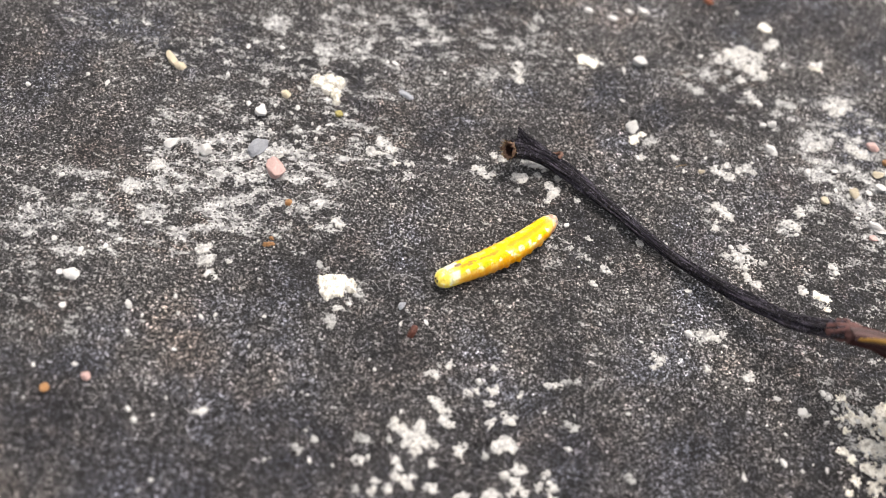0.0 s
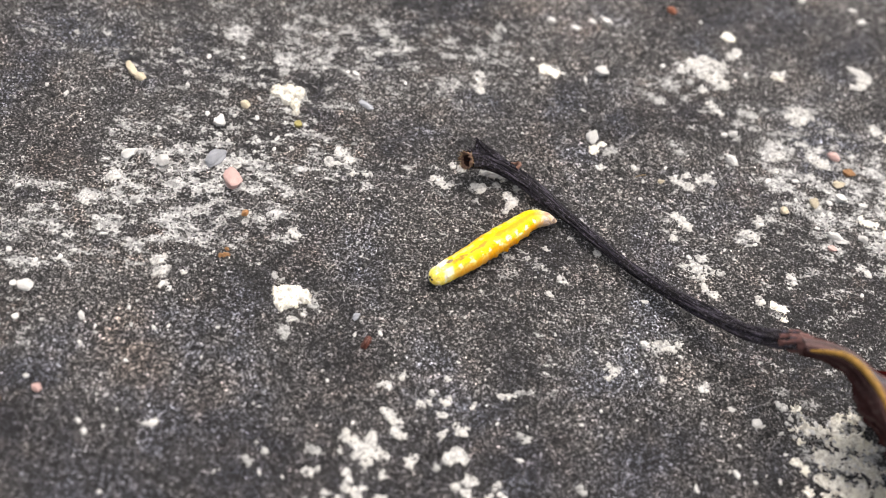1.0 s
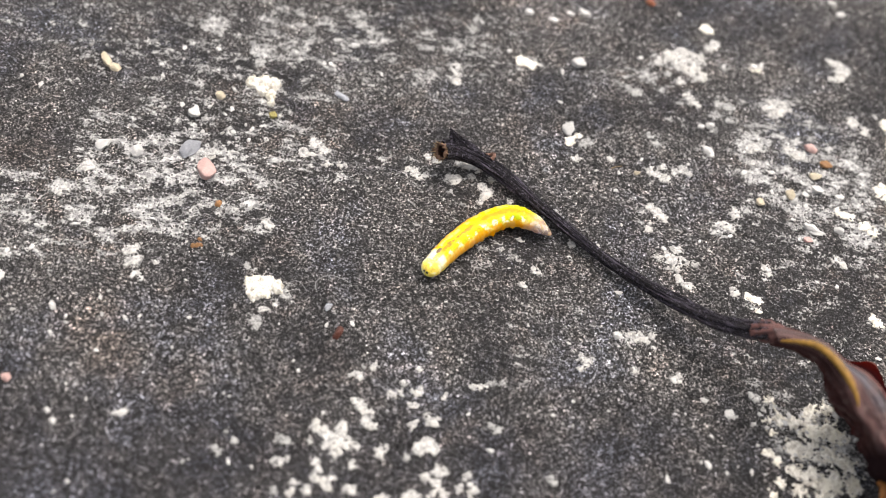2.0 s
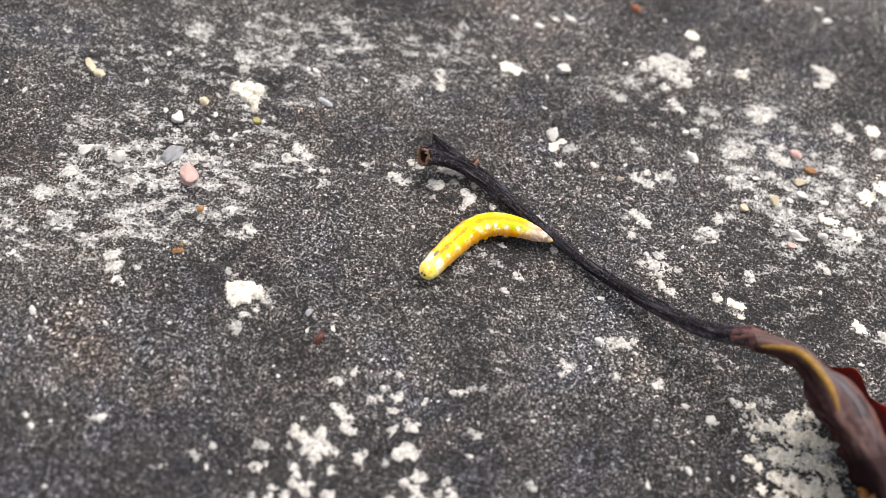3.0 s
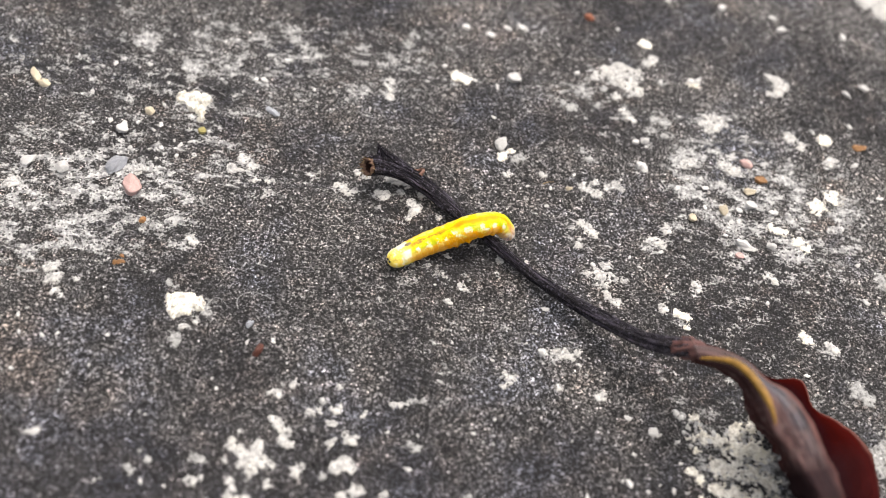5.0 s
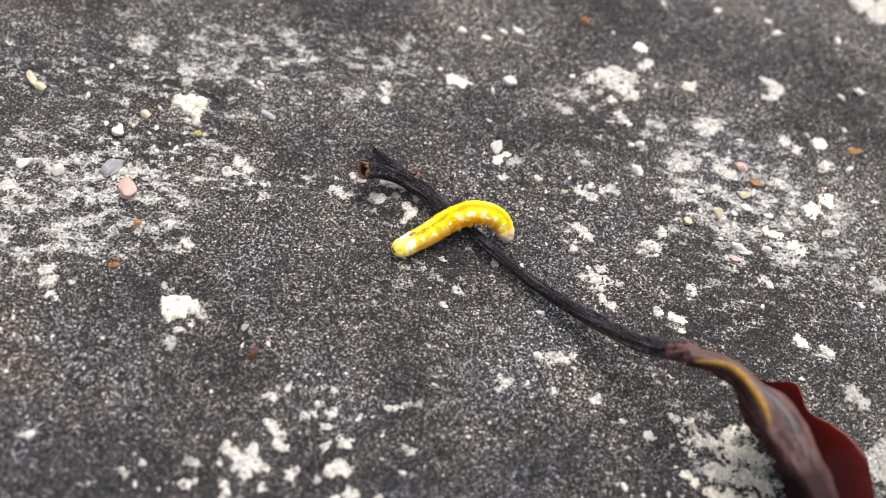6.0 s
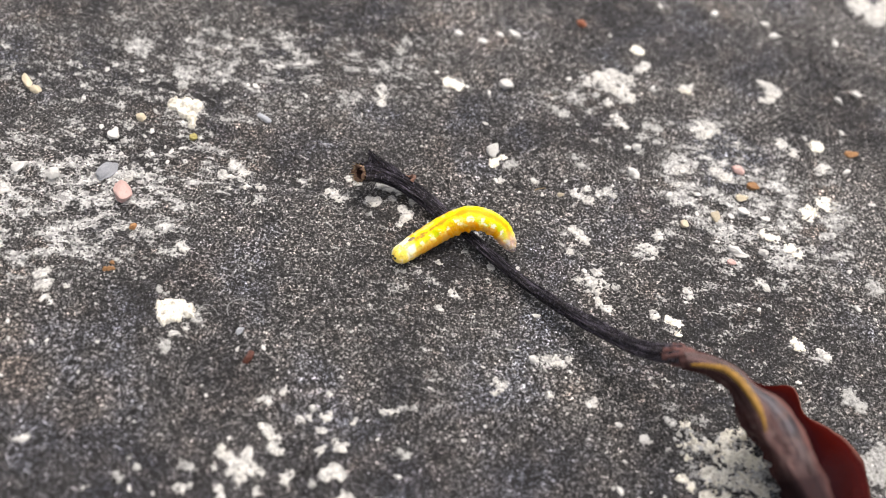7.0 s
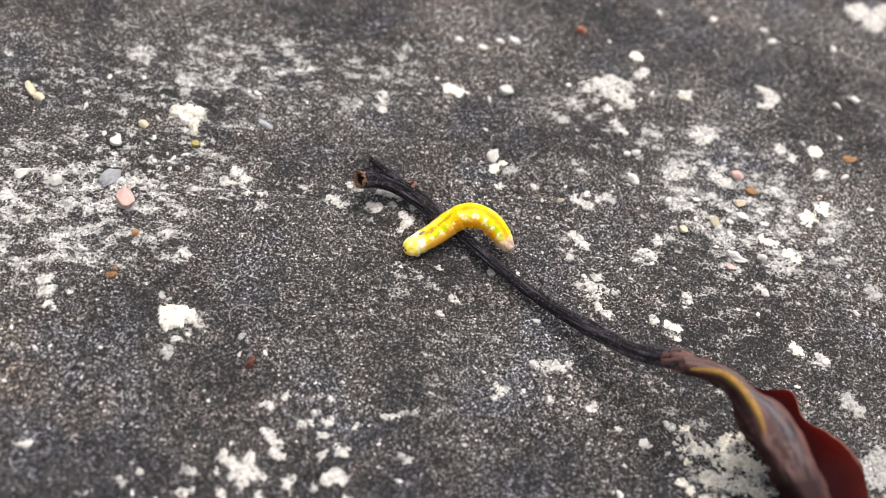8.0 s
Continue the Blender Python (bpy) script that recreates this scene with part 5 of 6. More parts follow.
stone("white_pebble", "long white chip on speckled concrete", "pebble", QUARTZ, 38.83, 64.36, 0.89, 0.42, 0.31, -20, 8)
stone("white_pebble", "white chip on speckled concrete", "pebble", QUARTZ, 40.83, 65.17, 0.53, 0.42, 0.32, -20, 9)
stone("amber_crumb", "rusty crumb among pale crust", "crumb", AMBER, 39.91, 72.45, 0.77, 0.49, 0.33, 0, 6)
stone("pink_pebble", "dull pink pebble among pale crust", "pebble", PINK, 38.67, 74.20, 0.66, 0.55, 0.39, 0, 7)
stone("amber_crumb", "rusty brown crumb on dark concrete", "crumb", AMBER, 49.71, 78.65, 0.81, 0.46, 0.35, 0, 8)
stone("white_pebble", "white chip on dark concrete", "pebble", QUARTZ, 28.74, 71.55, 0.64, 0.48, 0.32, -20, 7)
stone("white_pebble", "white chip on dark concrete", "pebble", QUARTZ, 28.78, 74.89, 0.49, 0.44, 0.33, 0, 9)
stone("pink_pebble", "dull pink pebble on speckled concrete", "pebble", PINK, 37.92, 63.26, 0.52, 0.36, 0.26, 0, 6)
stone("white_pebble", "rounded white pebble among loose grains", "pebble", QUARTZ, -18.56, 64.96, 0.79, 0.53, 0.47, -15, 6)
stone("beige_chip", "cream stone grain among loose grains", "chip", BEIGE, -16.72, 67.72, 0.48, 0.48, 0.37, 0, 7)
stone("beige_chip", "pale beige pebble on speckled concrete", "chip", BEIGE, 36.52, 68.20, 0.48, 0.64, 0.42, 20, 8)
stone("white_pebble", "small white pebble beside a beige one", "pebble", QUARTZ, 36.76, 67.51, 0.37, 0.37, 0.32, 0, 9)
stone("white_pebble", "white pebble among pale crust", "pebble", QUARTZ, 38.93, 69.21, 0.70, 0.43, 0.37, -10, 6)
stone("white_pebble", "wedge of white stone in pale crust", "pebble", QUARTZ, 38.41, 64.62, 0.83, 0.42, 0.36, -15, 7)
stone("beige_chip", "yellowish stone in pale crust", "chip", BEIGE, 38.99, 70.94, 0.65, 0.49, 0.38, -10, 8)
grain(-10.92, 66.49, 0.22, 0)
grain(-12.83, 66.32, 0.31, 1)
grain(-13.04, 64.57, 0.31, 2)
grain(-13.70, 64.96, 0.18, 3)
grain(-14.62, 63.93, 0.26, 4)
grain(-14.03, 61.76, 0.35, 5)
grain(-15.51, 63.53, 0.26, 6)
grain(-16.86, 67.85, 0.41, 7)
grain(-15.39, 66.47, 0.31, 8)
grain(-11.51, 63.72, 0.26, 9)
grain(-17.50, 64.94, 0.22, 10)
grain(-15.81, 61.02, 0.30, 11)
grain(-21.49, 72.70, 0.33, 12)
grain(-22.47, 68.90, 0.28, 13)
grain(-18.36, 73.25, 0.28, 14)
grain(-25.89, 70.89, 0.23, 15)
grain(-34.30, 72.88, 0.24, 16)
grain(-32.73, 65.31, 0.32, 17)
grain(-34.78, 66.00, 0.28, 18)
grain(-39.44, 63.62, 0.28, 19)
grain(-39.98, 64.39, 0.23, 20)
grain(-33.26, 54.50, 0.30, 21)
grain(-27.50, 54.20, 0.26, 22)
grain(-24.06, 43.39, 0.36, 23)
grain(-29.11, 42.22, 0.36, 24)
grain(-26.97, 42.40, 0.32, 25)
grain(-30.26, 44.95, 0.25, 26)
grain(-22.73, 42.65, 0.20, 27)
grain(-23.46, 40.98, 0.24, 28)
grain(-19.45, 40.15, 0.20, 29)
grain(-20.15, 39.90, 0.16, 30)
grain(-15.50, 39.93, 0.15, 31)
grain(-13.85, 41.66, 0.16, 32)
grain(-29.51, 36.73, 0.20, 33)
grain(-26.55, 37.43, 0.24, 34)
grain(-20.95, 38.62, 0.16, 35)
grain(-13.40, 39.45, 0.15, 36)
grain(-18.88, 35.97, 0.19, 37)
grain(-21.45, 34.54, 0.27, 38)
grain(-18.14, 29.41, 0.19, 39)
grain(-18.86, 28.43, 0.19, 40)
grain(-10.43, 32.47, 0.19, 41)
grain(-20.02, 43.32, 0.24, 42)
grain(-18.17, 43.44, 0.24, 43)
grain(-13.31, 44.56, 0.20, 44)
grain(-20.19, 45.56, 0.20, 45)
grain(-11.05, 56.11, 0.29, 46)
grain(-7.05, 32.99, 0.22, 47)
grain(4.41, 58.06, 0.21, 48)
grain(-4.98, 57.77, 0.17, 49)
grain(-0.94, 74.04, 0.28, 50)
grain(-3.85, 70.96, 0.18, 51)
grain(-2.84, 73.95, 0.23, 52)
grain(-7.61, 74.04, 0.32, 53)
grain(-8.40, 73.84, 0.28, 54)
grain(5.08, 72.95, 0.23, 55)
grain(-2.29, 46.11, 0.28, 56)
grain(-0.26, 46.64, 0.28, 57)
grain(6.40, 45.23, 0.16, 58)
grain(28.03, 74.66, 0.34, 59)
grain(18.38, 67.01, 0.23, 60)
grain(19.64, 68.70, 0.27, 61)
grain(16.12, 67.89, 0.27, 62)
grain(14.34, 74.36, 0.23, 63)
grain(20.34, 65.09, 0.22, 64)
grain(33.71, 83.72, 0.61, 65)
grain(29.97, 82.58, 0.40, 66)
grain(14.35, 86.28, 0.45, 67)
grain(12.69, 85.06, 0.45, 68)
grain(21.71, 81.95, 0.30, 69)
grain(25.01, 74.95, 0.24, 70)
grain(14.16, 78.21, 0.34, 71)
grain(26.32, 46.75, 0.37, 72)
grain(28.89, 45.44, 0.33, 73)
grain(30.97, 44.58, 0.45, 74)
grain(28.81, 39.95, 0.28, 75)
grain(26.24, 38.02, 0.35, 76)
grain(29.58, 42.39, 0.20, 77)
grain(16.83, 41.63, 0.20, 78)
grain(18.35, 43.24, 0.16, 79)
grain(24.62, 42.57, 0.16, 80)
grain(23.06, 47.25, 0.20, 81)
grain(24.59, 49.49, 0.21, 82)
grain(21.29, 54.23, 0.29, 83)
grain(13.81, 55.13, 0.29, 84)
grain(16.18, 52.58, 0.21, 85)
grain(14.02, 49.44, 0.20, 86)
grain(17.52, 48.42, 0.20, 87)
grain(24.58, 54.35, 0.21, 88)
grain(10.31, 58.81, 0.25, 89)
grain(9.67, 60.28, 0.21, 90)
grain(11.04, 61.53, 0.22, 91)
grain(9.06, 57.20, 0.21, 92)
grain(34.74, 70.46, 0.32, 93)
grain(32.12, 69.73, 0.32, 94)
grain(25.33, 88.96, 0.35, 95)
grain(30.35, 94.68, 0.47, 96)
grain(41.42, 94.66, 0.48, 97)
grain(42.29, 93.19, 0.47, 98)
grain(36.03, 95.01, 0.47, 99)
grain(48.83, 93.57, 0.64, 100)
grain(48.71, 85.53, 0.51, 101)
grain(50.50, 86.73, 0.62, 102)
grain(33.05, 83.47, 0.44, 103)
grain(48.77, 81.18, 0.45, 105)
grain(45.09, 79.66, 0.34, 106)
grain(38.43, 77.54, 0.29, 107)
grain(40.84, 53.52, 0.21, 111)
grain(43.67, 52.31, 0.25, 112)
grain(37.07, 45.83, 0.20, 113)
grain(48.65, 64.54, 0.27, 114)
grain(50.62, 59.88, 0.31, 115)
grain(49.18, 60.75, 0.40, 116)
grain(51.26, 72.82, 0.34, 117)
grain(49.05, 76.30, 0.34, 118)
grain(40.42, 58.90, 0.22, 119)
grain(34.96, 59.63, 0.21, 120)
grain(32.89, 62.07, 0.26, 121)
grain(36.64, 65.36, 0.27, 122)
grain(30.87, 62.24, 0.26, 123)
grain(37.92, 67.23, 0.27, 124)
grain(-15.76, 65.67, 0.27, 126)
grain(-17.28, 63.35, 0.27, 129)
grain(-15.69, 68.74, 0.32, 130)
grain(-13.03, 63.34, 0.22, 134)
grain(-12.25, 65.20, 0.22, 137)
grain(-21.24, 65.20, 0.22, 138)
grain(-14.69, 62.69, 0.22, 139)
grain(-20.28, 60.48, 0.22, 140)
grain(-22.54, 42.14, 0.24, 146)
grain(-18.77, 47.50, 0.28, 148)
grain(-18.10, 47.30, 0.24, 149)
grain(-17.36, 49.10, 0.25, 150)
grain(-17.14, 43.85, 0.20, 153)
grain(-20.64, 44.84, 0.20, 154)
grain(-14.53, 47.95, 0.20, 155)
grain(-16.18, 45.07, 0.16, 156)
grain(-15.46, 51.58, 0.17, 157)
grain(-29.38, 47.64, 0.29, 158)
grain(-31.81, 48.20, 0.30, 159)
grain(-27.82, 50.52, 0.38, 160)
grain(-24.83, 51.29, 0.34, 161)
grain(-26.66, 49.20, 0.29, 162)
grain(-27.58, 48.37, 0.33, 163)
grain(-3.64, 41.61, 0.19, 164)
grain(12.28, 37.65, 0.38, 165)
grain(9.86, 44.44, 0.16, 166)
grain(5.64, 43.74, 0.19, 167)
grain(-0.98, 38.34, 0.19, 168)
grain(4.70, 42.27, 0.23, 169)
grain(22.52, 69.23, 0.22, 172)
grain(20.51, 67.25, 0.22, 173)
grain(26.86, 69.55, 0.18, 174)
grain(26.43, 66.62, 0.22, 175)
grain(26.20, 65.48, 0.22, 176)
grain(23.43, 66.60, 0.17, 177)
grain(28.44, 71.53, 0.32, 178)
grain(28.88, 71.22, 0.36, 179)
grain(30.78, 70.23, 0.23, 181)
grain(28.16, 61.05, 0.21, 182)
grain(21.10, 61.35, 0.17, 183)
grain(25.01, 59.64, 0.25, 184)
grain(26.26, 59.61, 0.34, 185)
grain(32.72, 67.37, 0.27, 186)
grain(39.73, 67.12, 0.23, 187)
grain(34.78, 68.16, 0.27, 188)
grain(37.91, 68.59, 0.32, 189)
grain(29.08, 64.46, 0.22, 190)
grain(38.90, 46.58, 0.17, 191)
grain(33.35, 46.49, 0.25, 192)
grain(32.75, 46.68, 0.33, 193)
grain(33.53, 45.16, 0.21, 194)
grain(40.24, 43.85, 0.29, 195)
grain(40.39, 44.76, 0.17, 196)
grain(38.20, 45.83, 0.25, 197)
grain(35.91, 45.48, 0.34, 198)
grain(35.13, 42.36, 0.20, 199)
grain(33.33, 42.30, 0.29, 200)
grain(33.97, 39.90, 0.16, 201)
grain(32.86, 39.83, 0.24, 202)
grain(29.32, 39.80, 0.32, 203)
grain(30.89, 39.45, 0.20, 204)
grain(34.80, 42.88, 0.16, 206)
grain(37.29, 44.15, 0.25, 207)
grain(39.09, 42.31, 0.33, 208)
grain(36.39, 42.03, 0.20, 209)
grain(38.18, 40.47, 0.29, 210)
grain(40.67, 42.62, 0.17, 211)
grain(41.10, 41.41, 0.25, 212)
grain(35.46, 44.79, 0.33, 213)
grain(34.10, 44.02, 0.21, 214)
grain(32.96, 44.05, 0.29, 215)
grain(31.74, 40.18, 0.16, 216)
grain(39.68, 46.12, 0.34, 218)
grain(-18.52, 65.31, 0.60, 377)
grain(-19.83, 65.83, 0.35, 378)
grain(-17.31, 66.16, 0.30, 386)
grain(-16.49, 35.39, 0.25, 405)
grain(-15.87, 35.61, 0.33, 406)
grain(-20.74, 33.76, 0.33, 408)
grain(-19.47, 34.45, 0.17, 409)
grain(-20.80, 36.90, 0.13, 412)
grain(-10.03, 32.68, 0.17, 415)
grain(-5.27, 32.97, 0.17, 417)
grain(17.68, 41.11, 0.18, 420)
grain(18.49, 41.13, 0.18, 421)
grain(21.71, 50.01, 0.29, 422)
grain(25.31, 48.70, 0.14, 423)
grain(12.04, 78.54, 0.28, 427)
grain(2.73, 72.78, 0.21, 431)
grain(7.46, 77.48, 0.22, 433)
grain(11.29, 68.56, 0.16, 435)
grain(12.08, 67.32, 0.16, 436)
grain(15.80, 86.81, 0.53, 437)
grain(10.16, 85.53, 0.46, 438)
grain(8.79, 79.87, 0.28, 439)
grain(38.95, 69.51, 0.44, 442)
grain(41.11, 69.01, 0.38, 443)
grain(7.06, 43.49, 0.09, 447)
grain(8.82, 45.06, 0.14, 448)
grain(10.19, 40.54, 0.18, 449)
grain(11.48, 40.36, 0.13, 450)
grain(12.56, 40.63, 0.18, 451)
grain(21.29, 43.09, 0.14, 453)
grain(-4.23, 42.44, 0.13, 454)
grain(-8.88, 42.41, 0.13, 456)
grain(-6.03, 37.75, 0.13, 457)
grain(-8.39, 38.40, 0.13, 458)
grain(-8.87, 38.55, 0.13, 459)
grain(1.51, 56.88, 0.19, 460)
grain(12.91, 53.24, 0.19, 461)
grain(13.94, 54.68, 0.19, 462)
grain(11.74, 54.67, 0.15, 463)
grain(19.19, 58.69, 0.20, 464)

# ---- curled fibre ----


def fibre(pts, thick, material, label):
    at, size = along(pts)
    bm = bmesh.new()
    rings = []
    for i in range(41):
        p, q = at(i / 40), at(min(i / 40 + 0.01, 1.02))
        d = (q - p).normalized()
        a = d.cross(Vector((0, 0, 1))).normalized()
        b = a.cross(d)
        r = thick * (1 - 0.5 * i / 40)
        rings.append([bm.verts.new((p + a * r * math.cos(k * 1.2566) + b * r * math.sin(k * 1.2566)) * MM) for k in range(5)])
    for s, e in zip(rings, rings[1:]):
        for k in range(5):
            bm.faces.new((s[k], s[(k + 1) % 5], e[(k + 1) % 5], e[k]))
    bm.faces.new(rings[0])
    bm.faces.new(rings[-1][::-1])
    tagged(link("fibre", bm, material), label, "fibre")


fibre([
        (-3.71, 48.75, 0.40),
        (-3.93, 49.36, 0.70),
        (-3.60, 49.86, 0.90),
        (-2.82, 50.32, 0.80),
        (-1.85, 50.38, 0.50),
        (-1.09, 50.31, 0.15),
    ], 0.045, FIBRE, "thin pale curled fibre lying on the concrete")
fibre([(-6.41, 48.54, 0.20), (-6.09, 49.12, 0.40), (-5.58, 49.40, 0.50), (-5.01, 49.18, 0.40), (-4.53, 48.78, 0.20)], 0.035, FIBRE, "short pale fibre lying beside the lichen cushion")
fibre([(19.75, 67.41, 0.15), (20.18, 67.63, 0.25), (20.75, 67.90, 0.15)], 0.05, STRAW, "short straight straw-coloured fibre on dark concrete")

# ---- the dry leaf with its long black stalk ----


def tube(bm, points, radius, steps, sides, wobble, flat=1.0):
    """A skin round a smooth line; radius and wobble are functions of the fraction along and the angle. Adds UVs in turns and lengths."""
    at, size = along(points)
    uv = bm.loops.layers.uv.verify()
    rings = []
    for i in range(steps + 1):
        s = i / steps
        p, d = at(s), (at(s + 0.004) - at(s - 0.004)).normalized()
        a = d.cross(Vector((0, 0, 1))).normalized()
        b = a.cross(d)
        row = []
        for k in range(sides):
            w = 2 * math.pi * k / sides
            r = radius(s) * (1 + wobble(s, w))
            row.append(bm.verts.new((p + a * r * math.cos(w) + b * r * flat * math.sin(w)) * MM))
        rings.append(row)
    for i in range(steps):
        for k in range(sides):
            j = (k + 1) % sides
            f = bm.faces.new((rings[i][k], rings[i][j], rings[i + 1][j], rings[i + 1][k]))
            for loop, (u, v) in zip(f.loops, ((k, i), (k + 1, i), (k + 1, i + 1), (k, i + 1))):
                loop[uv].uv = (u / sides, v / steps * size / 5)
    return rings, at


def between(stops, s):
    return float(np.interp(s, [p for p, _ in stops], [v for _, v in stops]))


def dry_leaf():
    leaf = new("dry_leaf")
    leaf.location = (0.0129, 0.0625, 0.0)
    inv = Matrix.Translation(-Vector(leaf.location))
    # stalk
    line = [
        (4.23, 63.66, 2.90),
        (5.52, 64.60, 2.10),
        (7.59, 64.69, 1.35),
        (9.68, 63.84, 1.05),
        (12.80, 61.78, 0.90),
        (15.47, 59.92, 0.85),
        (18.15, 57.89, 0.95),
        (20.78, 56.04, 1.20),
        (23.60, 54.19, 1.70),
        (26.48, 52.41, 2.50),
        (28.65, 50.53, 4.00),
        (30.39, 49.35, 5.50),
        (32.17, 48.56, 7.00),
    ]
    wide = [(0, 0.82), (0.03, 0.84), (0.07, 0.76), (0.15, 0.61), (0.35, 0.47), (0.5, 0.45), (0.62, 0.49), (0.75, 0.58), (0.92, 0.67), (1, 0.72)]
    bm = bmesh.new()
    rings, at = tube(bm, line, lambda s: between(wide, s), 220, 60,
                     lambda s, w: 0.22 * fractal(2.4 * math.cos(w), 2.4 * math.sin(w), s * 7, 4) + 0.08 * math.sin(3 * w + 7 * s) + 0.08 * math.sin(7 * w - 13 * s) + 0.09 * math.sin(11 * w + 21 * s) * math.sin(9 * s + 2 * w) + 0.035 * math.sin(19 * w - 25 * s) + 0.06 * fractal(5 * math.cos(w), 5 * math.sin(w), s * 30, 2))
    bm.faces.new(rings[-1])
    for v in bm.verts:
        v.co = inv @ v.co
    part("stalk", bm, BARK, leaf, "wrinkled black leaf stalk")
    # torn hollow end
    bm = bmesh.new()
    p0, d0 = at(0), (at(0) - at(0.03)).normalized()
    a0 = d0.cross(Vector((0, 0, 1))).normalized()
    b0 = a0.cross(d0)
    rng = random.Random(4)
    outer, inner, deep = [], [], []
    for k in range(28):
        w = 2 * math.pi * k / 28
        way = a0 * math.cos(w) + b0 * math.sin(w)
        far = 0.02 + 0.6 * rng.random() ** 2
        outer.append(bm.verts.new((p0 + way * 0.76) * MM))
        inner.append(bm.verts.new((p0 + way * (0.56 + 0.30 * rng.random()) + d0 * far) * MM))
        deep.append(bm.verts.new((p0 + way * (0.50 + 0.1 * rng.random()) - d0 * 0.1) * MM))
    for k in range(28):
        j = (k + 1) % 28
        bm.faces.new((outer[k], outer[j], inner[j], inner[k]))
        bm.faces.new((inner[k], inner[j], deep[j], deep[k]))
    for v in bm.verts:
        v.co = inv @ v.co
    part("torn_end", bm, FRAY, leaf, "torn hollow brown end of the stalk")
    bm = bmesh.new()
    cup = [[bm.verts.new((p0 + (a0 * math.cos(k * math.pi / 8) + b0 * math.sin(k * math.pi / 8)) * r - d0 * far) * MM) for k in range(16)]
           for r, far in ((0.60, 0.05), (0.54, 0.5), (0.42, 0.9), (0.2, 1.05))]
    for s, e in zip(cup, cup[1:]):
        for k in range(16):
            bm.faces.new((s[k], s[(k + 1) % 16], e[(k + 1) % 16], e[k]))
    bm.faces.new(cup[-1])
    for v in bm.verts:
        v.co = inv @ v.co
    part("hollow", bm, HOLLOW, leaf, "dark brown hollow inside the stalk")
    bm = bmesh.new()
    for n in range(90):
        w = rng.uniform(0, 6.283)
        way = a0 * math.cos(w) + b0 * math.sin(w)
        base = p0 + way * 0.68
        tip = base + (way * rng.uniform(-0.05, 0.45) + d0 * rng.uniform(-0.1, 0.5))
        side = way.cross(d0).normalized() * 0.05
        vs = [bm.verts.new(q * MM) for q in (base - side, base + side, base + way * 0.04, tip)]
        for f in ((0, 1, 3), (1, 2, 3), (2, 0, 3)):
            bm.faces.new([vs[i] for i in f])
    for v in bm.verts:
        v.co = inv @ v.co
    part("torn_fibres", bm, STRAW, leaf, "pale torn fibres")
    # shard of bark standing up at the torn end
    bm = bmesh.new()
    for start, way, wide in ((Vector((0.1, 0.45, 0.35)), Vector((-0.55, 0.75, 1.3)), 0.40), (Vector((0.1, 0.32, 0.3)), Vector((-0.45, 0.55, 0.7)), 0.52), (Vector((-0.25, 0.15, 0.45)), Vector((-0.75, 0.2, 0.75)), 0.22),
                             (Vector((0.0, -0.45, 0.2)), Vector((-0.9, -0.25, 0.35)), 0.2), (Vector((0.15, 0.5, -0.1)), Vector((-0.6, 0.5, 0.3)), 0.25)):
        root = at(0.035) + start
        shard = [root, root + way * 0.4 + Vector((0.06, 0, 0.05)), root + way * 0.75, root + way]
        tube(bm, shard, lambda s: wide * (1.02 - s) ** 0.8, 14, 12, lambda s, w: 0.35 * fractal(2 * math.cos(w), 2 * math.sin(w), s * 4, 3), 0.5)
    flange = [at(0.17) + Vector((0, 0.30, 0.22)), at(0.115) + Vector((0, 0.42, 0.35)), at(0.075) + Vector((-0.05, 0.60, 0.60)), at(0.05) + Vector((-0.2, 0.85, 1.0)), at(0.035) + Vector((-0.45, 1.2, 1.65))]
    tube(bm, flange, lambda s: between([(0, 0.12), (0.3, 0.34), (0.6, 0.46), (0.85, 0.30), (1, 0.03)], s), 40, 24, lambda s, w: 0.3 * fractal(2.2 * math.cos(w), 2.2 * math.sin(w), s * 5, 3) + 0.1 * math.sin(7 * w + 5 * s), 0.8)
    for v in bm.verts:
        v.co = inv @ v.co
    part("bark_shards", bm, BARK, leaf, "ragged shards of black bark")
    # rusty bud scale on the stalk
    bm = bmesh.new()
    q = at(0.135) + Vector((0.25, 0.35, 0.62))
    for n in range(4):
        ang = -0.9 + 0.6 * n
        arc = [q + Vector((0.40 * math.cos(ang + u), 0.34 * math.sin(ang + u), 0.10 + 0.25 * math.sin(2 * u + n))) for u in (0.0, 0.5, 1.0, 1.5, 2.0)]
        tube(bm, arc, lambda s: 0.17 * (1.15 - s), 8, 8, lambda s, w: 0.0)
    for v in bm.verts:
        v.co = inv @ v.co
    part("bud_scale", bm, SCALE, leaf, "small rusty bud scale")
    # ragged red collar where the blade leaves the stalk
    bm = bmesh.new()
    end = (at(1.0) - at(0.97)).normalized()
    collar = [at(0.955), at(0.985), at(1.0) + end * 0.3, at(1.0) + end * 1.1]
    tube(bm, collar, lambda s: between([(0, 0.62), (0.3, 0.78), (0.7, 0.74), (1, 0.45)], s), 24, 28, lambda s, w: 0.35 * fractal(2.5 * math.cos(w), 2.5 * math.sin(w), s * 3, 4) + 0.06 * math.sin(9 * w))
    for v in bm.verts:
        v.co = inv @ v.co
    part("leaf_base", bm, COLLAR, leaf, "ragged red brown base of the blade")
    # blade: rows across from the left edge over the ridge to the outer red edge
    rows = []

    def across_leaf(*points):
        rows.append(points)

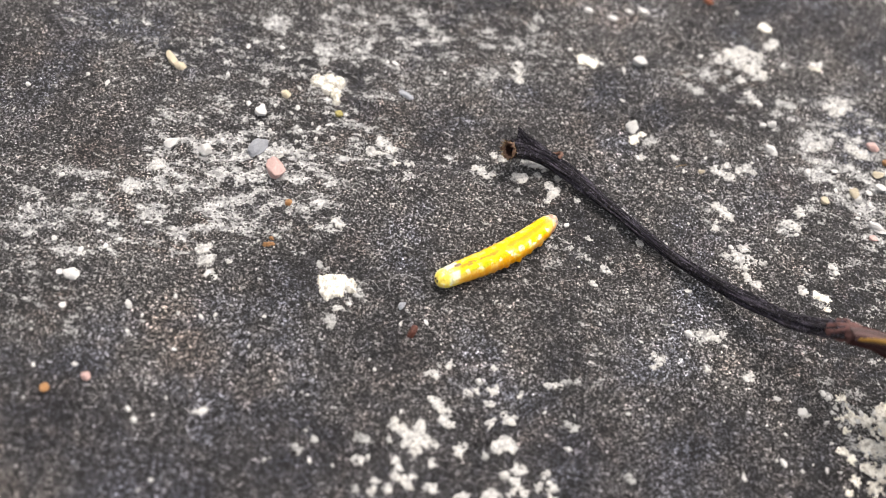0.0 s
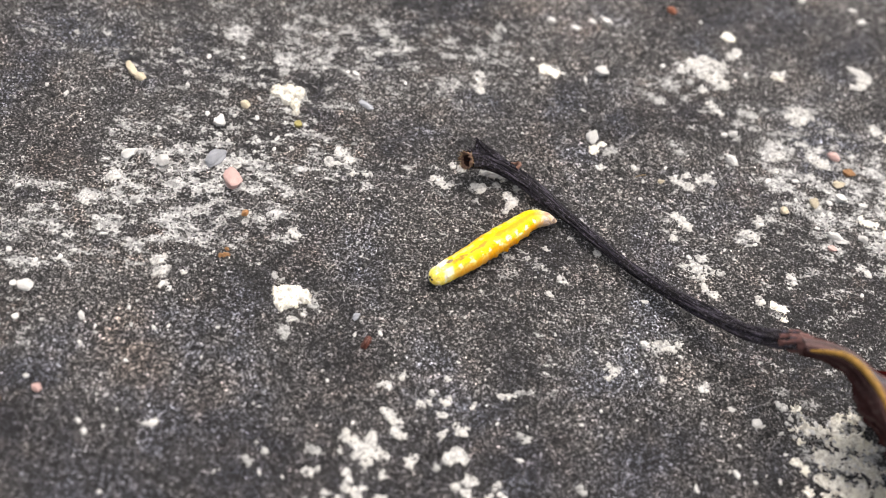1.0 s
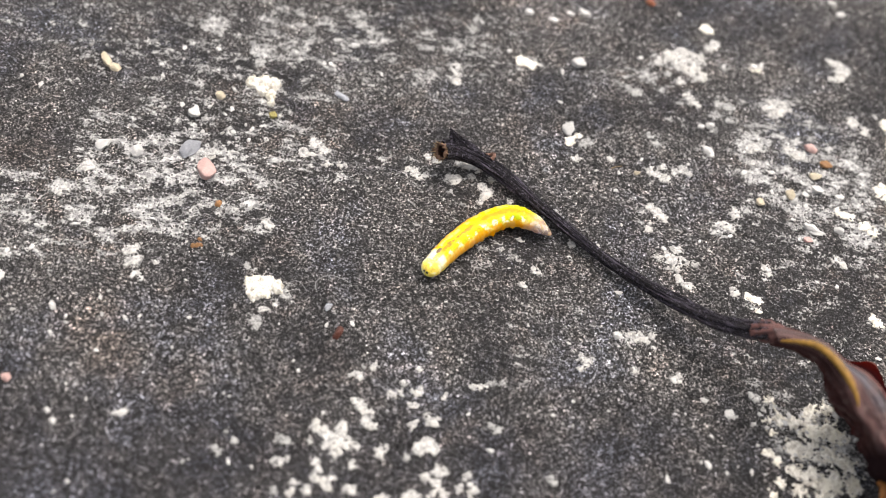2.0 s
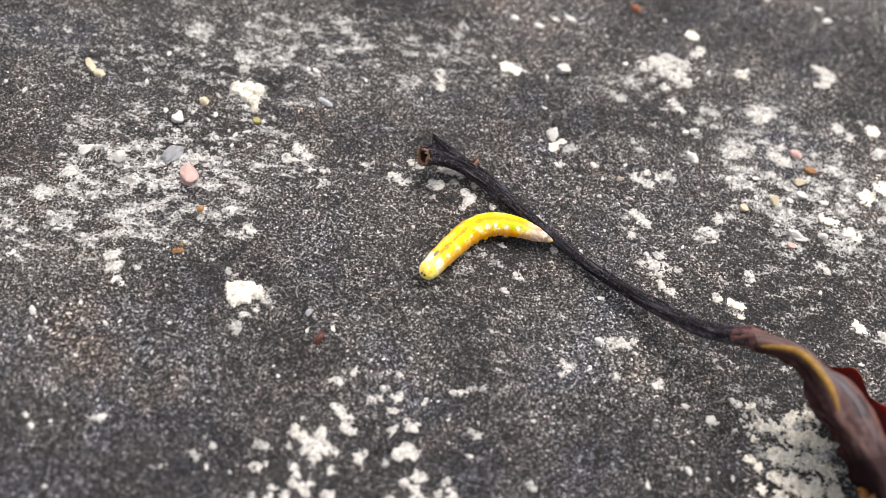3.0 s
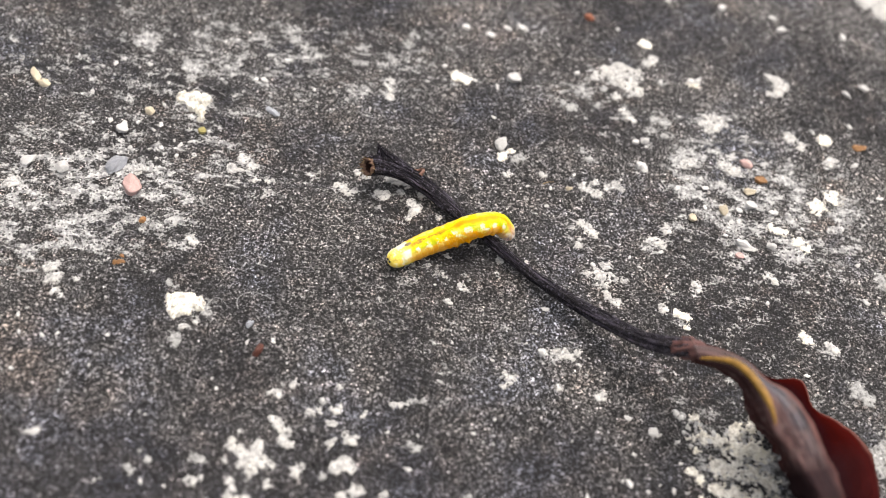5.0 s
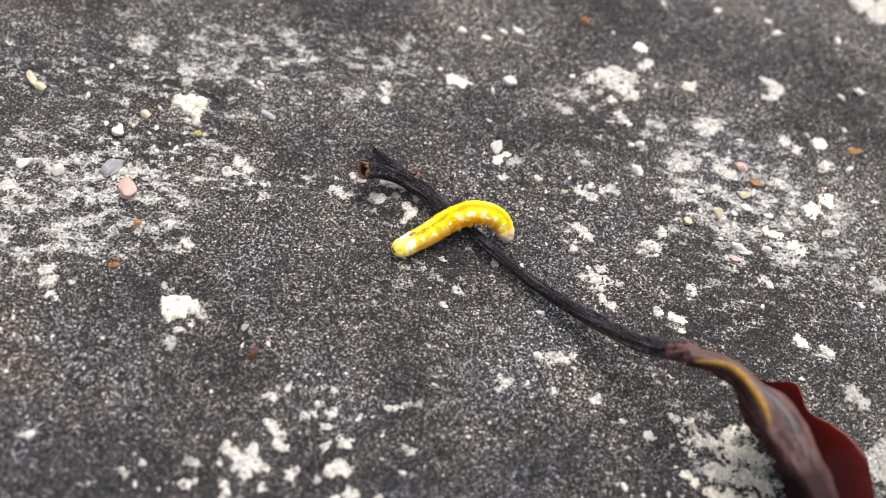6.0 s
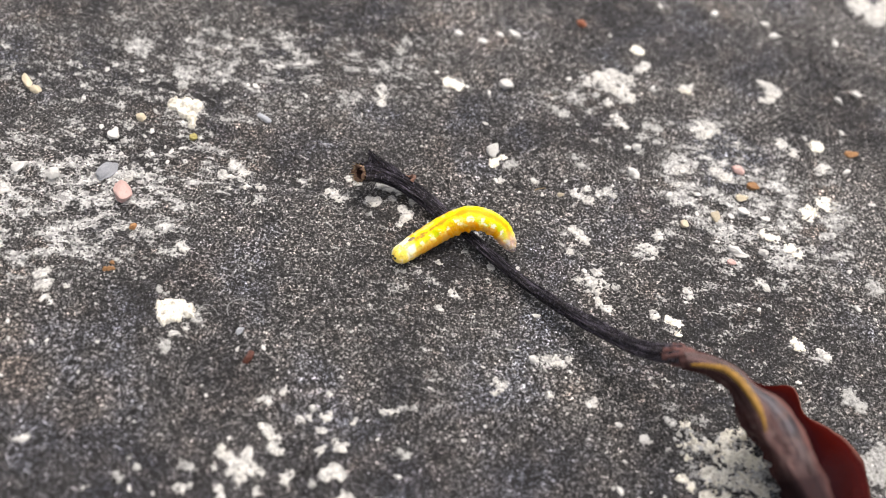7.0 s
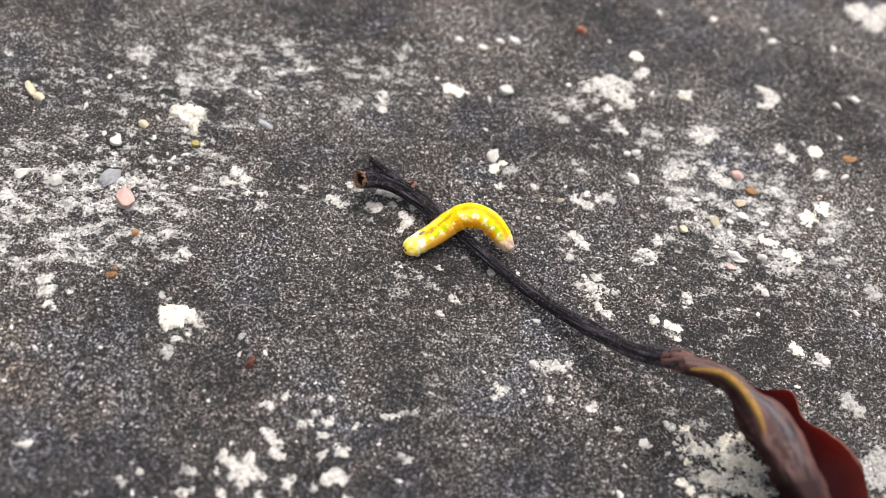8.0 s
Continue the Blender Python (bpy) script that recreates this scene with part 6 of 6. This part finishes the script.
    across_leaf((32.26, 47.97, 6.20), (32.32, 47.53, 7.20), (32.30, 47.43, 7.90), (32.09, 47.93, 8.00), (31.91, 48.62, 7.60), (31.97, 49.18, 7.00), (31.94, 49.62, 6.40))
    across_leaf((34.01, 47.39, 6.80), (33.90, 47.02, 7.80), (33.80, 46.96, 8.60), (33.88, 47.56, 8.60), (33.94, 48.20, 8.20), (33.93, 48.63, 7.60), (33.93, 48.87, 7.00))
    across_leaf((35.57, 46.42, 7.00), (35.34, 46.03, 8.20), (35.28, 46.05, 9.40), (35.39, 46.51, 9.30), (35.83, 47.17, 8.70), (36.17, 47.79, 7.60), (36.29, 48.05, 6.80))
    across_leaf((36.35, 45.23, 6.60), (36.20, 44.67, 8.20), (36.29, 44.61, 9.80), (36.67, 45.32, 9.40), (37.34, 46.18, 8.40), (38.02, 47.15, 7.00), (38.50, 47.67, 6.20))
    across_leaf((37.09, 44.24, 5.60), (36.85, 43.30, 8.00), (37.22, 43.23, 9.60), (38.14, 44.55, 9.00), (39.25, 45.72, 7.80), (41.65, 49.01, 3.60), (42.78, 51.18, 0.90))
    across_leaf((38.22, 44.13, 4.50), (37.80, 42.67, 7.40), (37.93, 42.02, 9.00), (39.27, 43.44, 8.70), (40.48, 44.40, 7.60), (42.50, 47.16, 3.60), (43.63, 48.68, 1.20))
    across_leaf((39.65, 43.20, 3.60), (38.93, 41.60, 7.00), (38.77, 41.06, 8.80), (40.10, 41.86, 8.60), (41.28, 42.79, 7.60), (43.97, 45.87, 3.60), (45.69, 47.56, 1.40))
    across_leaf((40.60, 42.13, 2.80), (39.82, 40.50, 6.40), (39.57, 39.76, 8.40), (40.74, 40.29, 8.40), (41.96, 41.15, 7.50), (45.40, 44.59, 3.20), (47.70, 46.14, 1.20))
    across_leaf((41.65, 40.85, 2.20), (40.72, 39.15, 6.00), (40.58, 38.29, 8.20), (41.49, 38.64, 8.20), (42.63, 39.32, 7.40), (46.25, 42.46, 3.00), (48.62, 44.30, 0.90))
    across_leaf((42.62, 39.13, 1.80), (41.72, 37.56, 5.40), (41.55, 36.76, 7.60), (42.34, 37.16, 7.60), (43.44, 37.77, 6.80), (46.64, 40.31, 2.80), (48.67, 41.82, 0.80))
    across_leaf((43.38, 36.96, 1.40), (42.52, 35.65, 4.60), (42.37, 35.10, 6.40), (43.11, 35.40, 6.40), (44.13, 35.96, 5.60), (46.43, 37.82, 2.40), (48.04, 38.97, 0.70))
    across_leaf((44.22, 35.06, 1.00), (43.64, 34.16, 3.40), (43.63, 33.84, 4.60), (44.13, 34.05, 4.60), (44.79, 34.46, 4.00), (46.12, 35.57, 1.80), (47.05, 36.28, 0.60))
    n_along, n_across = 150, 64
    bm = bmesh.new()
    uv = bm.loops.layers.uv.verify()
    grid = []
    columns = len(rows[0])
    lines = [along([r[c] for r in rows])[0] for c in range(columns)]
    tracks = [[r[c] for r in rows] for c in range(columns)]
    for i in range(n_along + 1):
        cross = [catmull(tracks[c], i / n_along) for c in range(columns)]
        row = []
        for k in range(n_across + 1):
            p = catmull(cross, k / n_across)
            s = i / n_along
            p = p + Vector((0, 0, 1)) * s * (0.5 * fractal(k / 9, i / 20, 3.0, 5) + 0.12 * math.sin(k * 0.68 + i * 0.03))
            p += Vector((1, 0.3, 0)) * (s * 0.25 * fractal(k / 7, i / 20, 8.0, 4) + max(0.0, 1 - k / 11) * 0.9 * s * fractal(2.0, i / 8, 15.0, 5))
            row.append(bm.verts.new(inv @ (p * MM)))
        grid.append(row)
    for i in range(n_along):
        for k in range(n_across):
            f = bm.faces.new((grid[i][k], grid[i][k + 1], grid[i + 1][k + 1], grid[i + 1][k]))
            for loop, (u, v) in zip(f.loops, ((k, i), (k + 1, i), (k + 1, i + 1), (k, i + 1))):
                loop[uv].uv = (u / n_across, v / n_along)
    blade = part("blade", bm, LEAF, leaf, "curled dark red dry leaf blade")
    thick = blade.modifiers.new("thickness", "SOLIDIFY")
    thick.thickness, thick.offset = 0.0002, 0.0
    # torn orange tissue near the tip
    bm = bmesh.new()
    for curl in (
        [(41.14, 38.92, 4.20), (41.39, 38.36, 4.80), (41.27, 37.79, 4.60), (41.32, 37.24, 4.00)],
        [(41.45, 37.50, 5.40), (41.71, 37.67, 6.20), (42.37, 37.62, 6.20), (43.02, 37.45, 5.20), (42.91, 37.05, 4.60)],
    ):
        tube(bm, curl, lambda s: between([(0, 0.25), (0.5, 0.42), (1, 0.2)], s), 24, 10, lambda s, w: 0.3 * fractal(math.cos(w) * 2, math.sin(w) * 2, s * 5, 3), 0.6)
    for v in bm.verts:
        v.co = inv @ v.co
    part("torn_tissue", bm, TISSUE, leaf, "torn orange tissue of the leaf")
    # yellow midrib
    bm = bmesh.new()
    rib = [
        (32.54, 47.33, 8.00),
        (33.50, 46.93, 8.90),
        (34.61, 46.53, 9.50),
        (35.55, 45.64, 9.90),
        (36.35, 44.57, 10.00),
        (37.03, 43.65, 9.80),
        (37.53, 42.75, 9.50),
        (37.81, 42.13, 9.00),
    ]
    tube(bm, rib, lambda s: between([(0, 0.10), (0.2, 0.22), (0.45, 0.30), (0.75, 0.28), (1, 0.05)], s), 60, 12, lambda s, w: 0.08 * fractal(s * 8, math.cos(w), math.sin(w)))
    for v in bm.verts:
        v.co = inv @ v.co
    part("midrib", bm, VEIN, leaf, "yellow midrib of the dry leaf")
    tagged(leaf, "dried dark red curled leaf on a long wrinkled black stalk", "leaf")


dry_leaf()

# ---- the larva: rigid rings that slide in one another ----
RINGS = 19
STEP = 0.58
HEAD = [(0.70, 0.85, 0.14), (0.54, 0.80, 0.22), (0.36, 0.62, 0.34)]


def girth(u):
    """Radius of the body in millimetres from the tail (0) to the last amber ring (1)."""
    return between([(0, 0.86), (0.06, 0.92), (0.12, 0.97), (0.3, 1.04), (0.6, 1.08), (0.78, 1.02), (0.9, 0.92), (1, 0.80)], u)


def ring_mesh(r, half, seed, feet, blunt=9, taper=0.0, front=9):
    """A barrel round the local x axis, two wrinkles deep, with fleshy warts low on both sides."""
    bm = bmesh.new()
    n, sides, rows = 16, 32, []
    for i in range(n + 1):
        x = -half * math.cos(math.pi * i / n)
        q = (1 - (0.07 + 0.09 * (seed * 3 % 5) / 4) * (x / half) ** 2) * (1 - taper * x / half) * max(0.0, 1 - (abs(x) / half) ** (blunt if x < 0 or seed >= RINGS else front)) ** 0.5
        row = []
        for k in range(sides):
            w = 2 * math.pi * k / sides
            y, z = math.cos(w), math.sin(w)
            swell = r * q * (1 + 0.045 * noise.noise(Vector(((x + seed * STEP) * 1.6, y * 1.6, z * 1.6))))
            low = math.exp(-((z + 0.30) / 0.20) ** 2) * math.exp(-(x / (half * 0.26)) ** 2)
            fold = math.exp(-((z - 0.30) / 0.16) ** 2) * math.exp(-(x / (half * 0.22)) ** 2)
            swell *= 1 + feet * low + 0.25 * feet * fold + 0.035 * noise.noise(Vector((x * 5 + seed, y * 4, z * 4)))
            row.append(bm.verts.new((x * MM, y * swell * MM, z * swell * (0.94 if z > 0 else 0.88) * MM)))
        rows.append(row)
    for a, b in zip(rows, rows[1:]):
        for k in range(sides):
            j = (k + 1) % sides
            bm.faces.new((a[k], b[k], b[j], a[j]))
    bm.faces.new(rows[0])
    bm.faces.new(rows[-1][::-1])
    bmesh.ops.remove_doubles(bm, verts=bm.verts, dist=1e-6)
    rest = bm.verts.layers.float_vector.new("rest")
    for v in bm.verts:
        v[rest] = v.co + Vector((seed * STEP * MM, 0, 0))
    return bm


def larva():
    body = tagged(new("larva"), "plump amber yellow fly larva with white blotches crawling over the stalk", "larva")
    rings = []
    for i in range(RINGS):
        u = i / (RINGS - 1)
        r = girth(u)
        if i < 2:
            ring = part("tail_ring" if i == 0 else "body_ring", ring_mesh(r, (0.95, 0.95)[i], i, 0.03, 2.5), SKIN, body, "pale yellow blunt tail" if i == 0 else "")
        else:
            ring = part("body_ring", ring_mesh(r, 0.9 if i == 2 else 0.85, i, (0.20 if i % 2 else 0.06) * (0.25 if i < 7 else 1.0) * (0.6 + 0.8 * (i * 5 % 7) / 6), 4 if i == 2 else 9, 0.0, {18: 2.2, 17: 3.5}.get(i, 9)), SKIN, body)
        rings.append(ring)
    for side in (-1, 1):
        bm = bmesh.new()
        bmesh.ops.create_uvsphere(bm, u_segments=12, v_segments=8, radius=0.12 * MM)
        for v in bm.verts:
            v.co.x *= 0.8
        spot = part("breathing_pore", bm, PORE, rings[0], "black breathing pore")
        spot.location = (-0.87 * MM, side * 0.14 * MM, 0.26 * MM)
    for k, (x, y, wide) in enumerate(((0.0, 0.26, 0.17),)):
        bm = bmesh.new()
        bmesh.ops.create_uvsphere(bm, u_segments=16, v_segments=8, radius=1.0)
        for v in bm.verts:
            v.co = Vector((v.co.x * 0.36, v.co.y * wide * (1 + 0.4 * noise.noise(v.co * 2)), v.co.z * 0.05)) * MM
        mark = part("dark_mark", bm, MARK, rings[2 + k], "grey brown mark on the back")
        mark.location = (x * MM, y * MM, girth((2 + k) / (RINGS - 1)) * 0.895 * MM)
        mark.rotation_euler = (-0.3, 0, 0)
    for i, (r, half, taper) in enumerate(HEAD):
        rings.append(part("head_ring", ring_mesh(r, half, RINGS + i, 0.04, 4, taper), SKIN, body, "glassy pale head segment"))
    return body, rings


BODY, PIECES = larva()
POSES = []


def spine(t, stretch, *points):
    """The larva's middle line at a time, tail to head, in millimetres; stretch: how far the head is pushed out."""
    at, size = along(points)
    last = size - 0.85 - 1.30 * stretch
    spots = [0.55 + (last - 0.55) * i / (RINGS - 1) for i in range(RINGS)]
    spots += [last + (size - 0.45 - last) * k * (0.35 + 0.65 * stretch) + 0.1 for k in (0.36, 0.68, 1.0)]
    poses = []
    for s in spots:
        p, d = at(s / size), (at((s + 0.5) / size) - at((s - 0.5) / size)).normalized()
        side = Vector((0, 0, 1)).cross(d).normalized()
        up = d.cross(side)
        m = Matrix((d, side, up)).transposed().to_4x4()
        m.translation = p * MM
        poses.append(m)
    POSES.append((t, poses))


def motions():
    spine(0.0, 0.35, (0.18, 50.27, 1.00), (2.66, 52.05, 1.00), (4.64, 53.57, 1.00), (6.61, 55.46, 1.00), (8.14, 57.29, 1.00), (9.24, 58.87, 1.00))
    spine(0.2, 0.60, (1.24, 51.02, 1.00), (3.98, 53.45, 1.00), (5.98, 54.99, 1.00), (7.81, 56.58, 1.00), (9.36, 58.42, 1.00), (11.00, 60.20, 1.00))
    spine(0.5, 0.10, (1.90, 50.94, 1.00), (4.73, 52.97, 1.00), (6.50, 54.34, 1.00), (8.48, 56.24, 1.00), (10.02, 58.08, 1.00), (11.13, 59.49, 1.00))
    spine(0.8, 0.70, (2.95, 51.33, 0.95), (5.32, 53.92, 1.00), (7.24, 56.10, 1.00), (9.27, 58.16, 1.00), (10.88, 59.49, 1.00), (12.66, 60.62, 1.10))
    spine(1.0, 0.75, (3.22, 52.19, 0.95), (5.85, 54.74, 1.00), (7.34, 56.42, 1.00), (9.10, 58.25, 1.00), (10.90, 59.98, 1.10), (12.93, 60.46, 0.70))
    spine(1.3, 0.50, (4.38, 52.23, 0.95), (6.77, 54.74, 1.00), (8.25, 56.53, 1.00), (9.98, 58.54, 1.00), (11.69, 60.20, 1.10), (13.30, 60.65, 0.80))
    spine(1.5, 0.60, (3.97, 52.08, 0.95), (6.43, 54.71, 1.00), (7.90, 56.51, 1.00), (9.62, 58.58, 1.00), (11.40, 60.19, 1.20), (13.28, 60.34, 0.70))
    spine(1.7, 0.90, (4.45, 52.43, 0.95), (6.80, 55.53, 1.00), (8.28, 57.34, 1.00), (10.25, 59.35, 1.10), (12.20, 60.01, 1.30), (14.32, 58.88, 0.70))
    spine(2.8, 0.90, (5.68, 52.40, 0.95), (7.28, 55.80, 1.00), (8.76, 57.75, 1.00), (11.04, 58.79, 1.10), (13.13, 58.70, 1.20), (15.27, 58.42, 0.80))
    spine(3.0, 1.00, (6.27, 52.95, 0.95), (7.95, 55.86, 1.00), (9.37, 57.97, 1.00), (11.10, 59.08, 1.10), (13.46, 59.09, 1.30), (16.29, 58.52, 1.10))
    spine(3.2, 1.00, (6.12, 53.98, 0.95), (7.63, 57.06, 1.00), (9.14, 58.92, 1.00), (11.26, 59.67, 1.20), (13.51, 59.52, 1.60), (16.38, 58.75, 1.60))
    spine(3.5, 1.00, (5.96, 54.08, 0.95), (8.01, 57.41, 1.00), (9.48, 59.07, 1.10), (11.36, 59.57, 1.50), (13.51, 59.48, 2.20), (16.26, 61.14, 2.70))
    spine(3.7, 0.90, (6.22, 54.05, 0.95), (8.14, 56.92, 1.00), (9.68, 58.39, 1.20), (11.50, 58.98, 1.80), (13.62, 59.30, 2.60), (16.32, 60.30, 2.90))
    spine(4.0, 0.15, (6.57, 54.65, 0.95), (8.79, 57.31, 1.00), (10.55, 58.53, 1.30), (12.61, 59.02, 2.10), (14.64, 59.50, 2.90), (17.23, 60.38, 2.50))
    spine(4.2, 0.20, (7.50, 55.96, 0.95), (9.81, 58.38, 1.05), (11.64, 59.52, 1.40), (13.67, 60.11, 2.30), (15.78, 60.76, 2.90), (17.73, 60.70, 1.90))
    spine(4.5, 0.12, (7.73, 55.89, 0.95), (10.20, 57.79, 1.05), (11.98, 58.77, 1.50), (14.01, 59.23, 2.50), (15.81, 60.13, 2.80), (17.52, 60.59, 1.60))
    spine(4.7, 0.10, (7.65, 55.57, 0.95), (10.23, 57.63, 1.10), (12.07, 58.46, 1.60), (14.07, 59.10, 2.60), (15.89, 60.09, 2.70), (17.47, 60.04, 1.40))
    spine(5.8, 0.10, (8.47, 56.88, 0.95), (10.92, 59.19, 1.25), (12.45, 60.47, 1.90), (14.22, 61.28, 2.75), (16.46, 61.76, 2.20), (17.96, 60.38, 0.90))
    spine(6.0, 0.10, (8.36, 57.26, 0.95), (10.71, 59.26, 1.25), (12.33, 60.62, 1.90), (14.36, 61.37, 2.75), (16.50, 61.51, 2.20), (17.78, 60.27, 0.90))
    spine(6.5, 0.50, (8.48, 56.96, 0.95), (10.79, 59.30, 1.25), (12.30, 60.39, 1.90), (14.32, 61.21, 2.75), (16.46, 61.35, 2.20), (18.60, 60.90, 0.90))
    spine(7.0, 0.50, (8.82, 57.01, 0.95), (10.98, 59.25, 1.25), (12.48, 60.39, 1.90), (14.50, 61.14, 2.75), (16.91, 61.03, 2.20), (18.66, 59.60, 0.90))
    spine(7.5, 0.60, (8.87, 57.01, 0.95), (11.24, 59.42, 1.25), (12.72, 60.67, 1.90), (14.50, 61.42, 2.75), (16.87, 61.13, 2.20), (18.62, 59.64, 0.90))
    spine(7.8, 0.50, (8.69, 57.34, 0.95), (11.13, 59.47, 1.25), (12.60, 60.86, 1.90), (14.36, 61.79, 2.75), (16.66, 61.47, 2.20), (18.52, 59.87, 0.90))
    spine(8.0, 0.40, (9.42, 58.57, 0.95), (11.36, 60.31, 1.25), (12.63, 61.48, 1.90), (14.20, 62.06, 2.75), (16.30, 61.82, 2.20), (18.38, 60.12, 0.90))
    home = [(t, Matrix.Translation(poses[RINGS // 2].translation)) for t, poses in POSES]
    walk(BODY, home)
    for k, piece in enumerate(PIECES):
        walk(piece, [(t, base.inverted() @ poses[k]) for (t, poses), (_, base) in zip(POSES, home)])


# ---- fine loose grit, beyond counting ----


def grit():
    """Sand grains: small chipped caps sunk in the slab, denser where the crust is pale."""
    rng = np.random.default_rng(21)
    count = 52000
    x, y = rng.uniform(-48, 60, count), rng.uniform(24, 108, count)
    near, darkening = np.zeros(count), np.zeros(count)
    for cx, cy, rx, ry, a in PALE:
        near += a * np.exp(-1.2 * (((x - cx) / rx) ** 2 + ((y - cy) / ry) ** 2))
    for cx, cy, rx, ry, a in DARK:
        darkening += a * np.exp(-1.5 * (((x - cx) / rx) ** 2 + ((y - cy) / ry) ** 2))
    keep = rng.random(count) < 0.8
    x, y, near, darkening = x[keep], y[keep], near[keep], darkening[keep]
    r = 0.04 + 0.06 * rng.random(len(x)) + 0.13 * rng.random(len(x)) ** 9
    z = np.array([ground_height(a, b) for a, b in zip(x, y)])
    n = len(x)
    turn = rng.uniform(0, 6.283, n)
    corner = np.zeros((n, 11, 3))
    corner[:, 0] = np.stack((x, y, z + r * rng.uniform(0.8, 1.4, n)), 1)
    for k in range(5):
        w = turn + 1.2566 * k
        q = r * rng.uniform(0.7, 1.25, n)
        corner[:, 1 + k] = np.stack((x + q * np.cos(w), y + q * np.sin(w), z + r * rng.uniform(0.2, 0.55, n)), 1)
        corner[:, 6 + k] = corner[:, 1 + k]
        corner[:, 6 + k, 2] = z - 0.15
    tops = [(0, 1 + k, 1 + (k + 1) % 5) for k in range(5)]
    sides = [(1 + k, 6 + k, 6 + (k + 1) % 5, 1 + (k + 1) % 5) for k in range(5)]
    faces = [tuple(m * 11 + i for i in f) for m in range(n) for f in tops + sides]
    me = bpy.data.meshes.new("grit")
    me.from_pydata((corner.reshape(-1, 3) * MM).tolist(), [], faces)
    for name, value in (("pale", near), ("darkened", darkening)):
        me.attributes.new(name, "FLOAT", "POINT").data.foreach_set("value", np.repeat(np.clip(value, 0, 1), 11))
    me.materials.append(GRIT)
    tagged(new("grit", me), "fine dark and pale sand grit scattered over the concrete", "grit", kind="stuff")


def grit_material():
    m, t, s = nodes_of("mixed_grit")
    g = t.nodes.new("ShaderNodeNewGeometry").outputs["Random Per Island"]
    n = noise_node(t, 2500, 3, 0.6, place(t)).outputs[0]
    col = ramp(t, g, [(0.0, (0.012, 0.012, 0.013)), (0.5, (0.055, 0.053, 0.054)), (0.85, (0.13, 0.126, 0.122)), (0.97, (0.25, 0.245, 0.235)), (1.0, (0.70, 0.68, 0.64))])
    pale, darkened = t.nodes.new("ShaderNodeAttribute"), t.nodes.new("ShaderNodeAttribute")
    pale.attribute_name, darkened.attribute_name = "pale", "darkened"
    col = mix(t, col, (0.42, 0.41, 0.39), ramp(t, pale.outputs["Fac"], [(0.1, 0.0), (0.7, 0.3)]))
    col = mix(t, col, (0.36, 0.34, 0.36), ramp(t, darkened.outputs["Fac"], [(0.0, 0.0), (1.0, 1.0)]), "MULTIPLY")
    # grains are darker where the slab is darker
    veil = sums(t, noise_node(t, 65, 4, 0.6, place(t)).outputs[0], noise_node(t, 330, 6, 0.7, place(t)).outputs[0], "ADD", 0.6)
    col = mix(t, col, (0.45, 0.44, 0.46), ramp(t, halved(t, veil), [(0.35, 1.0), (0.48, 0.0)]), "MULTIPLY")
    t.links.new(mix(t, col, (0.5, 0.5, 0.5), ramp(t, n, [(0.4, 0.0), (0.7, 0.4)]), "MULTIPLY"), s.inputs["Base Color"])
    s.inputs["Roughness"].default_value = 0.6
    return m


GRIT = grit_material()
grit()
motions()
